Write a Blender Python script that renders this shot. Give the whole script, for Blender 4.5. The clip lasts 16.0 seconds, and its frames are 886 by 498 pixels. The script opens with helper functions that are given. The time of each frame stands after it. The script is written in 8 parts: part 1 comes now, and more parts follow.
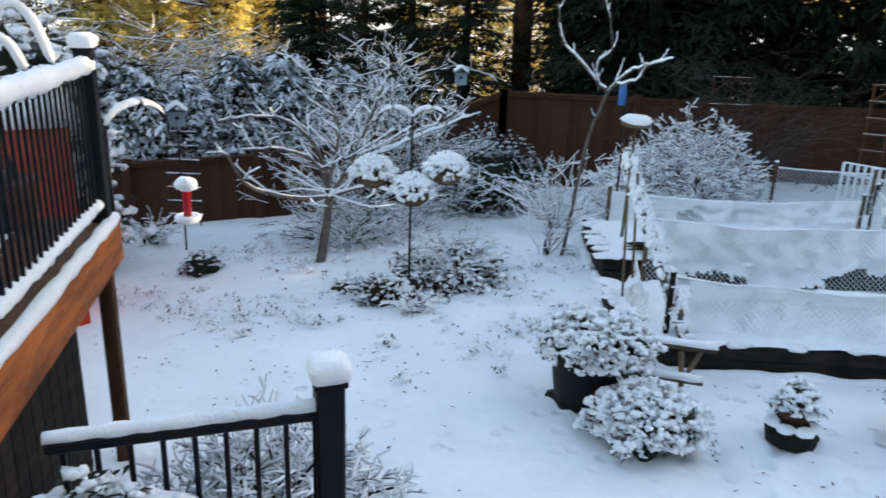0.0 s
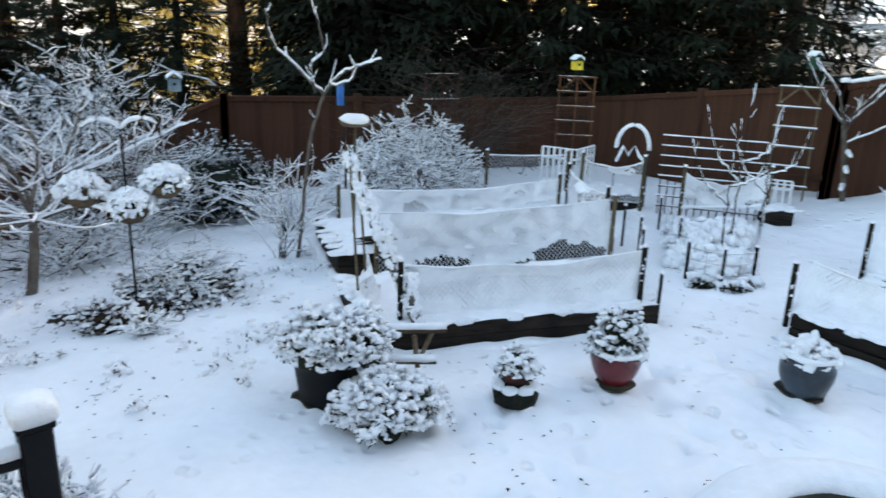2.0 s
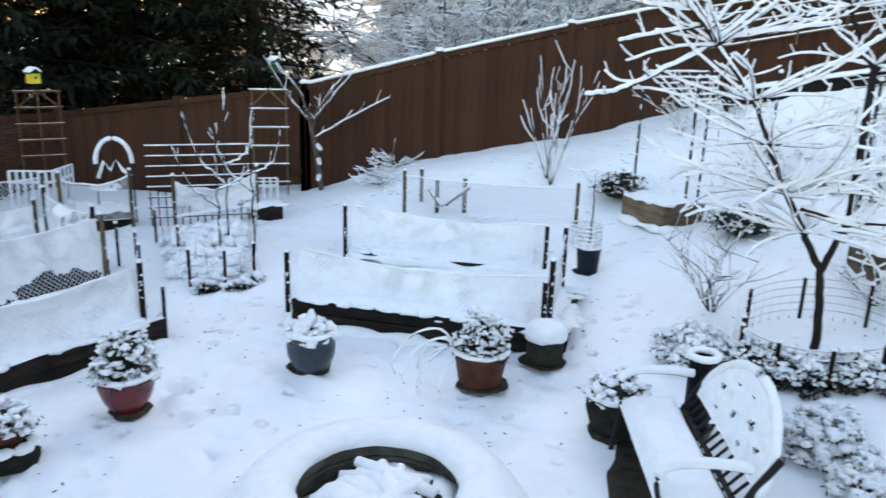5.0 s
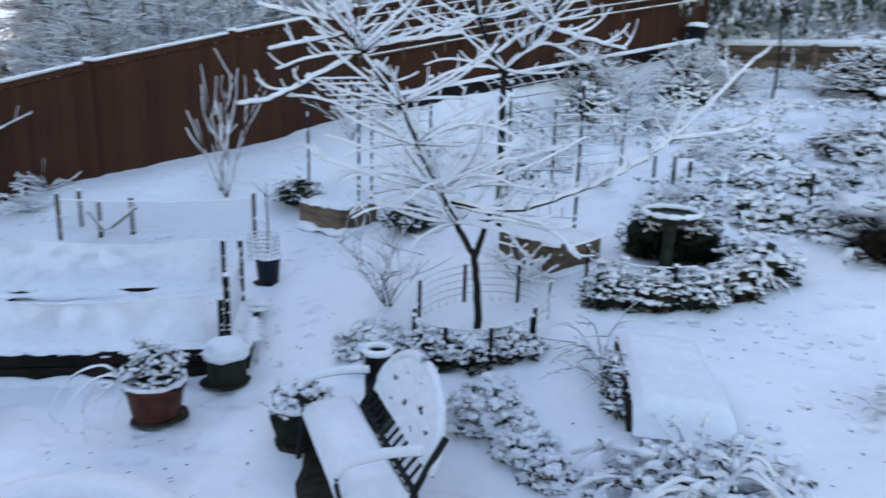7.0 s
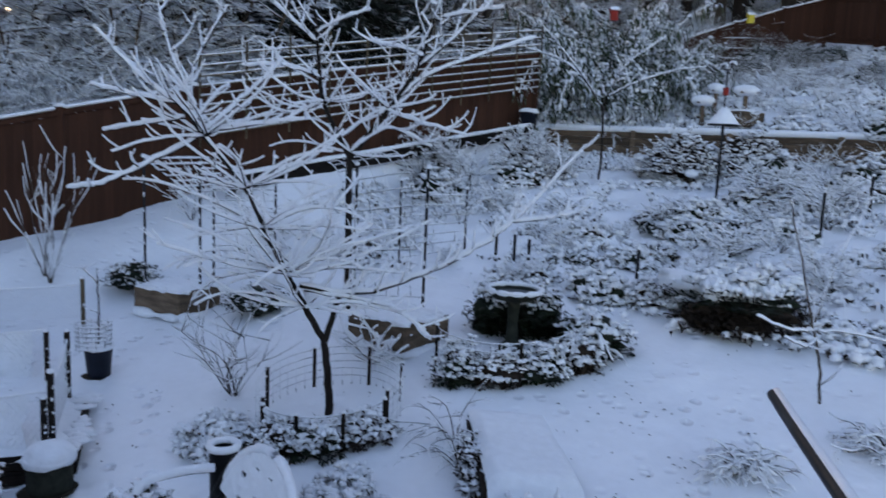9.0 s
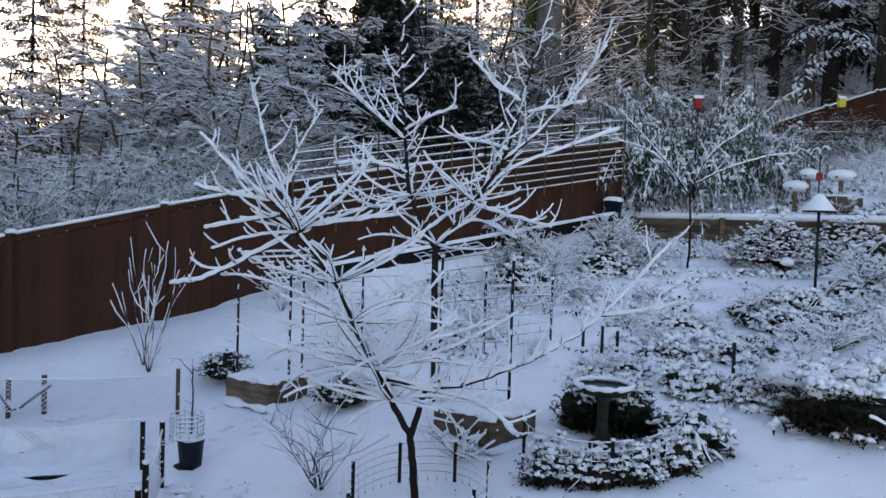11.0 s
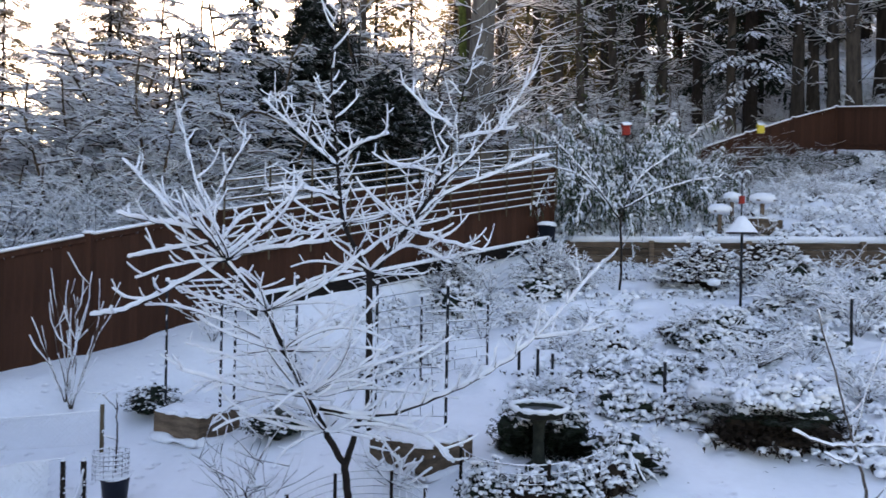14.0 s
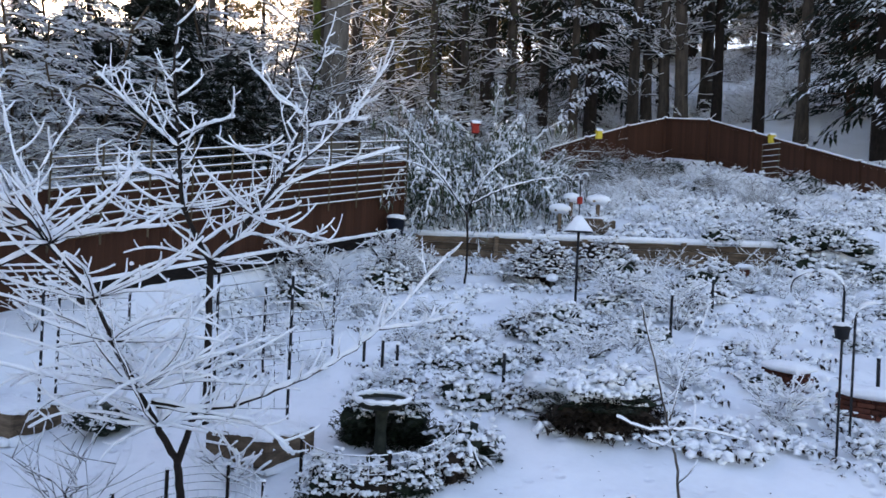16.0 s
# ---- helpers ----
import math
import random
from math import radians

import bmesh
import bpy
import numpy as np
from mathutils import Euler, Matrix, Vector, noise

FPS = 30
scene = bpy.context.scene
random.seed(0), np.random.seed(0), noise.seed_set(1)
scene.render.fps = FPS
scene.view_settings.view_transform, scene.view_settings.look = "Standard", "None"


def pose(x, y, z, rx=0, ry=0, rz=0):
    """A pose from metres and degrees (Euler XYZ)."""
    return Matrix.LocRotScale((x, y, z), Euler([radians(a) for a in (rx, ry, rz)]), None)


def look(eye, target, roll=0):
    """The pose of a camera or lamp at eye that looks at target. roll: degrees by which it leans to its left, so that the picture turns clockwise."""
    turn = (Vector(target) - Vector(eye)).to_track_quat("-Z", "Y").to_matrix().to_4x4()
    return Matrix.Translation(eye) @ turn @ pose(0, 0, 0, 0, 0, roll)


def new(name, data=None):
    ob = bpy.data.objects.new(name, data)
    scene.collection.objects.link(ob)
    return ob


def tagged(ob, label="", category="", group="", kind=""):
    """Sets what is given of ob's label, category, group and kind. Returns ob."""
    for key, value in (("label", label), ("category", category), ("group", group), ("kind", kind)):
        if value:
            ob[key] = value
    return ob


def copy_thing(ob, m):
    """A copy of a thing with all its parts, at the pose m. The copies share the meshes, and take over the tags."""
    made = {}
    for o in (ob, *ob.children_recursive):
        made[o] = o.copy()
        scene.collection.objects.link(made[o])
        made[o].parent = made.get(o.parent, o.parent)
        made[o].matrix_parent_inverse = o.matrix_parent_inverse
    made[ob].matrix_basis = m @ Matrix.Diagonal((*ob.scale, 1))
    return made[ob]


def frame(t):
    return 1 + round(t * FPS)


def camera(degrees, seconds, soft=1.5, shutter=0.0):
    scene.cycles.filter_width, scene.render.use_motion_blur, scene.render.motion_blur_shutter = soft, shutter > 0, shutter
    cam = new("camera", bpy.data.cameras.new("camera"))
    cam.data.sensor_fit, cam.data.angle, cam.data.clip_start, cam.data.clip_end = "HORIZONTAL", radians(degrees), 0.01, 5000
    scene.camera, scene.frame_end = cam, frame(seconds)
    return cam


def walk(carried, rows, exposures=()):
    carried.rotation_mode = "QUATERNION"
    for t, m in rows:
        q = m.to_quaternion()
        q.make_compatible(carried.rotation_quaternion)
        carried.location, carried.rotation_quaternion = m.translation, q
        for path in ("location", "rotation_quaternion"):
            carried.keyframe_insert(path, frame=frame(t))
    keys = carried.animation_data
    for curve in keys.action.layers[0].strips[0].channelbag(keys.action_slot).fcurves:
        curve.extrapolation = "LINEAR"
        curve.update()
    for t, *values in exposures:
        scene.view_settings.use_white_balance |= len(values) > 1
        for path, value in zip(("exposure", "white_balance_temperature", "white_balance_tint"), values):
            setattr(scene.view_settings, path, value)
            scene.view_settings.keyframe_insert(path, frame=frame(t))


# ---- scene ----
cam = camera(60.52, 16.0, shutter=0.5)
walk(cam, [
    (0.0, pose(-0.335, 0.359, 3.086, 71.63, -2.02, -0.08)),
    (0.5, pose(-0.302, 0.309, 3.109, 71.88, -1.88, -5.08)),
    (1.0, pose(-0.270, 0.274, 3.125, 72.04, -1.96, -10.18)),
    (1.5, pose(-0.232, 0.245, 3.129, 72.18, -1.82, -15.08)),
    (2.0, pose(-0.214, 0.231, 3.136, 72.27, -1.82, -20.07)),
    (2.5, pose(-0.177, 0.200, 3.131, 72.68, -1.87, -25.36)),
    (3.0, pose(-0.160, 0.161, 3.144, 73.04, -1.78, -30.74)),
    (3.5, pose(-0.122, 0.156, 3.144, 73.24, -1.45, -37.80)),
    (4.0, pose(-0.095, 0.141, 3.137, 73.52, -1.47, -44.79)),
    (4.2, pose(-0.087, 0.143, 3.126, 73.69, -1.33, -47.73)),
    (6.3, pose(0.060, -0.029, 3.106, 74.98, -2.60, -69.71)),
    (6.5, pose(0.070, -0.060, 3.126, 75.14, -2.29, -72.36)),
    (7.0, pose(0.101, -0.111, 3.125, 75.37, -1.63, -80.06)),
    (7.5, pose(0.152, -0.121, 3.153, 75.82, -2.21, -88.04)),
    (8.0, pose(0.145, -0.113, 3.174, 76.94, -3.14, -93.21)),
    (8.5, pose(0.122, -0.095, 3.206, 79.68, -3.18, -95.23)),
    (9.0, pose(0.108, -0.074, 3.198, 81.42, -2.64, -91.66)),
    (9.5, pose(0.099, -0.061, 3.222, 83.33, -2.29, -88.27)),
    (10.0, pose(0.107, -0.042, 3.240, 85.49, -2.35, -86.43)),
    (12.5, pose(0.109, -0.037, 3.267, 89.39, -1.08, -85.80)),
    (13.0, pose(0.102, -0.043, 3.249, 89.96, -0.83, -86.05)),
    (13.5, pose(0.115, -0.070, 3.244, 90.01, -1.06, -87.91)),
    (14.0, pose(0.134, -0.089, 3.244, 89.87, -1.12, -90.15)),
    (14.5, pose(0.144, -0.106, 3.238, 89.57, -1.29, -92.96)),
    (15.0, pose(0.155, -0.125, 3.237, 89.38, -2.29, -96.34)),
    (15.5, pose(0.163, -0.141, 3.233, 89.55, -2.50, -99.50)),
    (16.0, pose(0.133, -0.119, 3.232, 89.68, -2.73, -101.44)),
], exposures=[(0, 2.19, 7850, 12), (2, 2.38, 8250, 13), (4.2, 2.52, 8550, 15), (6.5, 2.05, 7500, 19), (7.5, 1.71, 7100, 21), (8, 1.44, 7000, 22), (8.5, 1.32, 6900, 24), (9.2, 1.27, 6900, 24), (10, 1.34, 7000, 24), (12.5, 1.68, 7500, 27), (16, 1.79, 7200, 26)])

# ---- light ----
SUN_WAY = Vector((0.968, 0.25, 0.222)).normalized()
world = bpy.data.worlds.new("winter_sky")
scene.world = world
world.use_nodes = True
wn, wl = world.node_tree.nodes, world.node_tree.links
sky = wn.new("ShaderNodeTexSky")
sky.sky_type, sky.sun_disc = "NISHITA", False
sky.sun_elevation, sky.sun_rotation = radians(12.5), math.atan2(SUN_WAY.x, SUN_WAY.y)
sky.dust_density, sky.ozone_density = 1.0, 1.4
wn["Background"].inputs["Strength"].default_value = 0.15
wl.new(sky.outputs["Color"], wn["Background"].inputs["Color"])
sun = new("sun", bpy.data.lights.new("sun", "SUN"))
sun.data.energy, sun.data.angle, sun.data.color = 4.0, radians(0.5), (1.0, 0.83, 0.62)
sun.matrix_world = look(SUN_WAY * 60, (0, 0, 0))


# ---- materials ----
def mat(name, color, rough=0.7, var=0.25, scale=8.0, bump=0.3, bscale=40.0, metal=0.0, color2=None, island=False, grain=None, spec=0.18):
    """A surface with two scales of colour change, relief, and a shift of tone from piece to piece."""
    m = bpy.data.materials.new(name)
    m.use_nodes = True
    n, l = m.node_tree.nodes, m.node_tree.links
    b = n["Principled BSDF"]
    b.inputs["Roughness"].default_value, b.inputs["Metallic"].default_value = rough, metal
    b.inputs["Specular IOR Level"].default_value = spec
    tc = n.new("ShaderNodeTexCoord")
    mp = n.new("ShaderNodeMapping")
    mp.inputs["Scale"].default_value = grain or (1, 1, 1)
    l.new(tc.outputs["Object"], mp.inputs["Vector"])
    big, small = n.new("ShaderNodeTexNoise"), n.new("ShaderNodeTexNoise")
    big.inputs["Scale"].default_value, small.inputs["Scale"].default_value = scale, bscale
    big.inputs["Detail"].default_value, small.inputs["Detail"].default_value = 4, 3
    for k in (big, small):
        l.new(mp.outputs["Vector"], k.inputs["Vector"])
    ramp = n.new("ShaderNodeValToRGB")
    c2 = color2 or tuple(max(0.0, c * (1 - var)) for c in color)
    c1 = color if color2 else tuple(min(1.0, c * (1 + var)) for c in color)
    ramp.color_ramp.elements[0].position, ramp.color_ramp.elements[1].position = 0.35, 0.68
    ramp.color_ramp.elements[0].color, ramp.color_ramp.elements[1].color = (*c2, 1), (*c1, 1)
    mixn = n.new("ShaderNodeMath")
    mixn.operation = "MULTIPLY_ADD"
    l.new(small.outputs["Fac"], mixn.inputs[0])
    mixn.inputs[1].default_value = 0.35
    add = n.new("ShaderNodeMath")
    add.operation = "SUBTRACT"
    l.new(big.outputs["Fac"], add.inputs[0])
    add.inputs[1].default_value = 0.17
    l.new(add.outputs[0], mixn.inputs[2])
    l.new(mixn.outputs[0], ramp.inputs["Fac"])
    hsv = n.new("ShaderNodeHueSaturation")
    l.new(ramp.outputs["Color"], hsv.inputs["Color"])
    rnd = n.new("ShaderNodeNewGeometry" if island else "ShaderNodeObjectInfo")
    rng = n.new("ShaderNodeMapRange")
    rng.inputs["To Min"].default_value, rng.inputs["To Max"].default_value = 1 - var * 0.8, 1 + var * 0.8
    l.new(rnd.outputs["Random Per Island" if island else "Random"], rng.inputs["Value"])
    l.new(rng.outputs["Result"], hsv.inputs["Value"])
    l.new(hsv.outputs["Color"], b.inputs["Base Color"])
    bp = n.new("ShaderNodeBump")
    bp.inputs["Strength"].default_value, bp.inputs["Distance"].default_value = bump, 0.02
    l.new(mixn.outputs[0], bp.inputs["Height"])
    l.new(bp.outputs["Normal"], b.inputs["Normal"])
    return m


def frosted(name, under, amount=0.25, scale=5.0, rough=0.75, snow=(0.84, 0.87, 0.92), var=0.3, thin=0.0):
    """A surface on which snow has settled where it faces up."""
    m = mat(name, under, rough, var, scale, 0.3, 30.0, island=True)
    n, l = m.node_tree.nodes, m.node_tree.links
    b = n["Principled BSDF"]
    base = b.inputs["Base Color"].links[0].from_socket
    geo = n.new("ShaderNodeNewGeometry")
    sep = n.new("ShaderNodeSeparateXYZ")
    l.new(geo.outputs["Normal"], sep.inputs[0])
    tc, no = n.new("ShaderNodeTexCoord"), n.new("ShaderNodeTexNoise")
    no.inputs["Scale"].default_value, no.inputs["Detail"].default_value = scale, 3
    l.new(tc.outputs["Object"], no.inputs["Vector"])
    s = n.new("ShaderNodeMath")
    s.operation = "MULTIPLY_ADD"
    l.new(no.outputs["Fac"], s.inputs[0])
    s.inputs[1].default_value = 1.5
    l.new(sep.outputs["Z"], s.inputs[2])
    r = n.new("ShaderNodeMapRange")
    r.inputs["From Min"].default_value, r.inputs["From Max"].default_value = 1.55 - amount, 1.75 - amount
    l.new(s.outputs[0], r.inputs["Value"])
    mx = n.new("ShaderNodeMix")
    mx.data_type = "RGBA"
    l.new(r.outputs["Result"], mx.inputs["Factor"])
    l.new(base, mx.inputs["A"])
    mx.inputs["B"].default_value = (*snow, 1)
    l.new(mx.outputs["Result"], b.inputs["Base Color"])
    if thin:
        tr, ms = n.new("ShaderNodeBsdfTranslucent"), n.new("ShaderNodeMixShader")
        ms.inputs["Fac"].default_value = thin
        l.new(mx.outputs["Result"], tr.inputs["Color"])
        l.new(b.outputs["BSDF"], ms.inputs[1])
        l.new(tr.outputs["BSDF"], ms.inputs[2])
        l.new(ms.outputs["Shader"], n["Material Output"].inputs["Surface"])
    return m


SNOW = mat("snow", (0.89, 0.905, 0.925), 0.6, 0.03, 11.0, 0.75, 75.0, spec=0.25)
THINSNOW = mat("thin_twig_snow", (0.89, 0.905, 0.925), 0.6, 0.03, 11.0, 0.4, 75.0, spec=0.2)
tn, tl = THINSNOW.node_tree.nodes, THINSNOW.node_tree.links
ttr, tmx = tn.new("ShaderNodeBsdfTranslucent"), tn.new("ShaderNodeMixShader")
ttr.inputs["Color"].default_value, tmx.inputs["Fac"].default_value = (0.9, 0.9, 0.9, 1), 0.4
tl.new(tn["Principled BSDF"].outputs["BSDF"], tmx.inputs[1]), tl.new(ttr.outputs["BSDF"], tmx.inputs[2])
tl.new(tmx.outputs["Shader"], tn["Material Output"].inputs["Surface"])
SNOWG = mat("snow_ground", (0.89, 0.905, 0.925), 0.55, 0.04, 0.8, 0.9, 9.0, spec=0.3)
sn, sl = SNOWG.node_tree.nodes, SNOWG.node_tree.links
stc, sa, sb = sn.new("ShaderNodeTexCoord"), sn.new("ShaderNodeTexNoise"), sn.new("ShaderNodeTexVoronoi")
sa.inputs["Scale"].default_value, sb.inputs["Scale"].default_value = 0.9, 4.6
smul, spit, sgate, sbump = sn.new("ShaderNodeMath"), sn.new("ShaderNodeMapRange"), sn.new("ShaderNodeMapRange"), sn.new("ShaderNodeBump")
smul.operation = "MULTIPLY"
spit.interpolation_type = "SMOOTHSTEP"
spit.inputs["From Min"].default_value, spit.inputs["From Max"].default_value = 0.05, 0.34
spit.inputs["To Min"].default_value, spit.inputs["To Max"].default_value = -1.0, 0.0
sgate.inputs["From Min"].default_value, sgate.inputs["From Max"].default_value = 0.44, 0.62
sbump.inputs["Strength"].default_value, sbump.inputs["Distance"].default_value = 0.85, 0.045
for q in (sa, sb):
    sl.new(stc.outputs["Object"], q.inputs["Vector"])
sl.new(sb.outputs["Distance"], spit.inputs["Value"]), sl.new(sa.outputs["Fac"], sgate.inputs["Value"])
sl.new(spit.outputs["Result"], smul.inputs[0]), sl.new(sgate.outputs["Result"], smul.inputs[1])
sl.new(smul.outputs[0], sbump.inputs["Height"])
sbsdf = sn["Principled BSDF"]
sl.new(sbsdf.inputs["Normal"].links[0].from_socket, sbump.inputs["Normal"])
sl.new(sbump.outputs["Normal"], sbsdf.inputs["Normal"])
CEDAR = mat("fence_cedar", (0.056, 0.0228, 0.0128), 0.85, 0.22, 1.2, 0.4, 18.0, grain=(6, 6, 0.6))
TIMBER = mat("old_timber", (0.015, 0.0105, 0.008), 0.85, 0.5, 4.0, 0.5, 25.0, grain=(1, 1, 4))
PLANK = mat("grey_plank", (0.13, 0.09, 0.06), 0.8, 0.4, 3.0, 0.4, 20.0, grain=(1, 1, 5))
# Saturated orange puts low sunlight into the rim board's wood colour
ORANGE = mat("sun_painted_deck_board", (0.24, 0.068, 0.016), 0.65, 0.5, 2.0, 0.35, 14.0, grain=(5, 0.7, 5))
DECKWOOD = mat("deck_wood", (0.11, 0.045, 0.02), 0.7, 0.3, 3.0, 0.35, 18.0, grain=(5, 5, 0.7))
BLACK = mat("black_powder_coat", (0.006, 0.0065, 0.008), 0.45, 0.2, 6.0, 0.1, 60.0)
IRON = mat("dark_iron", (0.02, 0.02, 0.022), 0.55, 0.3, 8.0, 0.2, 60.0, metal=0.3)
STAKE = mat("weathered_stake", (0.11, 0.083, 0.05), 0.85, 0.35, 6.0, 0.4, 30.0, grain=(6, 6, 0.7))
BARK = mat("bark", (0.024, 0.018, 0.015), 0.9, 0.35, 5.0, 0.7, 30.0, grain=(2, 2, 0.6))
BARKRED = mat("bark_red", (0.075, 0.034, 0.02), 0.9, 0.35, 5.0, 0.7, 25.0, grain=(2, 2, 0.5))
TWIG = mat("twig", (0.019, 0.014, 0.0115), 0.85, 0.3, 6.0, 0.3, 40.0)
DRYTWIG = mat("dry_brown_twig", (0.085, 0.062, 0.042), 0.9, 0.35, 6.0, 0.3, 40.0)
PALEBARK = mat("pale_bark", (0.12, 0.098, 0.082), 0.9, 0.35, 6.0, 0.6, 30.0)
TRUNKBARK = mat("forest_bark", (0.05, 0.04, 0.032), 0.95, 0.4, 3.0, 0.8, 14.0, grain=(2, 2, 0.4))
LEAF = mat("evergreen_leaf", (0.009, 0.0145, 0.007), 0.5, 0.45, 3.0, 0.2, 20.0, island=True)
DRYLEAF = mat("withered_leaf", (0.026, 0.017, 0.011), 0.7, 0.4, 3.0, 0.2, 20.0, island=True)
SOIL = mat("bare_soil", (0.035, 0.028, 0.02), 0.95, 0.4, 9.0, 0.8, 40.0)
NEEDLE = frosted("conifer_needles", (0.02, 0.028, 0.016), 0.42, 0.8)
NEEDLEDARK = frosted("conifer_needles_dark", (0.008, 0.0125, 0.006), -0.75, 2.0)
NEEDLEMID = frosted("evergreen_needles_grey", (0.02, 0.027, 0.018), -0.08, 3.0)
NEEDLEBLUE = frosted("juniper_needles", (0.03, 0.044, 0.038), 0.12, 4.0)
# Needle colour lifted to carry the glare of the bright sky behind
NEEDLELIGHT = frosted("glare_paled_needles", (0.17, 0.15, 0.11), 0.25, 1.4, thin=0.4)
# Golden low sunlight is put into this needle colour
NEEDLEGOLD = frosted("sun_painted_needles", (0.5, 0.42, 0.13), -0.3, 2.0, thin=0.45)
# Warm colour holds the sunlit haze between the far trunks
NEEDLEHAZE = frosted("haze_painted_needles", (0.2, 0.155, 0.07), -0.1, 1.0, thin=0.5)
IVY = frosted("ivy_leaf", (0.07, 0.075, 0.03), 0.1, 2.5, thin=0.3)
GREYBARK = mat("old_grey_bark", (0.12, 0.105, 0.09), 0.95, 0.35, 2.0, 0.9, 9.0, grain=(3, 3, 0.5))
FROND = frosted("bamboo_leaf", (0.075, 0.1, 0.06), 0.45, 3.0, thin=0.25)
GLAZERED = mat("red_glaze", (0.16, 0.012, 0.016), 0.22, 0.3, 5.0, 0.05, 30.0, spec=0.5)
GLAZEBLUE = mat("blue_glaze", (0.014, 0.024, 0.033), 0.3, 0.5, 5.0, 0.08, 24.0, spec=0.5)
TERRACOTTA = mat("terracotta", (0.1, 0.03, 0.018), 0.6, 0.35, 6.0, 0.2, 30.0)
MOSSPOT = mat("mossy_concrete", (0.022, 0.024, 0.017), 0.9, 0.4, 9.0, 0.5, 40.0)
PLASTIC = mat("black_plastic", (0.0045, 0.005, 0.0055), 0.6, 0.25, 6.0, 0.1, 40.0)
BLUEPLASTIC = mat("dark_blue_plastic", (0.008, 0.011, 0.02), 0.45, 0.25, 6.0, 0.1, 40.0)
STONE = mat("cast_stone", (0.09, 0.085, 0.068), 0.85, 0.3, 7.0, 0.4, 50.0)
RED = mat("red_paint", (0.28, 0.02, 0.012), 0.5, 0.2, 4.0, 0.1, 30.0)
# Shed red brightened in the colour to stand for sun on the boards
SHEDRED = mat("sun_brightened_red_paint", (0.5, 0.05, 0.02), 0.6, 0.25, 4.0, 0.2, 30.0)
YELLOW = mat("yellow_paint", (0.72, 0.55, 0.06), 0.5, 0.15, 5.0, 0.1, 30.0)
BLUEP = mat("blue_paint", (0.03, 0.16, 0.42), 0.4, 0.15, 5.0, 0.1, 30.0)
GREYB = mat("grey_blue_paint", (0.16, 0.22, 0.25), 0.6, 0.2, 5.0, 0.2, 30.0)
GREEND = mat("dark_green_paint", (0.015, 0.06, 0.04), 0.5, 0.2, 5.0, 0.1, 30.0)
WHITE = mat("white_paint", (0.75, 0.76, 0.76), 0.5, 0.06, 6.0, 0.1, 40.0)
BASKET = mat("coir_lining", (0.11, 0.075, 0.045), 0.95, 0.4, 15.0, 0.8, 60.0)
REDGLASS = mat("red_feeder_glass", (0.5, 0.02, 0.03), 0.15, 0.1, 5.0, 0.02, 30.0)
SIDING = mat("house_siding", (0.35, 0.33, 0.3), 0.7, 0.08, 2.0, 0.1, 20.0)
MOSS = mat("moss", (0.07, 0.085, 0.02), 0.95, 0.4, 6.0, 0.6, 40.0)


# ---- shapes ----
def icosphere(sub):
    bm = bmesh.new()
    bmesh.ops.create_icosphere(bm, subdivisions=sub, radius=1)
    v = np.array([x.co[:] for x in bm.verts])
    f = [[x.index for x in q.verts] for q in bm.faces]
    bm.free()
    return v, f


ICO = {1: icosphere(1), 2: icosphere(2), 3: icosphere(3)}


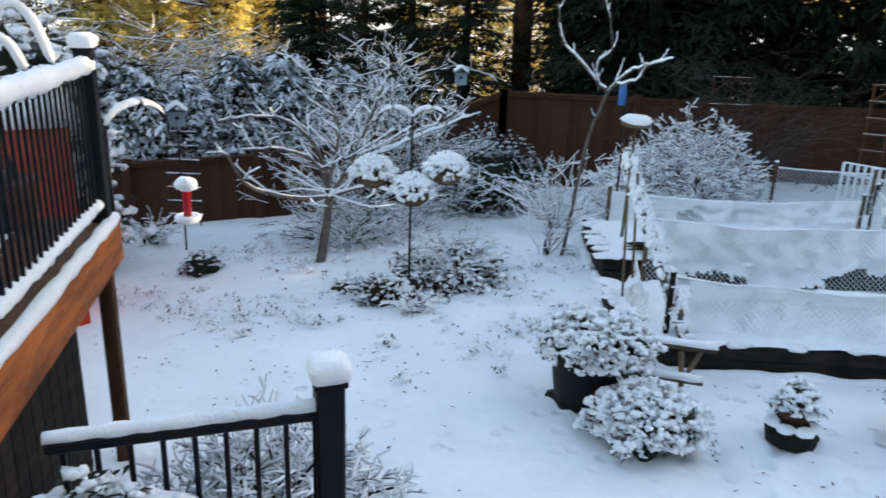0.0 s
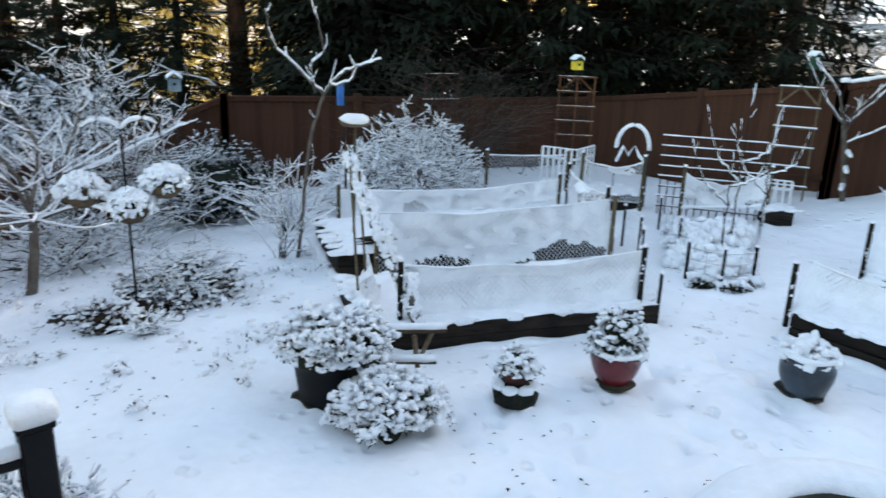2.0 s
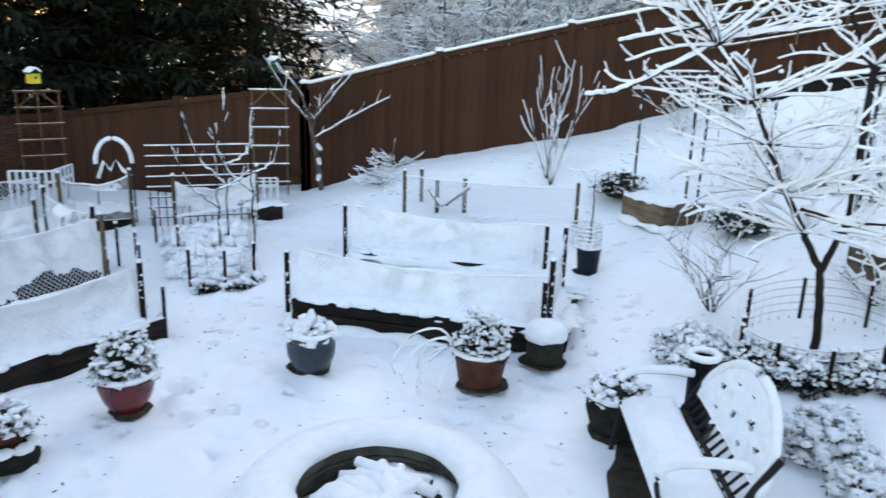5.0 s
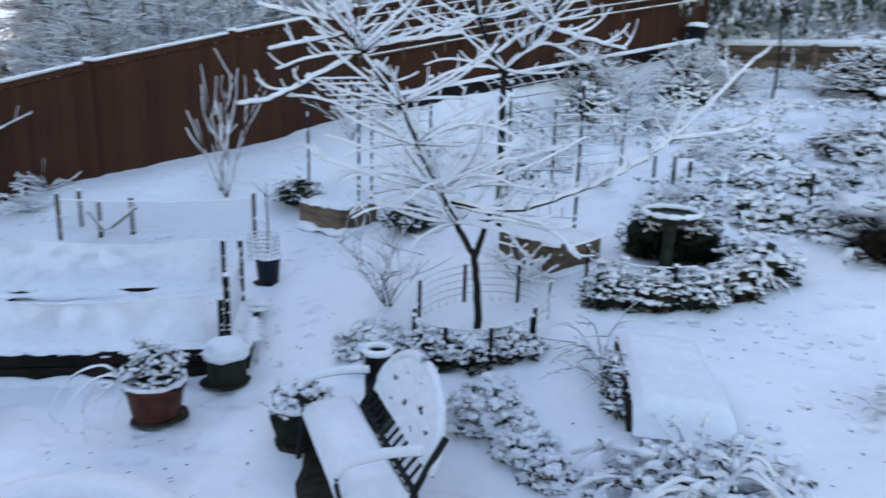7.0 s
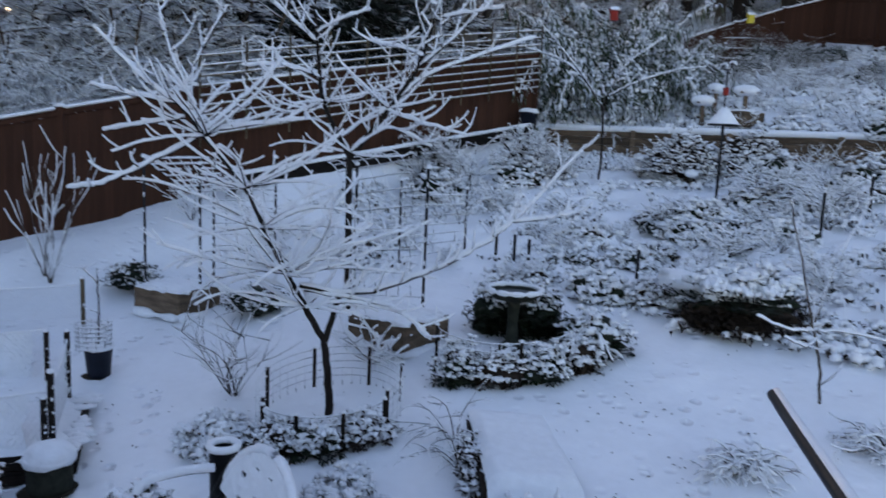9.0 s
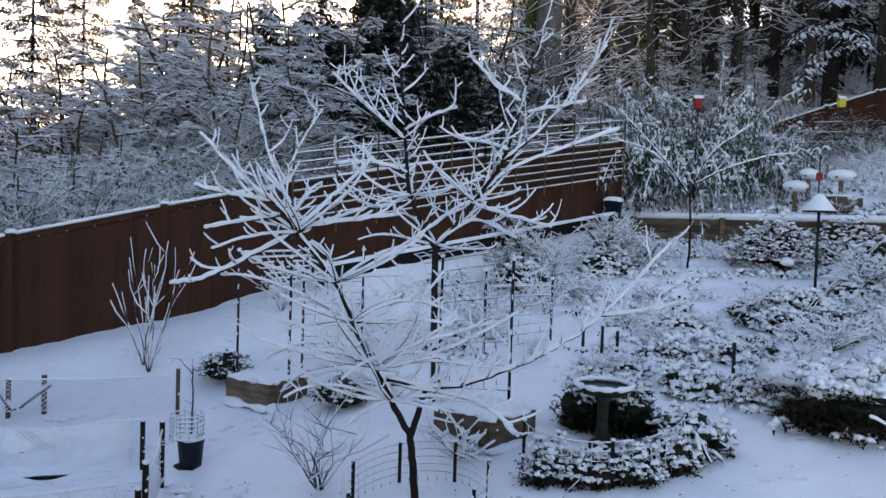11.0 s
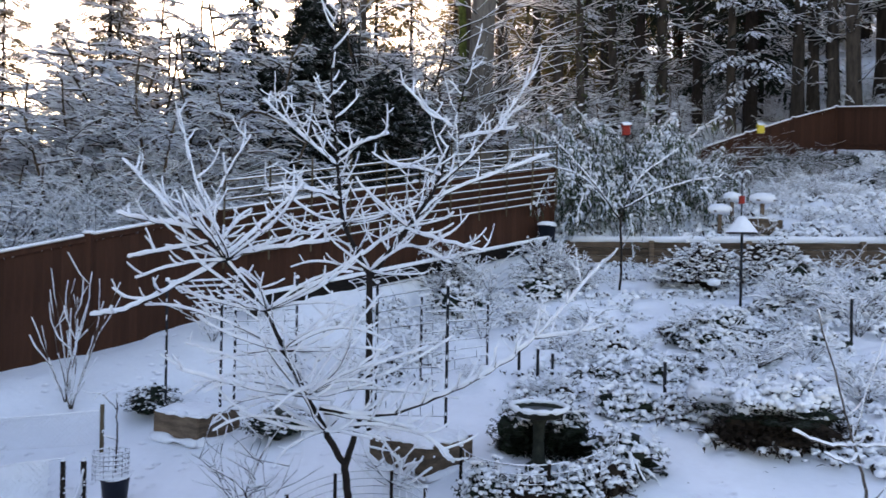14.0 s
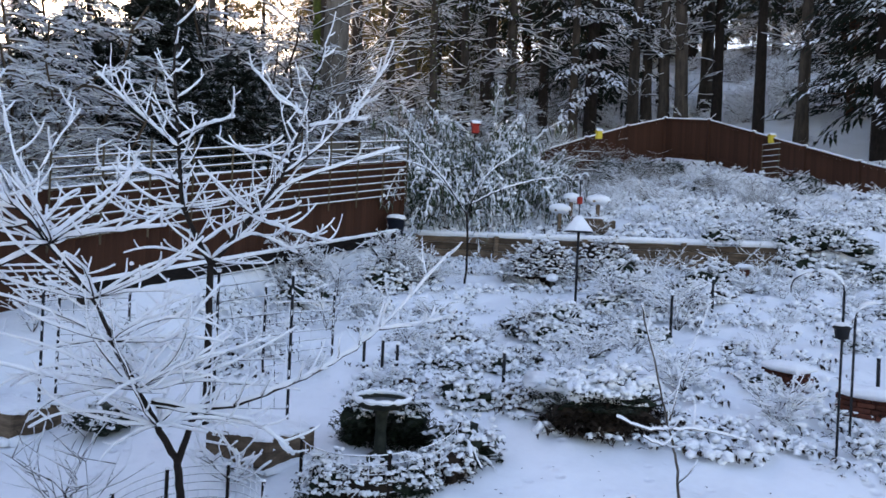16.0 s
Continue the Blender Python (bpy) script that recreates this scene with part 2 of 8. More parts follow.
class Geo:
    """Vertices, faces and material numbers of one mesh."""

    def __init__(self):
        self.v, self.f, self.m = [], [], []

    def add(self, verts, faces, mi=0):
        o = len(self.v)
        self.v.extend(tuple(map(float, q)) for q in verts)
        self.f.extend(tuple(i + o for i in q) for q in faces)
        self.m.extend([mi] * len(faces))
        return self

    def tube(self, pts, radii, n=5, mi=0, cap=True):
        pts = np.asarray(pts, float)
        k = len(pts)
        if not hasattr(radii, "__len__"):
            radii = [radii] * k
        tan = np.gradient(pts, axis=0)
        tan /= np.maximum(np.linalg.norm(tan, axis=1), 1e-9)[:, None]
        up = np.array((0.0, 0.0, 1.0)) if abs(tan[0][2]) < 0.85 else np.array((1.0, 0.0, 0.0))
        a = np.linspace(0, 2 * math.pi, n, endpoint=False)
        verts = []
        for i in range(k):
            s = np.cross(tan[i], up)
            s /= max(np.linalg.norm(s), 1e-9)
            u = np.cross(s, tan[i])
            verts.append(pts[i] + radii[i] * (np.cos(a)[:, None] * s + np.sin(a)[:, None] * u))
        faces = [(i * n + j, i * n + (j + 1) % n, (i + 1) * n + (j + 1) % n, (i + 1) * n + j) for i in range(k - 1) for j in range(n)]
        if cap:
            faces += [tuple(range(n))[::-1], tuple((k - 1) * n + j for j in range(n))]
        return self.add(np.concatenate(verts), faces, mi)

    def box(self, c, size, rot=None, mi=0, bev=0.006):
        """A box with worn (chamfered) edges, centred at c."""
        h = np.array(size, float) / 2
        b = min(bev, min(h) * 0.6)
        verts, idx = [], {}
        for sx in (-1, 1):
            for sy in (-1, 1):
                for sz in (-1, 1):
                    for ax in range(3):
                        q = np.array((sx, sy, sz)) * (h - b)
                        q[ax] = (sx, sy, sz)[ax] * h[ax]
                        idx[(sx, sy, sz, ax)] = len(verts)
                        verts.append(q)
        faces = []
        for ax in range(3):
            o = [k for k in range(3) if k != ax]
            for s in (-1, 1):
                ring = []
                for a, d in ((-1, -1), (1, -1), (1, 1), (-1, 1)):
                    key = [0, 0, 0]
                    key[ax], key[o[0]], key[o[1]] = s, a, d
                    ring.append(idx[(*key, ax)])
                faces.append(ring if (s > 0) == (ax != 1) else ring[::-1])
        for ax in range(3):
            o = [k for k in range(3) if k != ax]
            for a in (-1, 1):
                for d in (-1, 1):
                    q = []
                    for s, first in ((-1, 0), (1, 1)):
                        key = [0, 0, 0]
                        key[ax], key[o[0]], key[o[1]] = s, a, d
                        pair = [idx[(*key, o[0])], idx[(*key, o[1])]]
                        q += pair if not first else pair[::-1]
                    faces.append(q)
        for sx in (-1, 1):
            for sy in (-1, 1):
                for sz in (-1, 1):
                    faces.append([idx[(sx, sy, sz, ax)] for ax in range(3)])
        verts = np.array(verts)
        if rot is not None:
            verts = verts @ np.array(rot.to_3x3()).T
        return self.add(verts + np.array(c), faces, mi)

    def beam(self, p, q, w, h, mi=0, bev=0.005):
        """A squared bar from p to q, h high."""
        p, q = Vector(p), Vector(q)
        d = q - p
        return self.box((p + q) / 2, (d.length, w, h), d.to_track_quat("X", "Z").to_matrix(), mi, bev)

    def lathe(self, prof, n=24, c=(0, 0, 0), mi=0):
        a = np.linspace(0, 2 * math.pi, n, endpoint=False)
        verts = [(c[0] + r * math.cos(t), c[1] + r * math.sin(t), c[2] + z) for r, z in prof for t in a]
        faces = [(i * n + j, i * n + (j + 1) % n, (i + 1) * n + (j + 1) % n, (i + 1) * n + j) for i in range(len(prof) - 1) for j in range(n)]
        return self.add(verts, faces, mi)

    def blob(self, c, r, seed=0.0, mi=0, sub=1, rough=0.25, freq=1.3):
        v, f = ICO[sub]
        if sub == 1:
            k = 1 + rough * (np.random.rand(len(v)) - 0.5) * 1.4
        else:
            k = np.array([1 + rough * noise.noise(Vector(q) * freq + Vector((seed, seed * 0.7, 3.1))) for q in v])
        return self.add(v * k[:, None] * np.array(r) + np.array(c), f, mi)

    def loaf(self, c, r, power=0.6, seed=0.0):
        """A rounded pillow, squarer than a ball."""
        v, f = ICO[3]
        w = np.sign(v) * np.abs(v) ** power
        w[:, 2] = v[:, 2] * (0.8 + 0.2 * np.abs(v[:, 2]))
        k = np.array([1 + 0.07 * noise.noise(Vector(q) * 1.7 + Vector((seed, 0, 0))) for q in v])
        return self.add(w * k[:, None] * np.array(r) + np.array(c), f)

    def leaf(self, c, way, length, width, mi=0, droop=0.3):
        d = np.array(way, float)
        d /= max(np.linalg.norm(d), 1e-9)
        s = np.cross(d, (0.1, 0.2, 1.0))
        s = s / max(np.linalg.norm(s), 1e-9) * width / 2
        c = np.array(c, float)
        m = c + d * length * 0.5
        e = c + d * length - np.array((0, 0, droop * length))
        return self.add((c, m + s, m - s, e), ((0, 1, 2), (1, 3, 2)), mi)


JOINED = {"net_snow", "rim_snow", "ledge_snow", "twig_snow", "wire_snow", "wire_mesh", "mesh", "stem_tangle", "twig_tangle", "leaves", "needles", "bough_wood", "snow_clumps", "branch_snow", "branch_tangle", "cane_tangle", "scroll_snow", "clinging_snow", "deck_snow", "snow_heap", "plant", "wire_mesh", "snow_drift"}


def mesh_of(name, geo, mats, smooth=False):
    me = bpy.data.meshes.new(name)
    me.from_pydata(geo.v, [], geo.f)
    for q in (mats if isinstance(mats, (list, tuple)) else [mats]):
        me.materials.append(q)
    if len(me.materials) > 1:
        me.polygons.foreach_set("material_index", geo.m)
    if smooth:
        me.polygons.foreach_set("use_smooth", [True] * len(me.polygons))
    me.update()
    return me


def part(name, geo, mats, parent=None, label="", smooth=True):
    ob = new(name, mesh_of(name, geo, mats, smooth))
    if parent:
        ob.parent = parent
    if label:
        ob["label"] = label
    if name in JOINED:
        ob["kind"] = "stuff"
    return ob


def thing(name, loc, rz, label, category, group="", kind=""):
    ob = new(name)
    ob.empty_display_size = 0.1
    ob.matrix_basis = pose(*loc, 0, 0, rz)
    return tagged(ob, label, category, group, kind)


def piece(name, mesh, m, parent):
    ob = new(name, mesh)
    ob.parent = parent
    ob.matrix_basis = m
    return ob


rnd = random.Random(7)


def soft(v, k=0.8):
    return k * math.log1p(math.exp(min(40.0, v / k)))




def smooth01(s):
    s = min(1.0, max(0.0, s))
    return s * s * (3 - 2 * s)


def ground(x, y):
    """Height of the snow-covered ground."""
    u = 0.8 * x - 0.6 * y
    uc = min(u, 19.9) + max(0.0, u - 19.9) * (1 if u < 60 else 0.6)
    z = 0.17 * soft(uc - 3.3) - 0.13 * soft(-max(u, -40) - 4.0)
    q = (x - 10.4) * 0.76 + (y - 9.9) * 0.65
    z += (0.58 + 0.34 * smooth01((u - 7.5) / 4)) * smooth01(1 - (-q - 0.5) / (2.6 - 2.1 * smooth01((u - 11.5) / 2.5))) * smooth01((u - 1.0) / 4.2) * smooth01((19.25 - u) / 1.1)
    w = min(u, 110) - 19.9
    if w > 0:
        z += 0.6 + 0.1 * w + 0.33 * soft(w - 17, 2.0) - 0.6 * smooth01((w - 3) / 9)
    return z


# ---- ground ----
def axis(parts):
    out = []
    for a, b, step in parts:
        k = max(1, round((b - a) / step))
        out += [a + (b - a) * i / k for i in range(k)]
    return out + [parts[-1][1]]


us = axis([(-900, -120, 130), (-120, -30, 10), (-30, -10, 1.0), (-10, 8, 0.085), (8, 12, 0.14), (12, 19.88, 0.16), (19.88, 19.92, 0.04), (19.92, 32, 0.5), (32, 70, 2.5), (70, 900, 120)])
vs = axis([(-900, -120, 130), (-120, -30, 8), (-30, -9, 0.5), (-9, -4, 0.16), (-4, 14, 0.085), (14, 26, 0.6), (26, 60, 3), (60, 900, 120)])
gg = Geo()
prints = [(rnd.uniform(1.5, 6.5), rnd.uniform(2.5, 5.6), rnd.uniform(0.025, 0.06)) for _ in range(900)]
prints += [(4.2 + 0.25 * i + rnd.uniform(-0.08, 0.08), 5.6 + 0.22 * i + rnd.uniform(-0.1, 0.1), 0.07) for i in range(14)]
verts = []
for u in us:
    for v in vs:
        x, y = 0.8 * u + 0.6 * v, -0.6 * u + 0.8 * v
        z = ground(x, y)
        if abs(u) < 70 and abs(v) < 70:
            z += 0.05 * noise.noise((x * 0.5, y * 0.5, 0)) + 0.018 * noise.noise((x * 1.9, y * 1.9, 4)) + 0.015 * noise.noise((x * 4.5, y * 4.5, 2)) + 0.009 * noise.noise((x * 11, y * 11, 6))
            if u > 7:
                z += min(1, (u - 7) / 4) * (0.15 * max(0, noise.noise((x * 1.5, y * 1.5, 8))) + 0.07 * noise.noise((x * 3.1, y * 3.1, 5)))
            if 0 < x < 8 and 2 < y < 9:
                for px, py, pr in prints:
                    d2 = ((x - px) ** 2 + (y - py) ** 2) / (pr * pr * 2)
                    if d2 < 6:
                        z -= 0.045 * math.exp(-d2)
        verts.append((x, y, z))
k = len(vs)
gg.add(verts, [(i * k + j, i * k + j + 1, (i + 1) * k + j + 1, (i + 1) * k + j)[::-1] for i in range(len(us) - 1) for j in range(k - 1)])
tagged(part("ground", gg, SNOWG), "garden ground and hillside under fresh snow", "ground", kind="structure")


# ---- fences ----
BOARD = {}


def fence(stations, height, label, group="garden fence", snow=0.042):
    """Posts at the stations (x, y, top); boards, rails and a cap between them, with snow on the cap."""
    x0, y0, t0 = stations[0]
    root = thing("fence", (x0, y0, t0 - height), 0, label, "fence", group)
    if height not in BOARD:
        BOARD[height] = mesh_of("board", Geo().box((0, 0, height / 2 - 0.03), (0.149, 0.02, height - 0.08), bev=0.004), CEDAR)
    o = Vector((x0, y0, t0 - height))
    for i, (x, y, t) in enumerate(stations):
        part("post", Geo().box((x - o.x, y - o.y, t - height / 2 - 0.08 - o.z), (0.15, 0.15, height + 0.3), bev=0.01), CEDAR, root, smooth=False)
        if snow > 0.02:
            part("snow_cap", Geo().blob((x - o.x, y - o.y, t + 0.085 - o.z), (0.095, 0.095, 0.05), i, sub=2), SNOW, root, "cap of snow on the post")
        if i == len(stations) - 1:
            break
        X, Y, T = stations[i + 1]
        d = Vector((X - x, Y - y))
        ang = math.atan2(d.y, d.x)
        nrm = Vector((-d.y, d.x)).normalized()
        n = max(1, math.ceil(d.length / 0.146))
        for j in range(n):
            s = (j + 0.5) / n
            p = Vector((x, y)) + d * s + nrm * (0.004 * (j % 2) + rnd.uniform(-0.001, 0.001))
            piece("board", BOARD[height], pose(p.x - o.x, p.y - o.y, t + (T - t) * s - height - o.z + rnd.uniform(-0.006, 0.006), 0, rnd.uniform(-0.06, 0.06), math.degrees(ang)), root)
        for off, h, w in ((-0.03, 0.09, 0.045), (-height + 0.25, 0.09, 0.04)):
            g = Geo()
            for sgn in (1, -1):
                q = nrm * 0.033 * sgn
                g.beam((x + q.x - o.x, y + q.y - o.y, t + off - o.z), (X + q.x - o.x, Y + q.y - o.y, T + off - o.z), w, h)
            part("rail", g, CEDAR, root, smooth=False)
        part("cap_board", Geo().beam((x - o.x, y - o.y, t + 0.005 - o.z), (X - o.x, Y - o.y, T + 0.005 - o.z), 0.13, 0.03), CEDAR, root, smooth=False)
        m = 14
        pts = [(x + d.x * q / m - o.x, y + d.y * q / m - o.y, t + (T - t) * q / m + 0.02 + snow * 0.75 - o.z) for q in range(m + 1)]
        if snow < 0.02:
            continue
        part("snow_strip", Geo().tube(pts, [snow * 0.8 * (1 + 0.28 * noise.noise((q * 1.7, x, y))) for q in range(m + 1)], 7), SNOW, root, "line of snow on the cap")
    return root


side_tops = (2.1, 2.73, 3.3, 3.84, 4.33, 4.73, 5.12, 5.51)
side = [(10.4 + 11.2 * i / 7, 9.9 - 13.1 * i / 7, side_tops[i]) for i in range(8)]
fence([(-8.0, 13.3, -0.05), (-5.9, 13.8, 0.05), (-3.6, 14.1, 0.22), (-1.5, 14.5, 0.5), (0.9, 15.0, 1.41)], 1.8, "reddish-brown cedar board fence stepping downhill", snow=0.012)
fence([(0.9, 15.0, 1.41), (3.4, 14.8, 1.4), (5.85, 14.55, 1.38), (8.3, 14.3, 1.41), (9.35, 12.1, 1.76), (10.4, 9.9, 2.1)], 1.8, "reddish-brown cedar board fence along the garden's back", snow=0.012)
fence(side, 2.75, "tall reddish-brown cedar fence climbing the slope, snow on its cap")
fence([(31, -10.5, 7.4), (31.7, -12.7, 8.2), (32.5, -15.0, 9.0), (33.2, -17.2, 9.65), (31.0, -18.2, 9.31), (28.4, -18.7, 8.45), (25.8, -19.2, 7.58), (23.4, -19.6, 6.8), (21.0, -20.0, 6.1), (18.6, -20.4, 5.5)], 1.8, "warm brown board fence at the top of the hill", "hill fence")


# ---- branches ----
def curve(points, k=4):
    """A smooth line through the points."""
    p = [np.array(q, float) for q in points]
    out = []
    for i in range(len(p) - 1):
        a, b, c, d = p[max(0, i - 1)], p[i], p[i + 1], p[min(len(p) - 1, i + 2)]
        for j in range(k):
            t = j / k
            out.append(0.5 * ((2 * b) + (c - a) * t + (2 * a - 5 * b + 4 * c - d) * t * t + (3 * b - a - 3 * c + d) * t ** 3))
    return out + [p[-1]]


def unit(v):
    return v / max(np.linalg.norm(v), 1e-9)


def snow_line(g, pts, radii, thick=0.012, n=4, gap=0.0):
    """Snow lying along the upper side of a branch, broken here and there."""
    run_p, run_r = [], []

    def flush():
        if len(run_p) > 1:
            r = list(run_r)
            end = run_p[-1] + unit(run_p[-1] - run_p[-2]) * r[-1] * 0.9
            run_p.append(end)
            r.append(r[-1] * 0.3)
            r[0] *= 0.5
            g.tube(run_p, r, n)
        run_p.clear(), run_r.clear()

    for i, q in enumerate(pts):
        w = pts[min(i + 1, len(pts) - 1)] - pts[max(i - 1, 0)]
        flat = 1 - abs(unit(w)[2])
        if rnd.random() < gap and len(run_p) > 1:
            flush()
        s = (thick + radii[i] * 0.45) * (0.5 + 0.6 * min(1, flat * 2.2)) * rnd.uniform(0.7, 1.25)
        run_p.append(q + np.array((0, 0, radii[i] * 0.5 + s * 0.62)))
        run_r.append(s)
    flush()


def twig(g, gs, start, way, length, r, lift=0.4, k=4, thick=0.011, wob=0.12, n=4, gap=0.05):
    """One branch: curves up by lift; returns its points."""
    way = unit(np.array(way, float))
    pts = [np.array(start, float)]
    for i in range(k):
        way = unit(way + np.array((rnd.gauss(0, wob), rnd.gauss(0, wob), rnd.gauss(0, wob * 0.7) + lift / k)))
        pts.append(pts[-1] + way * length / k)
    rad = [r * (1 - 0.72 * i / k) for i in range(k + 1)]
    g.tube(pts, rad, n, cap=False)
    if gs is not None:
        snow_line(gs, pts, rad, thick, max(4, n), gap)
    return pts, rad


def spurs(g, gs, pts, rad, every, length, lift=0.5, depth=1, thick=0.011, start=0.15, wob=0.07):
    """Side shoots along a branch, turning upwards."""
    total = sum(np.linalg.norm(pts[i + 1] - pts[i]) for i in range(len(pts) - 1))
    m = max(1, int(total / every))
    for i in range(m):
        s = start + (1 - start) * (i + rnd.random() * 0.8) / m
        k = min(len(pts) - 2, int(s * (len(pts) - 1)))
        f = s * (len(pts) - 1) - k
        p = pts[k] * (1 - f) + pts[k + 1] * f
        d = unit(pts[k + 1] - pts[k])
        sidew = unit(np.cross(d, np.array((rnd.gauss(0, 0.5), rnd.gauss(0, 0.5), 1.0)))) * (1 if i % 2 else -1)
        ln = length * rnd.uniform(0.5, 1.3) * (1 - 0.35 * s)
        q, rr = twig(g, gs, p, d * 0.45 + sidew * 0.7 + np.array((0, 0, 0.5)), ln, max(0.0045, min(0.011, rad[k] * 0.45)), lift, 5, thick, wob)
        if depth > 1:
            spurs(g, gs, q, rr, every * 1.7, length * 0.55, lift, depth - 1, thick * 0.9, 0.25, wob)


def limb_tree(name, base, limbs, label, trunk_mat=BARK, every=0.3, length=0.55, depth=1, thick=0.013, lift=0.6, whips=(), wob=0.07, droop=(0.0, 0.75), heavy=0.003):
    """A tree from its main limbs: (points, radius at the start, radius at the end)."""
    root = thing(name, base, 0, label, "tree")
    o = np.array(base)
    gw, gt, gs, gs2 = Geo(), Geo(), Geo(), Geo()
    for i, (points, r0, r1) in enumerate(limbs):
        pts = [q - o for q in curve(points, 7)]
        m = len(pts) - 1
        wobble = [np.array((noise.noise((j * 0.9, i, 1)), noise.noise((j * 0.9, i, 5)), noise.noise((j * 0.9, i, 9)))) * (0.03 if r0 < 0.035 else 0.012) * (0 < j < m) for j in range(m + 1)]
        pts = [a + b for a, b in zip(pts, wobble)]
        rad = [r0 + (r1 - r0) * j / m for j in range(m + 1)]
        gw.tube(pts, rad, 7)
        snow_line(gs, pts, rad, thick + heavy, 6, 0.02)
        if r1 < 0.03:
            spurs(gt, gs2, pts, rad, every, length, lift, depth, thick, 0.15, wob)
    for c, n, lo, hi in whips:
        for i in range(n):
            a = 2 * math.pi * (i + rnd.random() * 0.7) / n
            pts, rad = twig(gw, gs, np.array(c) - o, (math.cos(a), math.sin(a), rnd.uniform(*droop)), rnd.uniform(lo, hi), 0.017, rnd.uniform(-0.1, 0.35), 8, thick + heavy * 0.6, 0.15, 5, 0.02)
            spurs(gt, gs2, pts, rad, every * 1.1, length * 0.9, lift, 1, thick * 0.9, 0.2)
    part("trunk", gw, trunk_mat, root)
    part("twig_tangle", gt, TWIG, root)
    part("branch_snow", gs, SNOW, root, "snow lying along the limbs")
    part("twig_snow", gs2, SNOW, root, "snow lying along the twigs")
    return root


def snow_coat(g, pts, rad, thick, rg, n=6):
    """Smooth snow along the upper side of a limb, rounded at its end."""
    p, r = [], []
    for i, q in enumerate(pts):
        w = unit(pts[min(i + 1, len(pts) - 1)] - pts[max(i - 1, 0)])
        k = (thick * (0.68 + 0.32 * min(1.0, rad[i] / 0.012)) + rad[i] * 0.3) * (0.45 + 0.55 * min(1, (1 - abs(w[2])) * 2.4)) * rg.uniform(0.84, 1.14)
        p.append(q + np.array((0, 0, rad[i] * 0.45 + k * 0.42)))
        r.append(k)
    p.append(p[-1] + unit(p[-1] - p[-2]) * r[-1] * 0.8)
    r.append(r[-1] * 0.35)
    r[0] *= 0.6
    g.tube(p, r, n)


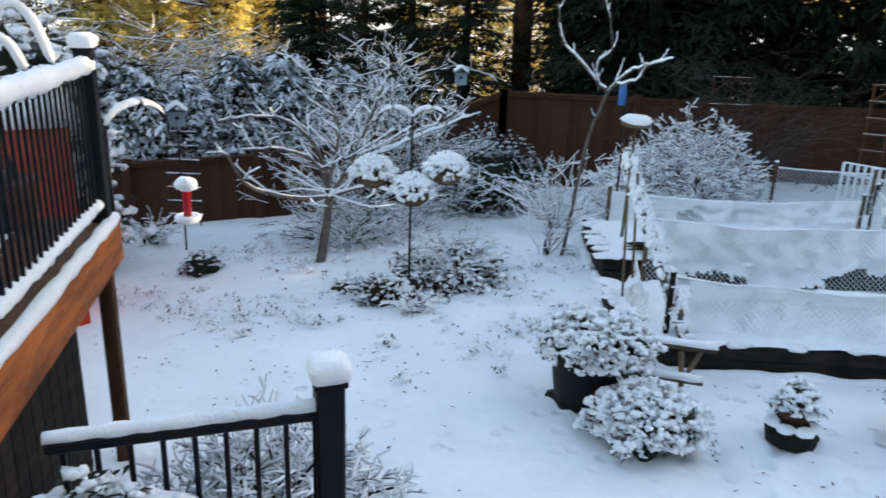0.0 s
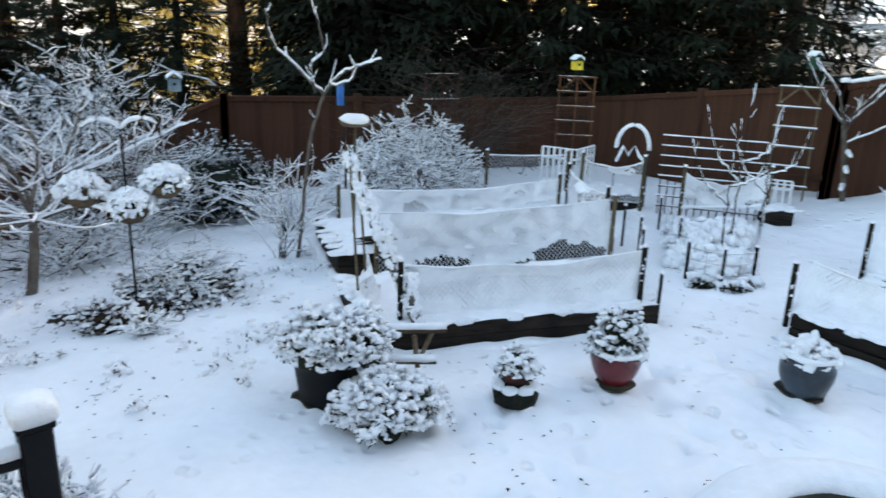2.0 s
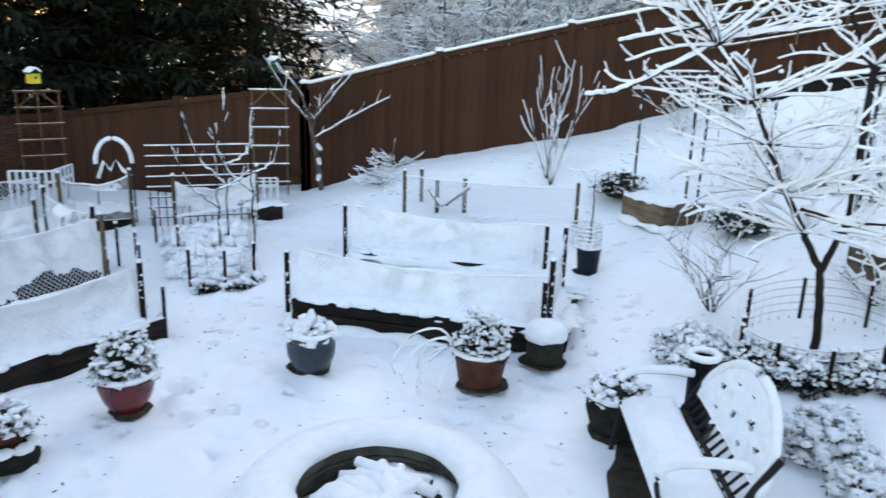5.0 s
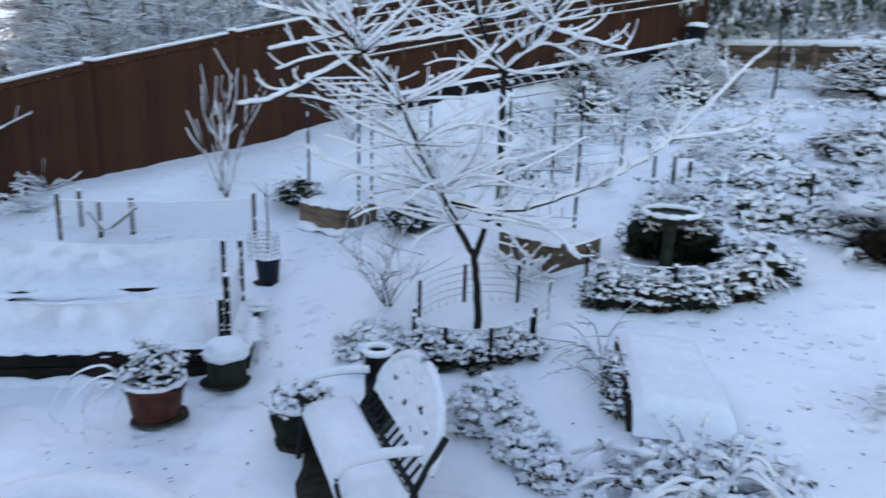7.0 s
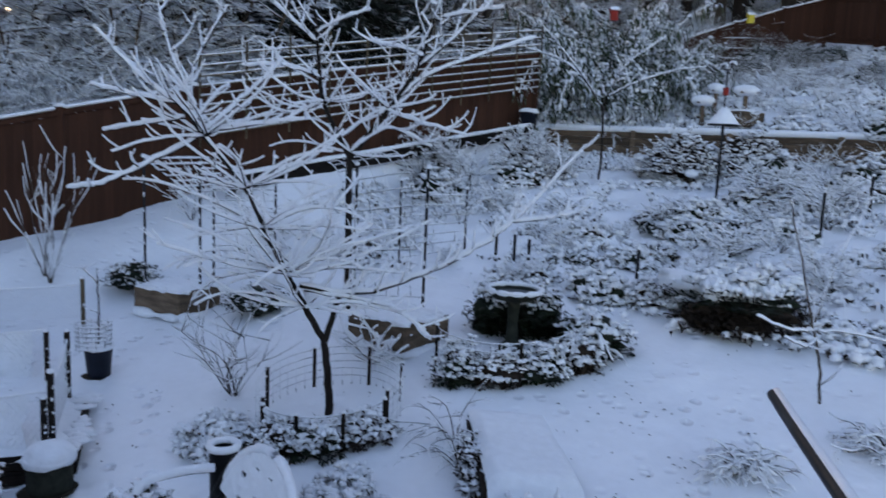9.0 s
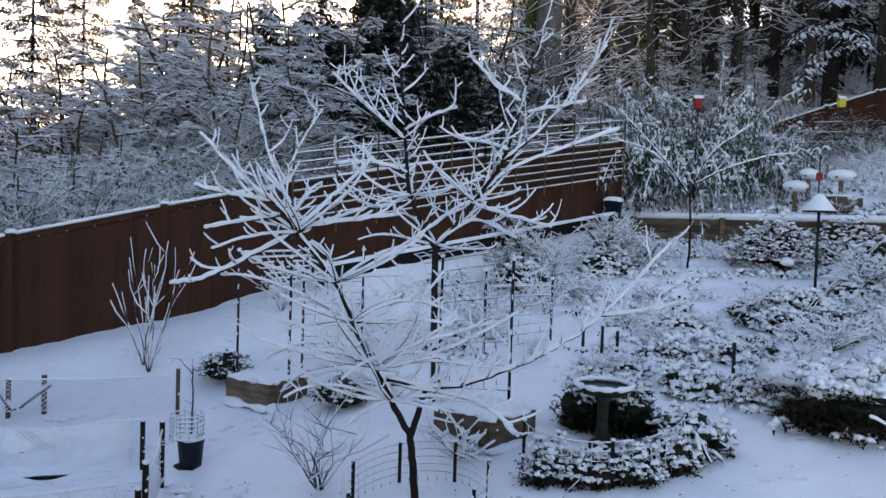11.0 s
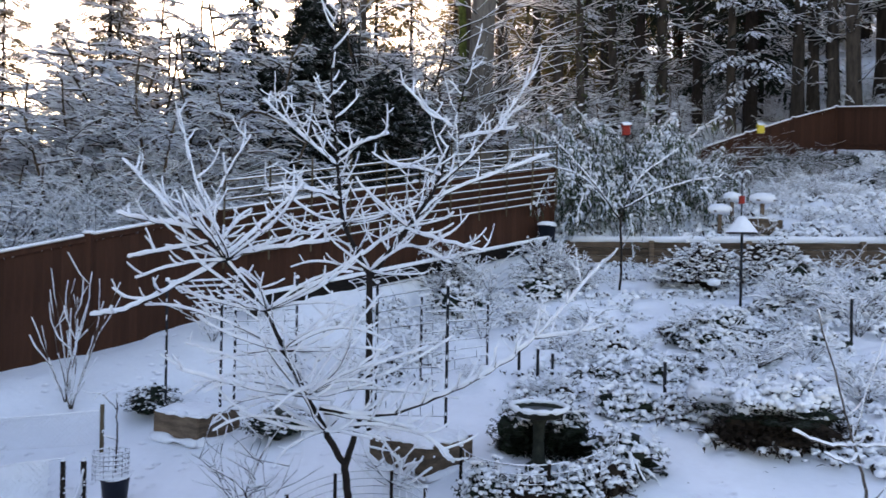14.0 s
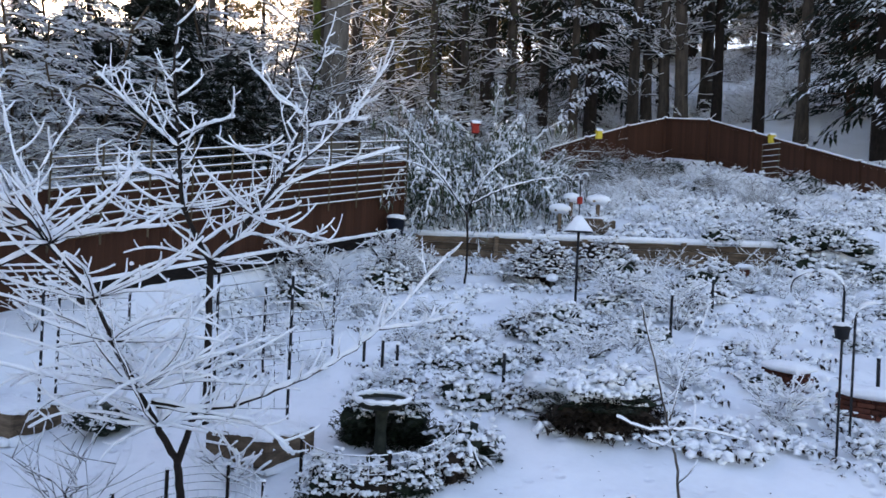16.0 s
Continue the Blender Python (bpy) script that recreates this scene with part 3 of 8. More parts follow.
def orchard_tree(name, base, limbs, label, seed, every=0.2, length=0.6, thick=0.02, whips=(), up=0.11, bark=BARK):
    """A pruned fruit tree: main limbs, arching side branches on both flanks and short shoots on those, all coated with snow."""
    rg = random.Random(seed)
    root = thing(name, base, 0, label, "tree")
    o = np.array(base)
    gw, gt, gs, gs2 = Geo(), Geo(), Geo(), Geo()

    def shoot(start, way, ln, r, depth, coat):
        k = 6 if depth else 4
        way, pts = unit(way), [start]
        for i in range(k):
            way = unit(way + np.array((rg.gauss(0, 0.09), rg.gauss(0, 0.09), rg.gauss(0, 0.07) + up * (0.6 + 0.2 * i))))
            pts.append(pts[-1] + way * ln / k)
        rad = [r * (1 - 0.6 * i / k) for i in range(k + 1)]
        gt.tube(pts, rad, 4, cap=False)
        snow_coat(gs2, pts, rad, coat, rg, 5)
        if depth:
            dress(pts, rad, every * 1.6, ln * 0.55, depth - 1, coat * 0.8, 0.2)

    def dress(pts, rad, gap, ln, depth, coat, start=0.12):
        total = sum(np.linalg.norm(pts[i + 1] - pts[i]) for i in range(len(pts) - 1))
        m = int(total / gap)
        for i in range(m):
            s = start + (1 - start) * (i + rg.random() * 0.9) / m
            k = min(len(pts) - 2, int(s * (len(pts) - 1)))
            f = s * (len(pts) - 1) - k
            t = unit(pts[k + 1] - pts[k])
            h = np.cross(t, (0, 0, 1))
            h = unit(h) if np.linalg.norm(h) > 0.2 else np.array((math.cos(i * 2.4), math.sin(i * 2.4), 0.0))
            b = rg.uniform(-0.15, 0.8)
            side = (h * math.cos(b) * (1 if i % 2 else -1) + unit(np.cross(h, t)) * math.sin(b))
            shoot(pts[k] * (1 - f) + pts[k + 1] * f, t * 0.5 + side * 0.85, ln * rg.uniform(0.45, 1.25) * (1 - 0.4 * s), min(0.011, rad[k] * 0.6), depth, coat)

    for i, (points, r0, r1) in enumerate(limbs):
        pts = [q - o for q in curve(points, 6)]
        m = len(pts) - 1
        pts = [q + np.array((noise.noise((j * 0.7, i, seed)), noise.noise((j * 0.7, i, seed + 4)), noise.noise((j * 0.7, i, seed + 8)))) * 0.022 * (0 < j < m) for j, q in enumerate(pts)]
        rad = [r0 + (r1 - r0) * j / m for j in range(m + 1)]
        gw.tube(pts, rad, 8)
        snow_coat(gs, pts, rad, thick if r0 < 0.03 else thick * 0.55, rg, 7)
        if r1 < 0.021:
            dress(pts, rad, every if r1 < 0.0095 else every * 2.2, length, 1, thick * 0.78)
    for c, n, lo, hi, dip in whips:
        for i in range(n):
            a = 2 * math.pi * (i + rg.random() * 0.7) / n
            k, ln = 9, rg.uniform(lo, hi)
            way, pts = unit(np.array((math.cos(a), math.sin(a), rg.uniform(0.0, 0.8)))), [np.array(c) - o]
            bend, sway = rg.uniform(-dip, 0.07), rg.uniform(-0.12, 0.12)
            for j in range(k):
                way = unit(way + np.array((rg.gauss(0, 0.08) - sway * math.sin(a), rg.gauss(0, 0.08) + sway * math.cos(a), bend * (0.3 + 0.25 * j) + rg.gauss(0, 0.06))))
                pts.append(pts[-1] + way * ln / k)
            rad = [0.012 - 0.0008 * j for j in range(k + 1)]
            gt.tube(pts, rad, 5, cap=False)
            snow_coat(gs2, pts, rad, thick * 0.8, rg, 6)
            dress(pts, rad, every * 1.6, 0.3, 0, thick * 0.6, 0.25)
    part("trunk", gw, bark, root)
    part("twig_tangle", gt, TWIG, root)
    part("branch_snow", gs, SNOW, root, "thick snow lying along the limbs")
    part("twig_snow", gs2, SNOW, root, "snow lying along the twigs")
    return root


low_limbs = [
    ([(7.4, 0.71, 0.21), (7.39, 0.75, 0.79), (7.39, 0.79, 1.13)], 0.042, 0.034),
    ([(7.39, 0.79, 1.13), (7.37, 0.98, 1.47), (7.3, 1.15, 1.81), (7.27, 1.37, 2.24)], 0.034, 0.024),
    ([(7.39, 0.79, 1.13), (7.45, 0.71, 1.4), (7.45, 0.65, 1.61)], 0.034, 0.022),
    ([(7.36, 1.04, 1.69), (7.27, 0.48, 1.65), (7.18, -0.06, 1.84), (7.14, -0.57, 2.11), (7.08, -0.96, 2.43), (7.05, -1.58, 3.15)], 0.024, 0.007),
    ([(7.08, -0.96, 2.43), (7.01, -1.26, 2.48), (6.95, -1.59, 2.57)], 0.013, 0.006),
    ([(7.3, 1.15, 1.81), (7.66, 1.08, 2.26), (7.87, 1.01, 2.77)], 0.016, 0.006),
    ([(7.35, 1.13, 1.85), (7.7, 0.7, 1.99), (8.08, 0.03, 2.2)], 0.016, 0.006),
    ([(7.29, 1.18, 1.89), (6.91, 1.5, 1.94), (6.53, 2.11, 2.18)], 0.016, 0.006),
    ([(7.37, 0.99, 1.64), (7.16, 0.15, 1.56), (7, -0.24, 1.3)], 0.014, 0.005),
]
high_limbs = [
    ([(7.27, 1.37, 2.24), (7.3, 1.55, 2.61), (7.21, 1.92, 3.09)], 0.024, 0.018),
    ([(7.21, 1.92, 3.09), (7.04, 2.09, 3.36), (6.91, 2.31, 3.53), (6.82, 2.72, 3.96)], 0.018, 0.007),
    ([(7.21, 1.92, 3.09), (6.91, 2.35, 2.81), (6.68, 2.63, 2.65), (6.55, 2.85, 2.61)], 0.018, 0.012),
    ([(7.14, 2.07, 3.24), (7.3, 2.47, 3.17), (7.4, 2.89, 3.09)], 0.014, 0.01),
    ([(7.21, 1.92, 3.09), (7.35, 2.06, 3.38), (7.4, 2.03, 3.78), (7.38, 1.75, 4.27)], 0.015, 0.006),
    ([(7.21, 1.92, 3.11), (7.55, 1.58, 3.51), (7.73, 1.31, 3.84)], 0.016, 0.008),
    ([(7.35, 2.02, 3.35), (7.52, 2.3, 3.84), (7.6, 2.51, 4.55)], 0.013, 0.006),
    ([(7.04, 2.09, 3.36), (7.18, 2.62, 3.44), (7.25, 2.94, 3.5)], 0.014, 0.01),
    ([(7.27, 1.83, 3.14), (7.01, 1.45, 3.2), (6.87, 0.91, 3.28)], 0.014, 0.007),
]
orchard_tree("fruit_tree", (7.39, 0.77, 0.33), low_limbs + high_limbs, "bare spreading fruit tree with every limb lined by thick snow", 5, 0.16, 0.5, 0.02, [((7.3, 1.15, 1.81), 26, 0.7, 1.7, 0.12), ((7.27, 1.37, 2.24), 12, 0.6, 1.4, 0.08), ((7.3, 1.55, 2.61), 10, 0.5, 1.2, 0.06), ((7.21, 1.9, 3.08), 9, 0.5, 1.1, 0.04), ((7.37, 0.98, 1.47), 14, 0.6, 1.3, 0.14)])
main_limbs = [
    ([(10.27, 0.83, 0.51), (10.27, 0.84, 1.73), (10.27, 0.86, 2.83)], 0.05, 0.042),
    ([(10.27, 0.85, 2.83), (10.24, 1.21, 3.55), (10.23, 1.3, 4.3), (10.32, 1.42, 5.46), (10.42, 1.37, 6.43)], 0.036, 0.008),
    ([(10.27, 0.85, 2.83), (10.31, 0.36, 3.5), (10.24, -0.02, 4.09), (10.26, -0.24, 4.9), (10.38, -0.48, 5.85)], 0.036, 0.008),
    ([(10.24, -0.02, 4.05), (10.1, -0.68, 4.67), (10.05, -1.25, 5.51)], 0.02, 0.008),
    ([(10.32, 0.24, 3.64), (10.57, -0.25, 4.04), (11.09, -1.61, 4.6)], 0.022, 0.01),
    ([(10.24, 1.24, 3.85), (10, 1.65, 3.96), (9.75, 2.15, 3.93)], 0.016, 0.009),
    ([(10.23, 1.3, 4.3), (10.49, 1.82, 4.72), (10.64, 2.4, 5.23)], 0.016, 0.008),
    ([(10.23, 1.31, 4.42), (9.96, 0.98, 4.56), (9.79, 0.62, 4.67)], 0.014, 0.008),
    ([(10.25, -0.08, 4.19), (9.92, 0.24, 4.26), (9.6, 0.48, 4.26)], 0.014, 0.008),
    ([(10.26, -0.22, 4.84), (10.53, 0.11, 5.12), (10.7, 0.48, 5.5)], 0.013, 0.007),
]
side_limbs = [
    ([(10.27, -0.31, 4.7), (10, -0.63, 4.73), (9.83, -1.01, 4.79)], 0.014, 0.008),
    ([(10.26, 0.99, 3.09), (10.8, 0.57, 3.45), (11.12, 0.26, 3.58)], 0.014, 0.007),
    ([(10.24, 1.21, 3.55), (10.5, 1.65, 3.39), (10.77, 2.02, 3.47)], 0.014, 0.007),
    ([(10.28, 0.69, 3.06), (10.72, 0.33, 3.25), (11.07, -0.23, 3.02)], 0.014, 0.007),
    ([(10.31, 0.39, 3.48), (9.85, -0.07, 3.33), (9.59, -0.63, 3.2)], 0.014, 0.007),
]
orchard_tree("fruit_tree", (10.27, 0.84, 0.6), main_limbs + side_limbs, "tall bare fruit tree forked in two, limbs lined with snow", 8, 0.18, 0.72, 0.023, [((10.24, 1.21, 3.55), 5, 0.6, 1.2, 0.03), ((10.31, 0.36, 3.5), 5, 0.6, 1.2, 0.03), ((10.27, 0.85, 2.9), 6, 0.7, 1.3, 0.08)], 0.13)

orchard_tree("apple_tree", (-1.93, 10.3, -0.52), [
    ([(-1.95, 10.4, -0.7), (-1.83, 10.45, 0.02), (-1.79, 10.46, 0.42)], 0.075, 0.05),
    ([(-1.79, 10.46, 0.42), (-2.18, 9.98, 0.53), (-2.66, 9.57, 0.77), (-2.87, 9.41, 1.18), (-3.06, 9.25, 1.23)], 0.035, 0.01),
    ([(-1.79, 10.46, 0.42), (-1.92, 10.23, 0.94), (-2.3, 9.96, 1.17), (-2.73, 9.66, 1.21)], 0.03, 0.01),
    ([(-1.79, 10.46, 0.42), (-1.89, 10.54, 0.95), (-2.25, 10.48, 1.41), (-2.69, 10.28, 1.53), (-3.12, 10.07, 1.49)], 0.03, 0.01),
    ([(-1.79, 10.46, 0.42), (-1.52, 10.69, 0.85), (-1.24, 10.92, 1.53), (-1.02, 11.04, 2.14)], 0.035, 0.008),
    ([(-1.79, 10.46, 0.42), (-1.25, 10.32, 0.63), (-0.71, 10.05, 0.56)], 0.025, 0.01),
    ([(-1.81, 10.45, 0.58), (-1.69, 10.77, 1.3), (-2.03, 11.03, 1.88), (-2.5, 11.14, 2.31)], 0.03, 0.008),
    ([(-1.52, 10.69, 0.85), (-0.76, 10.95, 1.15), (0.09, 10.95, 1.53)], 0.022, 0.008),
], "low spreading apple tree with snow on its bare branches", 14, 0.17, 0.55, 0.017, [((-1.79, 10.46, 0.45), 7, 0.6, 1.2, 0.05), ((-1.6, 10.7, 0.9), 6, 0.6, 1.1, 0.03)], 0.03, PALEBARK)

orchard_tree("young_pear_tree", (1.35, 9.91, -0.2), [
    ([(1.35, 9.91, -0.3), (1.42, 9.8, 0.48), (1.52, 9.68, 1.46), (1.65, 9.44, 2.08)], 0.026, 0.02),
    ([(1.65, 9.44, 2.08), (1.33, 9.51, 2.42), (1.09, 9.55, 2.66), (1.02, 9.56, 3.04)], 0.02, 0.007),
    ([(1.65, 9.44, 2.08), (1.83, 9.3, 2.33), (2.03, 9.14, 2.44), (2.23, 8.98, 2.53)], 0.02, 0.008),
    ([(1.56, 9.46, 2.1), (1.54, 9.57, 2.42), (1.68, 9.54, 2.62), (1.54, 9.57, 3.2)], 0.016, 0.006),
    ([(1.72, 9.33, 2.19), (1.93, 9.17, 2.28), (1.98, 9.06, 2.46)], 0.015, 0.008),
], "slender young pear tree with thick snow in its forks", 17, 0.26, 0.36, 0.014, (), 0.16, PALEBARK)


# ---- deck and railings by the house ----
def deck():
    root = thing("deck", (-2.44, 5.25, 0), 9.9, "raised deck with a sunlit-orange painted-in rim board edged by snow", "deck")
    part("rim_board", Geo().box((-0.02, -2.6, 1.455), (0.045, 5.2, 0.27), bev=0.006), ORANGE, root, "rim board with knots, low sunlight put into its orange", False)
    part("rim_board", Geo().box((-2.05, -0.02, 1.455), (4.0, 0.045, 0.27), bev=0.006), ORANGE, root, "", False)
    for i in range(26):
        part("deck_board", Geo().box((-0.1 - i * 0.148, -2.6, 1.606), (0.14, 5.2, 0.03), bev=0.004), DECKWOOD, root, "", False)
    pts = [(-0.03, -5.2 + 0.13 * i, 1.615) for i in range(41)]
    part("edge_snow", Geo().tube(pts, [0.042 + 0.014 * noise.noise((i * 0.6, 1, 2)) + rnd.uniform(-0.005, 0.005) for i in range(41)], 8), SNOW, root, "ridge of snow along the deck's edge")
    q, nx, ny = [], 26, 34
    for i in range(nx + 1):
        for j in range(ny + 1):
            x, y = -0.5 - 3.3 * i / nx, -0.15 - 4.9 * j / ny
            q.append((x + 0.05 * noise.noise((y * 2, 3, 1)) * (i == 0), y, 1.615 + 0.07 * smooth01(i / 3) + 0.03 * noise.noise((x * 2, y * 2, 5))))
    g = Geo().add(q, [(i * (ny + 1) + j, i * (ny + 1) + j + 1, (i + 1) * (ny + 1) + j + 1, (i + 1) * (ny + 1) + j) for i in range(nx) for j in range(ny)])
    part("deck_snow", g, SNOW, root, "snow lying on the deck")
    # Dark boards added so that the space below the deck stays in gloom
    for k in range(30):
        part("skirt_board", Geo().box((-0.3, -0.3 - k * 0.155, 0.52 + rnd.uniform(-0.02, 0.02)), (0.025, 0.145, 1.7), bev=0.004), TIMBER, root, "dark boards added to shade the space below the deck", False)
    for k in range(23):
        part("skirt_board", Geo().box((-0.42 - k * 0.155, -0.24, 0.52 + rnd.uniform(-0.02, 0.02)), (0.145, 0.025, 1.7), bev=0.004), TIMBER, root, "", False)
    for x, y in ((-0.1, -0.12), (-3.8, -0.12), (-3.8, -4.9)):
        part("support_post", Geo().box((x, y, 0.55), (0.095, 0.095, 1.55), bev=0.008), DECKWOOD, root, "", False)
    return root


deck()


def railing(base, rz, length, posts, height, spacing, label, cap=0.05, snow=0.03, low=0.1):
    """Black metal railing along local x from the base: posts, two rails, balusters, snow on top."""
    root = thing("railing", base, rz, label, "railing")
    for x in posts:
        p = part("post", Geo().box((x, 0, height / 2 + 0.03), (0.105, 0.105, height + 0.06), bev=0.008), BLACK, root, "", False)
        part("post_cap", Geo().box((x, 0, height + 0.07), (0.125, 0.125, 0.025), bev=0.006), BLACK, p, "", False)
        part("snow_cap", Geo().loaf((x, 0, height + 0.118), (0.08, 0.08, 0.05), 0.42, x), SNOW, p, "rounded loaf of snow")
    part("top_rail", Geo().box((length / 2, 0, height - 0.06), (length, 0.05, 0.045), bev=0.008), BLACK, root, "", False)
    part("bottom_rail", Geo().box((length / 2, 0, low), (length, 0.045, 0.04), bev=0.008), BLACK, root, "", False)
    m = max(6, int(length / 0.04))
    for z, r in ((height - 0.025, snow), (low + 0.025, snow * 0.6)):
        pts = [(length * i / m, 0, z) for i in range(m + 1)]
        part("rail_snow", Geo().tube(pts, [r * (1 + 0.25 * noise.noise((i * 0.6, z, length)) + rnd.uniform(-0.13, 0.13)) for i in range(m + 1)], 9), SNOW, root, "snow along the rail")
    n = int(length / spacing)
    bar = mesh_of("baluster", Geo().box((0, 0, (height + low) / 2 - 0.03), (0.019, 0.019, height - low - 0.06), bev=0.003), BLACK)
    for i in range(n):
        piece("baluster", bar, pose((i + 0.5) * length / n, 0, 0), root)
    return root


railing((-2.5, 5.12, 1.62), -80.1, 3.4, (0.0,), 1.02, 0.085, "black metal deck railing with thick snow on the top rail", 0.06, 0.06)
railing((-0.70, 2.83, 0.62), 197.5, 0.95, (0.0,), 1.06, 0.105, "black metal stair railing with a snow-capped newel post", 0.05, 0.027)
root = thing("stair_landing", (-1.35, 1.95, 0), 0, "low wooden stair landing beside the deck", "landing")
part("platform", Geo().box((0, 0, 0.57), (1.3, 1.3, 0.1)), DECKWOOD, root, "", False)
for x in (-0.5, 0.5):
    for y in (-0.5, 0.5):
        part("leg", Geo().box((x, y, 0.24), (0.09, 0.09, 0.56)), DECKWOOD, root, "", False)

root = thing("stair_handrail", (1.36, -1.02, 1.6), 0, "dark round stair handrail dusted with snow on a capped post", "handrail")
part("post", Geo().box((0, 0, 0.36), (0.09, 0.09, 0.74), bev=0.008), BLACK, root, "", False)
part("snow_cap", Geo().blob((0, -0.02, 0.82), (0.095, 0.095, 0.08), 2, sub=3, rough=0.15), SNOW, root, "rounded snow cap")
pts = [(0.06, -0.01, 0.78), (0.47, -0.12, 0.767), (0.89, -0.23, 0.753), (1.3, -0.34, 0.74)]
part("bar", Geo().tube(pts, 0.02, 10), BLACK, root)
part("bracket", Geo().tube([(0.0, 0, 0.6), (0.12, -0.03, 0.62), (0.2, -0.05, 0.75)], 0.012, 6), IRON, root)
part("bar_snow", Geo().tube([(x, y - 0.012, z + 0.014) for x, y, z in pts], [0.012, 0.016, 0.015, 0.014], 7), SNOW, root, "thin snow on the bar")

root = thing("house_deck", (0, -1.4, 0), 0, "wooden deck platform against the house", "deck")
for i in range(18):
    part("deck_board", Geo().box((-1.24 + i * 0.146, 0, 1.565), (0.14, 3.6, 0.03), bev=0.004), DECKWOOD, root, "", False)
for y in (-1.6, 0.0, 1.6):
    part("joist", Geo().box((0, y, 1.47), (2.5, 0.05, 0.15)), DECKWOOD, root, "", False)
for x in (-1.1, 1.1):
    for y in (-1.6, 1.6):
        part("leg", Geo().box((x, y, 0.7), (0.1, 0.1, 1.55)), DECKWOOD, root, "", False)
g = Geo()
for i in range(40):
    g.box((-9, -3.4, -0.4 + i * 0.18), (20, 0.03, 0.185), bev=0.004)
tagged(part("wall_house", g.box((-9, -3.55, 3.2), (20, 0.25, 7.4)), SIDING, None, "", False), "grey lap-sided house wall behind the deck", "wall", kind="structure")

root = thing("garden_shed", (-5.6, 8.35, ground(-5.6, 8.35)), 30, "red-painted board shed beyond the deck", "shed")
for i in range(14):
    part("board", Geo().box((-1.25 + i * 0.18, -0.8, 0.95), (0.176, 0.03, 3.1), bev=0.004), SHEDRED, root, "", False)
part("body", Geo().box((-0.08, 0.1, 0.9), (2.5, 1.7, 3.0)), SHEDRED, root, "", False)
part("roof_snow", Geo().box((-0.08, 0.05, 2.5), (2.8, 2.1, 0.2), None, 0, 0.07), SNOW, root, "slab of snow on the roof", False)
root = thing("deck_table", (-3.1, 4.2, 1.62), 9.9, "low deck table heaped with snow", "table")
part("tabletop", Geo().box((0, 0, 0.36), (0.6, 1.3, 0.04)), IRON, root, "", False)
for x in (-0.25, 0.25):
    for y in (-0.55, 0.55):
        part("leg", Geo().box((x, y, 0.17), (0.04, 0.04, 0.36)), IRON, root, "", False)
part("snow_heap", Geo().blob((0, 0, 0.42), (0.34, 0.7, 0.16), 5, sub=3), SNOW, root, "mound of snow on the table")


# ---- raised beds and nets ----
def timber_bed(name, centre, size, rz, h, label, wood=TIMBER, n=2, snow=True):
    """A board-sided raised bed full of snow."""
    z = ground(*centre)
    root = thing(name, (*centre, z), rz, label, "raised bed", "raised beds")
    w, d = size
    for k in range(n):
        zz = h * (k + 0.5) / n - 0.01
        hh = h / n - 0.006
        for s in (-1, 1):
            part("side_board", Geo().box((0, s * (d / 2 - 0.025), zz + rnd.uniform(-0.004, 0.004)), (w, 0.05, hh), bev=0.006), wood, root, "", False)
            part("end_board", Geo().box((s * (w / 2 - 0.025), 0, zz), (0.05, d - 0.1, hh), bev=0.006), wood, root, "", False)
    for sx in (-1, 1):
        for sy in (-1, 1):
            part("corner_post", Geo().box((sx * (w / 2 - 0.08), sy * (d / 2 - 0.08), h / 2 - 0.08), (0.07, 0.07, h + 0.1), bev=0.006), wood, root, "", False)
    g, q = Geo(), []
    nx, ny = max(6, int(w / 0.12)), max(5, int(d / 0.12))
    for i in range(nx + 1):
        for j in range(ny + 1):
            x, y = (i / nx - 0.5) * (w - 0.01), (j / ny - 0.5) * (d - 0.01)
            edge = min(0.5 - abs(i / nx - 0.5), 0.5 - abs(j / ny - 0.5))
            q.append((x, y, h - 0.015 + 0.05 * smooth01(edge * 9) + 0.03 * noise.noise((x * 2.2, y * 2.2, centre[0])) + 0.02 * noise.noise((x * 7, y * 7, centre[1]))))
    g.add(q, [(i * (ny + 1) + j, (i + 1) * (ny + 1) + j, (i + 1) * (ny + 1) + j + 1, i * (ny + 1) + j + 1) for i in range(nx) for j in range(ny)])
    part("bed_snow", g, SNOW, root, "uneven snow filling the bed")
    g = Geo()
    for i in range(int((w + d) * 14)):
        s = rnd.choice((0, 1, 2, 3))
        x = rnd.uniform(-w / 2, w / 2) if s < 2 else (s * 2 - 5) * (w / 2 - 0.02)
        y = (s * 2 - 1) * (d / 2 - 0.02) if s < 2 else rnd.uniform(-d / 2, d / 2)
        g.blob((x, y, h - 0.005), (rnd.uniform(0.05, 0.15), rnd.uniform(0.035, 0.065) if s < 2 else 0.08, rnd.uniform(0.012, 0.04)), i, sub=2, rough=0.6)
    part("rim_snow", g, SNOW, root, "lumps of snow on the boards")
    g = Geo()
    for s in (-1, 1):
        for along, across, ax in ((w, d, 0), (d, w, 1)):
            m = int(along / 0.1)
            run = [(-along / 2 + along * i / m, s * (across / 2 + 0.02), -0.03) for i in range(m + 1)]
            run = [q if ax == 0 else (q[1], q[0], q[2]) for q in run]
            g.tube(run, [max(0.015, (0.065 if wood is TIMBER else 0.04) + 0.1 * noise.noise((i * 0.22, s + ax * 3, centre[0])) + 0.02 * noise.noise((i * 0.9, s, centre[1]))) for i in range(m + 1)], 8)
    part("snow_drift", g, SNOW, root, "snow drifted against the boards")
    return root


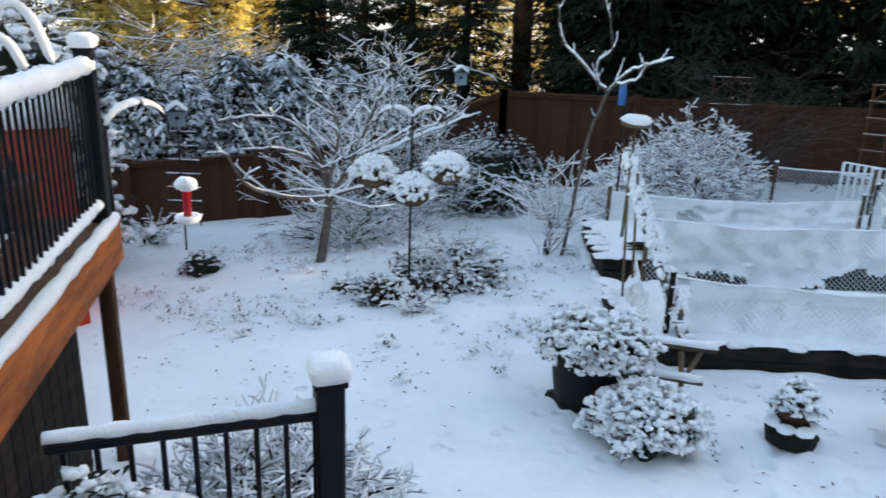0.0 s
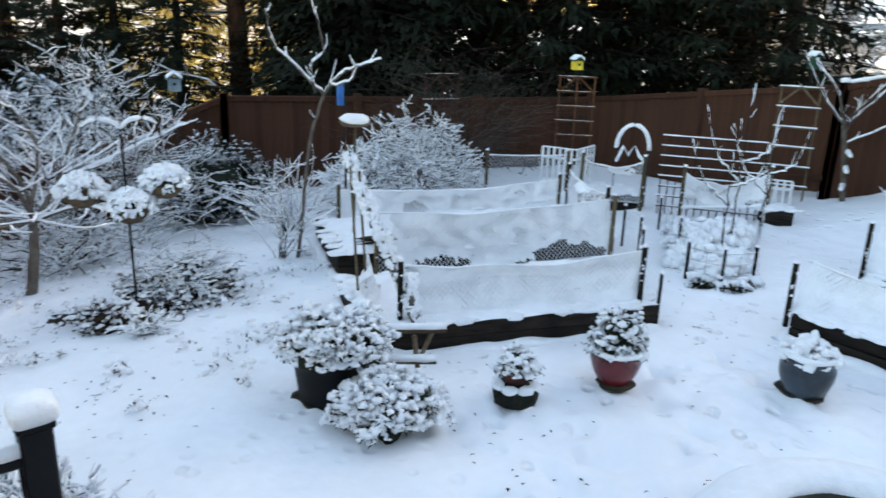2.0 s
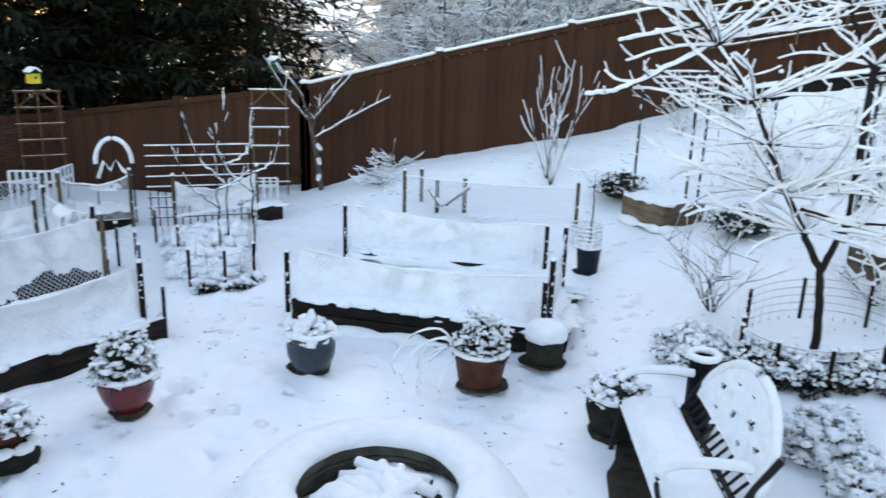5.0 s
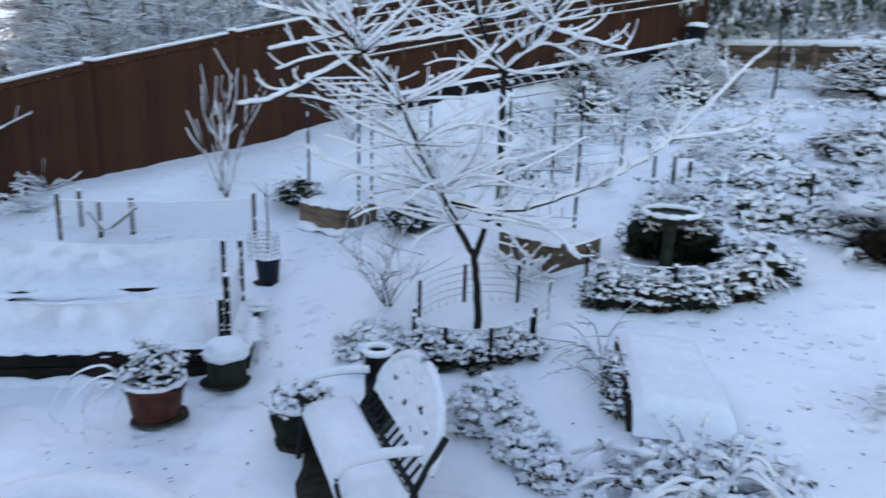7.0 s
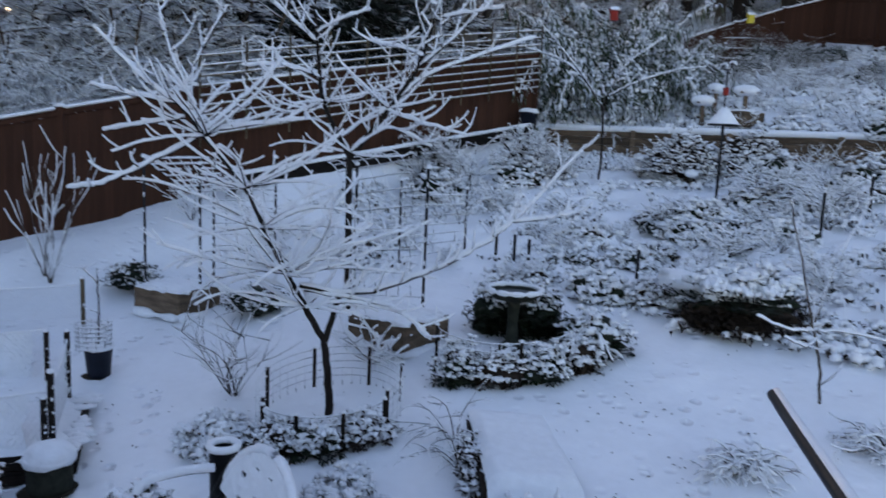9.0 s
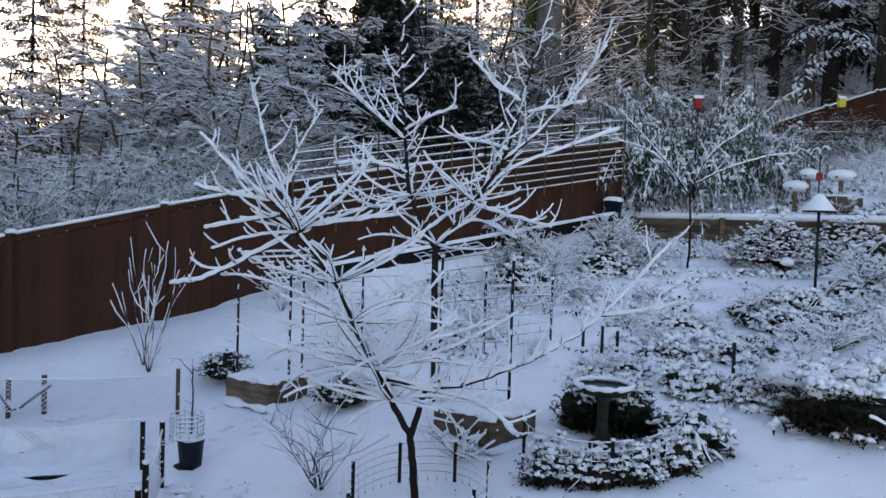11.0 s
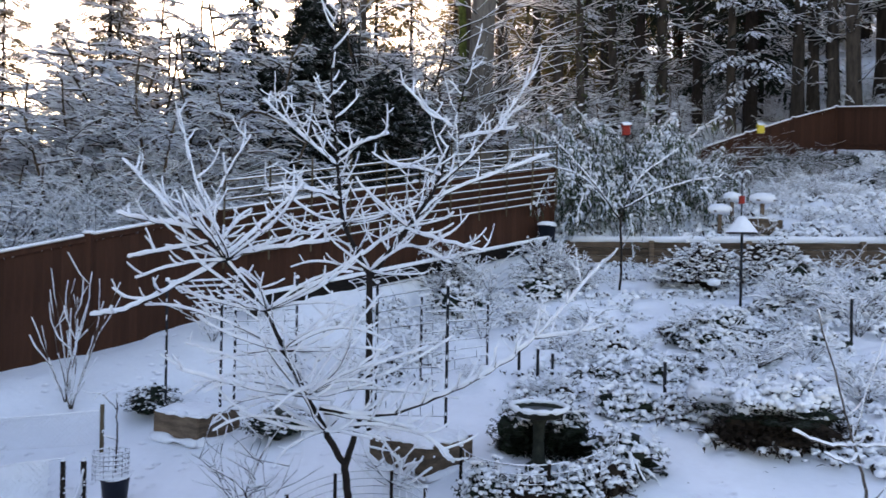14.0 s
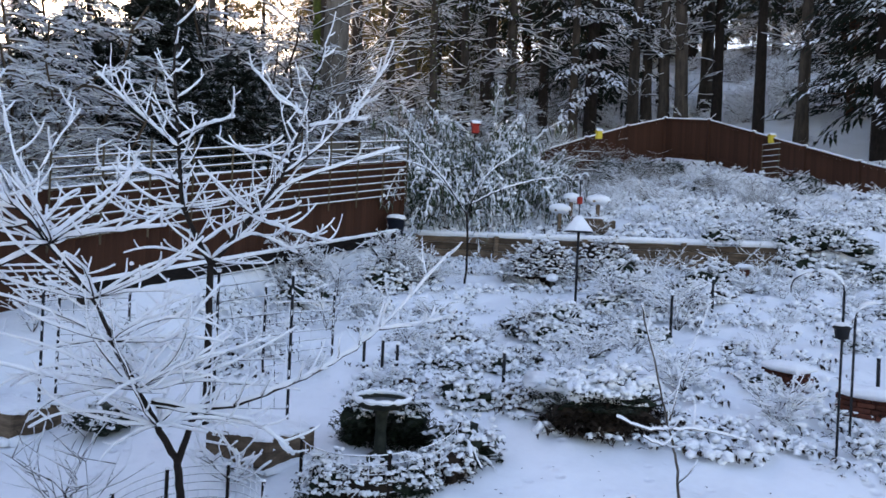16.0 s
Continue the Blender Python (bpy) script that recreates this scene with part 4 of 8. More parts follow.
def net(p, q, z0, z1, label, cover=0.6, sag=0.1, lean=(0, 0), posts=True, cell=0.05, seed=1.0, post_mat=STAKE, gaps=()):
    """A garden net hung between two stakes, its meshes partly filled with snow."""
    p, q = Vector(p), Vector(q)
    base = ground(p.x, p.y)
    root = thing("garden_net", (p.x, p.y, base), 0, label, "garden net", "garden nets")
    d = q - p
    n, m = max(4, int(d.length / cell)), max(3, int((z1 - z0) / cell))
    nrm = Vector((-d.y, d.x)).normalized()

    def at(i, j):
        s, t = i / n, j / m
        top = z1 - sag * math.sin(math.pi * s) * (0.8 + 0.5 * noise.noise((s * 4, seed, 0)))
        belly = 0.13 * math.sin(math.pi * t) * math.sin(math.pi * min(1, max(0, s)) ) * (1 + 0.6 * noise.noise((s * 4, t * 2, seed)))
        x = d.x * s + nrm.x * belly + lean[0] * t
        y = d.y * s + nrm.y * belly + lean[1] * t
        return np.array((x, y, z0 + (top - z0) * t + base * 0))

    gs, gn = Geo(), Geo()
    for j in range(m):
        for f in (0.0, 1.0):
            gn.tube([at(i, j + (f if i % 2 else 1 - f)) for i in range(n + 1)], 0.0052, 3, cap=False)
    gn.tube([at(i, 0) for i in range(n + 1)], 0.006, 3, cap=False)
    pts = [at(i, m) + np.array((0, 0, 0.008)) for i in range(n + 1)]
    gs.tube(pts, [0.012 + 0.008 * noise.noise((i * 0.4, seed, 3)) for i in range(n + 1)], 6)
    if cover > 0.5:
        gs.tube([at(i, 0.15) for i in range(n + 1)], [max(0.008, 0.03 + 0.045 * noise.noise((i * 0.3, seed, 7))) for i in range(n + 1)], 7)
    fine = 3
    nf, mf = n * fine, m * fine
    vv = [at(i / fine, j / fine) + np.array((nrm.x, nrm.y, 0)) * 0.014 * noise.noise((i * 0.1, j * 0.13, seed)) for i in range(nf + 1) for j in range(mf + 1)]
    ff = []
    for i in range(nf):
        for j in range(mf):
            t, a, b = j / mf, i / fine, j / fine
            v = 0.5 + 0.75 * noise.noise((a * 0.11, b * 0.22, seed)) + 0.25 * noise.noise((a * 0.9, b * 0.9, seed)) + 0.12 * noise.noise((a * 3, b * 3, seed))
            bare = max([1.0 - ((i / nf - gx) / gw) ** 2 - ((t - gy) / gh) ** 2 for gx, gy, gw, gh in gaps] + [-9.0])
            if v < cover * (0.75 + 0.5 * t) and bare + 0.9 * noise.noise((a * 0.4, b * 0.7, seed + 3)) + 0.45 * noise.noise((a * 1.6, b * 1.6, seed)) < 0.1:
                ff.append((i * (mf + 1) + j, (i + 1) * (mf + 1) + j, (i + 1) * (mf + 1) + j + 1, i * (mf + 1) + j + 1))
    part("mesh", gn, SNOW, root, "snow-coated netting")
    part("top_snow", gs, SNOW, root)
    if ff:
        o = np.array((nrm.x, nrm.y, 0)) * 0.008
        part("net_snow", Geo().add(vv, ff).add([a + o for a in vv], [f[::-1] for f in ff]), SNOW, root, "snow caught in the net")
    if posts:
        for s in (p, q):
            part("stake", Geo().box((s.x - p.x, s.y - p.y, (z0 + z1) / 2 - 0.02), (0.045, 0.045, z1 - z0 + 0.22), bev=0.006), post_mat, root, "", False)
            gb = Geo()
            for k in range(7 if post_mat is TIMBER else 2):
                gb.blob((s.x - p.x - 0.022 + rnd.uniform(-0.012, 0.03), s.y - p.y - 0.022, z0 + (z1 - z0) * rnd.random()), (rnd.uniform(0.008, 0.018), 0.012, rnd.uniform(0.008, 0.02)), k, sub=1, rough=0.6)
            part("clinging_snow", gb, SNOW, root)
            part("snow_cap", Geo().blob((s.x - p.x, s.y - p.y, z1 + 0.1), (0.032, 0.032, 0.025), 3, sub=2), SNOW, root)
    return root


timber_bed("raised_bed", (3.0, 7.15), (3.1, 1.5), -4, 0.27, "dark old timber raised bed filled with snow")
timber_bed("raised_bed", (3.55, 9.5), (3.75, 1.7), -2, 0.3, "dark timber raised bed behind the nets, filled with snow")
timber_bed("raised_bed", (6.72, 4.45), (2.95, 1.45), -71.5, 0.27, "dark timber raised bed heaped with snow")
timber_bed("raised_bed", (8.9, 5.35), (3.0, 1.4), -71.5, 0.04, "timber raised bed under snowy netting")
timber_bed("raised_bed", (6.85, 11.0), (0.7, 0.7), -10, 0.28, "small square timber bed with snow")
timber_bed("raised_bed", (8.75, 9.25), (0.42, 0.4), -25, 0.28, "small dark wooden planter box with snow")
for c, w, d, z in (((2.6, 9.0), 1.0, 0.34, 0.36), ((4.55, 9.0), 1.3, 0.36, 0.36)):
    root = thing("bare_soil", (*c, ground(*c) + z), rnd.uniform(-4, 4), "bare dark soil sheltered behind the garden net", "soil", "bare soil")
    part("soil", Geo().blob((0, 0, 0.0), (w / 2, d / 2, 0.04), c[0], sub=3, rough=1.5, freq=3.4), SOIL, root)
net((1.78, 6.62), (4.32, 6.42), 0.27, 0.80, "snow-filled garden net sagging along a raised bed", 0.95, 0.1, (0.05, 0.1), True, 0.06, 1.0, TIMBER, ((0.02, 0.5, 0.05, 0.8),))
net((1.62, 6.75), (1.75, 7.75), 0.27, 0.62, "snowy garden net on the end of a raised bed", 0.3, 0.1, (0, 0), False, 0.05, 4.0)
net((2.05, 8.46), (5.22, 8.4), 0.03, 0.84, "garden net with snow clinging to its meshes", 0.95, 0.1, (0, 0.12), True, 0.06, 2.0, STAKE, ((0.14, 0.08, 0.15, 0.1), (0.82, 0.14, 0.18, 0.18), (0.0, 0.6, 0.08, 0.8)))
net((5.3, 8.7), (5.55, 10.2), 0.3, 0.84, "garden net on the end of a raised bed", 0.35, 0.12, (0, 0), True, 0.06, 5.0, TIMBER)
net((2.0, 10.25), (5.4, 10.2), 0.3, 0.8, "snow-covered garden net behind the raised bed", 0.75, 0.1, (0, 0), True, 0.05, 6.0)
net((5.62, 5.72), (6.42, 3.05), 0.25, 0.72, "snow-plastered garden net along a raised bed", 1.1, 0.12, (0.4, 0.16), True, 0.06, 7.0, TIMBER, ((0.98, 0.5, 0.05, 0.7),))
net((7.8, 6.75), (8.55, 4.05), 0.04, 0.68, "snow-plastered garden net over a raised bed", 1.1, 0.12, (0.4, 0.16), True, 0.06, 8.0, TIMBER, ((0.65, 0.04, 0.3, 0.14), (0.98, 0.5, 0.05, 0.7)))
net((6.45, 3.0), (7.75, 3.45), 0.3, 0.85, "open garden net closing a bed's end", 0.35, 0.1, (0, 0), True, 0.06, 9.0, TIMBER)
net((9.4, 6.9), (10.3, 4.4), 0.4, 0.85, "thin snowy netting behind the raised bed", -1.0, 0.05, (0, 0), True, 0.06, 10.0)
net((5.15, 12.4), (6.6, 12.1), -0.12, 0.7, "dark garden net with a dusting of snow between stakes", -1.0, 0.02, (0, 0), True, 0.07, 11.0, STAKE)
net((5.95, 10.5), (6.75, 10.0), 0.3, 0.95, "snow-dusted net panel by the arch", 0.3, 0.16, (0, 0), True, 0.05, 12.0)
net((7.2, 9.6), (8.6, 9.3), 0.3, 0.85, "garden net hung with snow", 0.8, 0.28, (0, 0), True, 0.05, 13.0)


def wire_panel(a, b, h, label, rings=5, bow=0.0, step=0.1, post=True, mats=IRON, cat="wire fence"):
    """A low wire garden fence with thin uprights, straight or bowed."""
    a, b = Vector(a), Vector(b)
    z = ground(a.x, a.y)
    root = thing("wire_fence", (a.x, a.y, z), 0, label, cat, "wire fences")
    d = b - a
    nrm = Vector((-d.y, d.x)).normalized()
    n = max(4, int(d.length / step))

    def at(s, zz):
        x, y = d.x * s + nrm.x * bow * math.sin(math.pi * s), d.y * s + nrm.y * bow * math.sin(math.pi * s)
        return np.array((x, y, zz + ground(a.x + x, a.y + y) - z))

    gw, gs = Geo(), Geo()
    for k in range(rings):
        line = [at(i / n, h * (k + 1) / rings) for i in range(n + 1)]
        gw.tube(line, 0.003, 4, cap=False)
        snow_line(gs, line, [0.003] * (n + 1), 0.005, 4, 0.12)
    for i in range(n + 1):
        gw.tube([at(i / n, -0.05), at(i / n, h)], 0.003, 4)
    part("wire_mesh", gw, mats, root)
    part("wire_snow", gs, SNOW, root, "thin snow on the wires")
    if post:
        for s in (0.0, 0.5, 1.0):
            q = at(s, 0)
            part("post", Geo().box((q[0], q[1], q[2] + h / 2), (0.03, 0.03, h + 0.14), bev=0.004), IRON, root, "", False)
            part("snow_cap", Geo().blob((q[0], q[1], q[2] + h + 0.08), (0.026, 0.026, 0.022), s, sub=2), SNOW, root)
    return root


wire_panel((4.55, 6.4), (5.35, 7.9), 0.5, "white-painted wire garden fence beside the beds", 3, 0.12, 0.09, True, WHITE)
wire_panel((5.35, 7.9), (5.8, 9.0), 0.5, "white-painted wire garden fence with snow", 3, -0.1, 0.09, True, WHITE)
wire_panel((6.81, 9.56), (5.75, 7.5), 0.42, "dark wire edging beside the rose bed", 3, 0.1, 0.3)
wire_panel((5.75, 7.5), (6.42, 7.09), 0.42, "dark wire edging round the rose bed", 3, -0.2, 0.2)
wire_panel((6.42, 7.09), (8.6, 9.3), 0.42, "dark wire edging along the rose bed", 3, 0.03, 0.3)


def ring_cage(c, r, a0, a1, h, label, rings=5, every=0.1, posts=5):
    """A round wire cage standing in the snow, or an arc of one."""
    z = ground(*c)
    root = thing("plant_cage", (*c, z), 0, label, "plant cage", "plant cages")
    n = int(r * (a1 - a0) / every)
    gw, gs = Geo(), Geo()

    def at(i, zz):
        a = a0 + (a1 - a0) * i / n
        x, y = r * math.cos(a), r * math.sin(a)
        return np.array((x, y, zz + ground(c[0] + x, c[1] + y) - z))

    for k in range(rings):
        line = [at(i, h * (k + 1) / rings) for i in range(n + 1)]
        gw.tube(line, 0.003, 4, cap=False)
        snow_line(gs, line, [0.003] * (n + 1), 0.005, 4, 0.06)
    for i in range(n + 1):
        gw.tube([at(i, -0.05), at(i, h)], 0.003, 4)
        gs.tube([at(i, 0.02), at(i, h)], 0.0045, 4)
    part("wire_mesh", gw, IRON, root), part("wire_snow", gs, SNOW, root, "thin snow on the wires")
    for k in range(posts):
        q = at(n * k // max(1, posts - 1), 0)
        part("post", Geo().box((q[0], q[1], q[2] + h / 2), (0.035, 0.035, h + 0.04), bev=0.006), TIMBER, root, "", False)
        part("snow_cap", Geo().blob((q[0], q[1], q[2] + h + 0.03), (0.026, 0.026, 0.018), k, sub=2), SNOW, root)
    return root


ring_cage((7.4, 0.72), 0.72, -2.2, 2.2, 0.4, "round wire cage standing about the fruit tree", 5, 0.1, 6)
ring_cage((7.4, 0.72), 0.74, 2.25, 4.0, 0.34, "wire cage front packed with leafy plants under snow", 4, 0.1, 4)
ring_cage((8.6, -1.2), 0.9, 1.9, 4.4, 0.48, "wire cage curving round the bird bath planting", 5, 0.1, 3)


# ---- planting ----
def leafy_bush(name, rx, ry, h, n, label, seed=1, leaf=LEAF, lsize=0.07, snow=0.85, clump=0.05, base=0.12, cat="shrub", loc=None, group="snowy shrubs", core=True, lo=-9.0):
    """An evergreen shrub: leaf tufts over a dome, each under its own clump of snow."""
    root = thing(name, (*loc, ground(*loc)) if len(loc) == 2 else loc, 0, label, cat, group)
    rg = random.Random(seed)
    gl, gs, gw = Geo(), Geo(), Geo()
    clump, lsize = clump * 0.8, lsize * 0.8
    for i in range(int(n * 1.9)):
        a = rg.uniform(0, 2 * math.pi)
        e = math.asin(rg.uniform(-0.15, 1.0) if rg.random() < 0.8 else rg.uniform(-0.3, 0.5))
        k = rg.uniform(0.55, 1.08) * (1 + 0.4 * noise.noise((math.cos(a) * 1.6 + seed, math.sin(a) * 1.6, e * 2)))
        c = np.array((rx * k * math.cos(e) * math.cos(a), ry * k * math.cos(e) * math.sin(a), base + (h - base) * max(0.0, k * math.sin(e) * 0.95 + 0.05)))
        for q in range(6):
            b = a + rg.uniform(-1.7, 1.7)
            gl.leaf(c + np.array((rg.gauss(0, 0.015), rg.gauss(0, 0.015), 0)), (math.cos(b), math.sin(b), rg.uniform(-0.6, 0.7)), lsize * rg.uniform(0.6, 1.3), lsize * 0.42, 0, 0.25)
        if e > lo and rg.random() < snow * (0.6 + 0.4 * min(1.0, math.sin(max(0, e)) * 2 + 0.3)):
            for q in range(rg.choice((2, 2, 3, 4, 5))):
                s = clump * rg.uniform(0.25, 0.75)
                b = rg.uniform(0, 6.28)
                o = np.array((math.cos(b), math.sin(b), rg.uniform(-0.3, 0.5))) * clump * rg.uniform(0.2, 1.0)
                gs.blob(c + o + np.array((0, 0, s * 0.45)), (s * rg.uniform(0.75, 1.4), s * rg.uniform(0.75, 1.4), s * rg.uniform(0.6, 1.0)), i + seed, sub=1, rough=0.7)
        if i % 5 == 0:
            gw.tube([(c[0] * 0.1, c[1] * 0.1, 0), c * np.array((0.55, 0.55, 0.6)), c], [0.012, 0.008, 0.004], 3, cap=False)
    if core:
        # Solid blob added to give the gaps between leaves their shade
        part("core", Geo().blob((0, 0, base * 0.4 + h * 0.28), (rx * 0.66, ry * 0.66, h * 0.42), seed, sub=3, rough=0.9, freq=2.2), leaf, root, "dark blob added for the shade inside the shrub")
    part("leaves", gl, leaf, root)
    part("stem_tangle", gw, TWIG, root)
    part("snow_clumps", gs, SNOW, root, "clumps of snow on the leaves")
    return root


def twiggy_bush(name, r, h, n, label, seed=1, loc=(0, 0), thick=0.008, lift=0.1, spread=0.8, sub=4, cat="shrub", group="snowy shrubs", rad=0.008, k=5, wob=0.2, gap=0.1, wood=TWIG):
    """A bare shrub: stems from one base that fork into snow-lined twigs."""
    rnd.seed(seed)
    root = thing(name, (*loc, ground(*loc)) if len(loc) == 2 else loc, 0, label, cat, group)
    gw, gs = Geo(), Geo() if thick > 0 else None
    for i in range(n):
        a = rnd.uniform(0, 2 * math.pi)
        sp = spread * math.sqrt(rnd.random())
        pts, rr = twig(gw, gs, (0.06 * r * math.cos(a), 0.06 * r * math.sin(a), 0), (sp * math.cos(a), sp * math.sin(a), 1.0 - 0.45 * sp), h * rnd.uniform(0.6, 1.15), rad, lift, k, thick, wob, 3, gap)
        for q in range(sub):
            j = rnd.randint(1, k - 1)
            b = a + rnd.gauss(0, 1.1)
            p2, r2 = twig(gw, gs, pts[j], (math.cos(b), math.sin(b), rnd.uniform(0.0, 0.9)), h * rnd.uniform(0.2, 0.5), rad * 0.6, lift, 3, thick, 0.16, 3, gap)
            if sub > 3:
                c = b + rnd.gauss(0, 1.0)
                twig(gw, gs, p2[2], (math.cos(c), math.sin(c), rnd.uniform(0, 0.8)), h * rnd.uniform(0.12, 0.25), rad * 0.45, lift, 2, thick * 0.9, 0.16, 3, gap)
    part("stem_tangle", gw, wood, root)
    if gs:
        part("twig_snow", gs, SNOW, root, "snow along the twigs")
    return root


def fluffy_bush(name, rx, ry, h, n, label, seed, loc, thick=0.011, length=0.3, wob=0.4, low=0.0, stems=26, cat="shrub", group="snowy shrubs"):
    """A rounded bare shrub: crooked stems, and short crooked snow-lined twigs through the whole crown."""
    rnd.seed(seed)
    root = thing(name, (*loc, ground(*loc)) if len(loc) == 2 else loc, 0, label, cat, group)
    gw, gs = Geo(), Geo()

    def spot(lo):
        a, e, k = rnd.uniform(0, 2 * math.pi), math.asin(rnd.uniform(low, 1)), rnd.uniform(lo, 1.0) ** 0.6
        k *= 1 + 0.25 * noise.noise((math.cos(a) * 1.5 + seed, math.sin(a) * 1.5, e * 2))
        return np.array((rx * k * math.cos(e) * math.cos(a), ry * k * math.cos(e) * math.sin(a), 0.06 * h + h * k * max(0.0, math.sin(e))))

    for i in range(stems):
        q = spot(0.5)
        gw.tube(curve([(0.1 * q[0], 0.1 * q[1], -0.05), q * np.array((0.4, 0.4, 0.55)) + np.array((rnd.gauss(0, 0.05), rnd.gauss(0, 0.05), 0)), q]), 0.009, 4, cap=False)
    for i in range(n):
        q = spot(0.15)
        way = unit(q + np.array((0, 0, 0.15 * h))) + np.array((rnd.gauss(0, 0.7), rnd.gauss(0, 0.7), rnd.gauss(0.1, 0.5)))
        pts, rr = twig(gw, gs, q, way, length * rnd.uniform(0.5, 1.3), 0.007, 0.0, 3, thick, wob, 3, 0.08)
        for j in range(2):
            twig(gw, gs, pts[rnd.randint(1, 2)], way + np.array((rnd.gauss(0, 0.9), rnd.gauss(0, 0.9), rnd.gauss(0, 0.6))), length * rnd.uniform(0.25, 0.6), 0.005, 0.0, 2, thick * 0.85, wob, 3, 0.08)
    part("stem_tangle", gw, TWIG, root)
    part("twig_snow", gs, SNOW, root, "snow along the twigs")
    return root


def pot(name, loc, prof, material, label, cat="flower pot", soil=0.9):
    z = ground(*loc) if len(loc) == 2 else loc[2]
    root = thing(name, (loc[0], loc[1], z), rnd.uniform(0, 360), label, cat, "garden pots")
    r_top, h = prof[-1]
    inner = [(r_top - 0.03, h - 0.005), (r_top - 0.035, h - 0.06), (0.001, h - 0.06)]
    part("body", Geo().lathe([(0.001, 0.0)] + prof + inner, 36), material, root)
    m = 40
    ring = [np.array(((r_top - 0.012) * math.cos(2 * math.pi * i / m), (r_top - 0.012) * math.sin(2 * math.pi * i / m), h + 0.008)) for i in range(m + 1)]
    part("rim_snow", Geo().tube(ring, [0.024 + 0.01 * noise.noise((i % m * 0.5, h, r_top)) for i in range(m + 1)], 7, cap=False), SNOW, root, "ring of snow on the rim")
    part("snow_fill", Geo().blob((0, 0, h - 0.03), (r_top - 0.03, r_top - 0.03, 0.07), r_top, sub=3), SNOW, root, "snow in the pot")
    part("bare_patch", Geo().blob((0.03, -0.02, 0.0), (prof[0][0] * 1.34, prof[0][0] * 1.28, 0.026), h * 7, sub=3, rough=0.25, freq=1.6), SOIL, root, "dark soil-coloured patch round the foot")
    return root, z + h


TUB = [(0.26, 0.0), (0.28, 0.05), (0.31, 0.28), (0.322, 0.39), (0.337, 0.4), (0.337, 0.43)]
BOWL = [(0.15, 0.0), (0.17, 0.03), (0.23, 0.14), (0.265, 0.26), (0.27, 0.33), (0.285, 0.345), (0.285, 0.38)]
URN = [(0.17, 0.0), (0.2, 0.05), (0.245, 0.18), (0.25, 0.27), (0.23, 0.34), (0.255, 0.37), (0.26, 0.41)]
CONE = [(0.2, 0.0), (0.22, 0.05), (0.265, 0.3), (0.285, 0.31), (0.285, 0.37)]
def sized(prof, k):
    return [(r * k, h * k) for r, h in prof]


p, z = pot("plant_tub", (0.97, 5.9), TUB, PLASTIC, "large black plastic tub holding a snowy shrub")
leafy_bush("shrub", 0.5, 0.4, 0.36, 480, "wide evergreen shrub loaded with snow in a black tub", 3, loc=(0.97, 5.9, z - 0.06), clump=0.052, base=0.06, snow=2.4, lsize=0.042)
p, z = pot("flower_pot", (3.4, 5.4), sized(BOWL, 0.85), GLAZERED, "dark red glazed flower pot with snow on the rim")
leafy_bush("potted_shrub", 0.23, 0.23, 0.42, 130, "small evergreen in a red pot, clumped with snow", 4, loc=(3.4, 5.4, z - 0.05), clump=0.05, lsize=0.055, base=0.03, snow=1.3)
p, z = pot("flower_pot", (4.9, 4.72), sized(URN, 0.92), GLAZEBLUE, "blue-grey glazed urn-shaped flower pot with snow")
leafy_bush("potted_shrub", 0.2, 0.2, 0.18, 60, "low plant under a pillow of snow in a blue pot", 5, loc=(4.9, 4.72, z - 0.06), clump=0.08, lsize=0.05, base=0.0, snow=1.6)
p, z = pot("flower_pot", (5.52, 3.23), sized(CONE, 0.9), TERRACOTTA, "brown-red terracotta flower pot with snow on the rim")
leafy_bush("potted_shrub", 0.25, 0.25, 0.36, 140, "evergreen in a terracotta pot, dotted with snow", 6, loc=(5.52, 3.23, z - 0.05), clump=0.045, lsize=0.055, base=0.03, snow=1.2)
p, z = pot("bucket", (6.22, 2.92), [(0.17, 0), (0.18, 0.05), (0.18, 0.18), (0.185, 0.26), (0.195, 0.28)], MOSSPOT, "mossy dark stone planter under a dome of snow", "planter")
tagged(part("snow_mound", Geo().blob((6.22, 2.92, z + 0.02), (0.205, 0.205, 0.12), 5, sub=3, rough=0.2), SNOW), "smooth dome of snow on a planter", "snow mound")
p, z = pot("nursery_pot", (8.62, 3.5), [(0.125, 0), (0.13, 0.1), (0.15, 0.3), (0.155, 0.31), (0.155, 0.34)], BLUEPLASTIC, "dark blue plastic nursery pot with snow")
wire = thing("plant_cage", (8.62, 3.55, z - 0.02), 0, "round wire plant cage with snow on its rings", "plant cage")
gw, gs = Geo(), Geo()
for k in range(6):
    ring = [np.array((0.19 * math.cos(a), 0.19 * math.sin(a), 0.03 + k * 0.052)) for a in np.linspace(0, 2 * math.pi, 25)]
    gw.tube(ring, 0.003, 4, cap=False)
    snow_line(gs, ring, [0.003] * 25, 0.008, 4, 0.05)
for a in np.linspace(0, 2 * math.pi, 13)[:-1]:
    gw.tube([(0.19 * math.cos(a), 0.19 * math.sin(a), 0), (0.19 * math.cos(a), 0.19 * math.sin(a), 0.31)], 0.003, 4)
part("wire_mesh", gw, IRON, wire), part("wire_snow", gs, SNOW, wire)
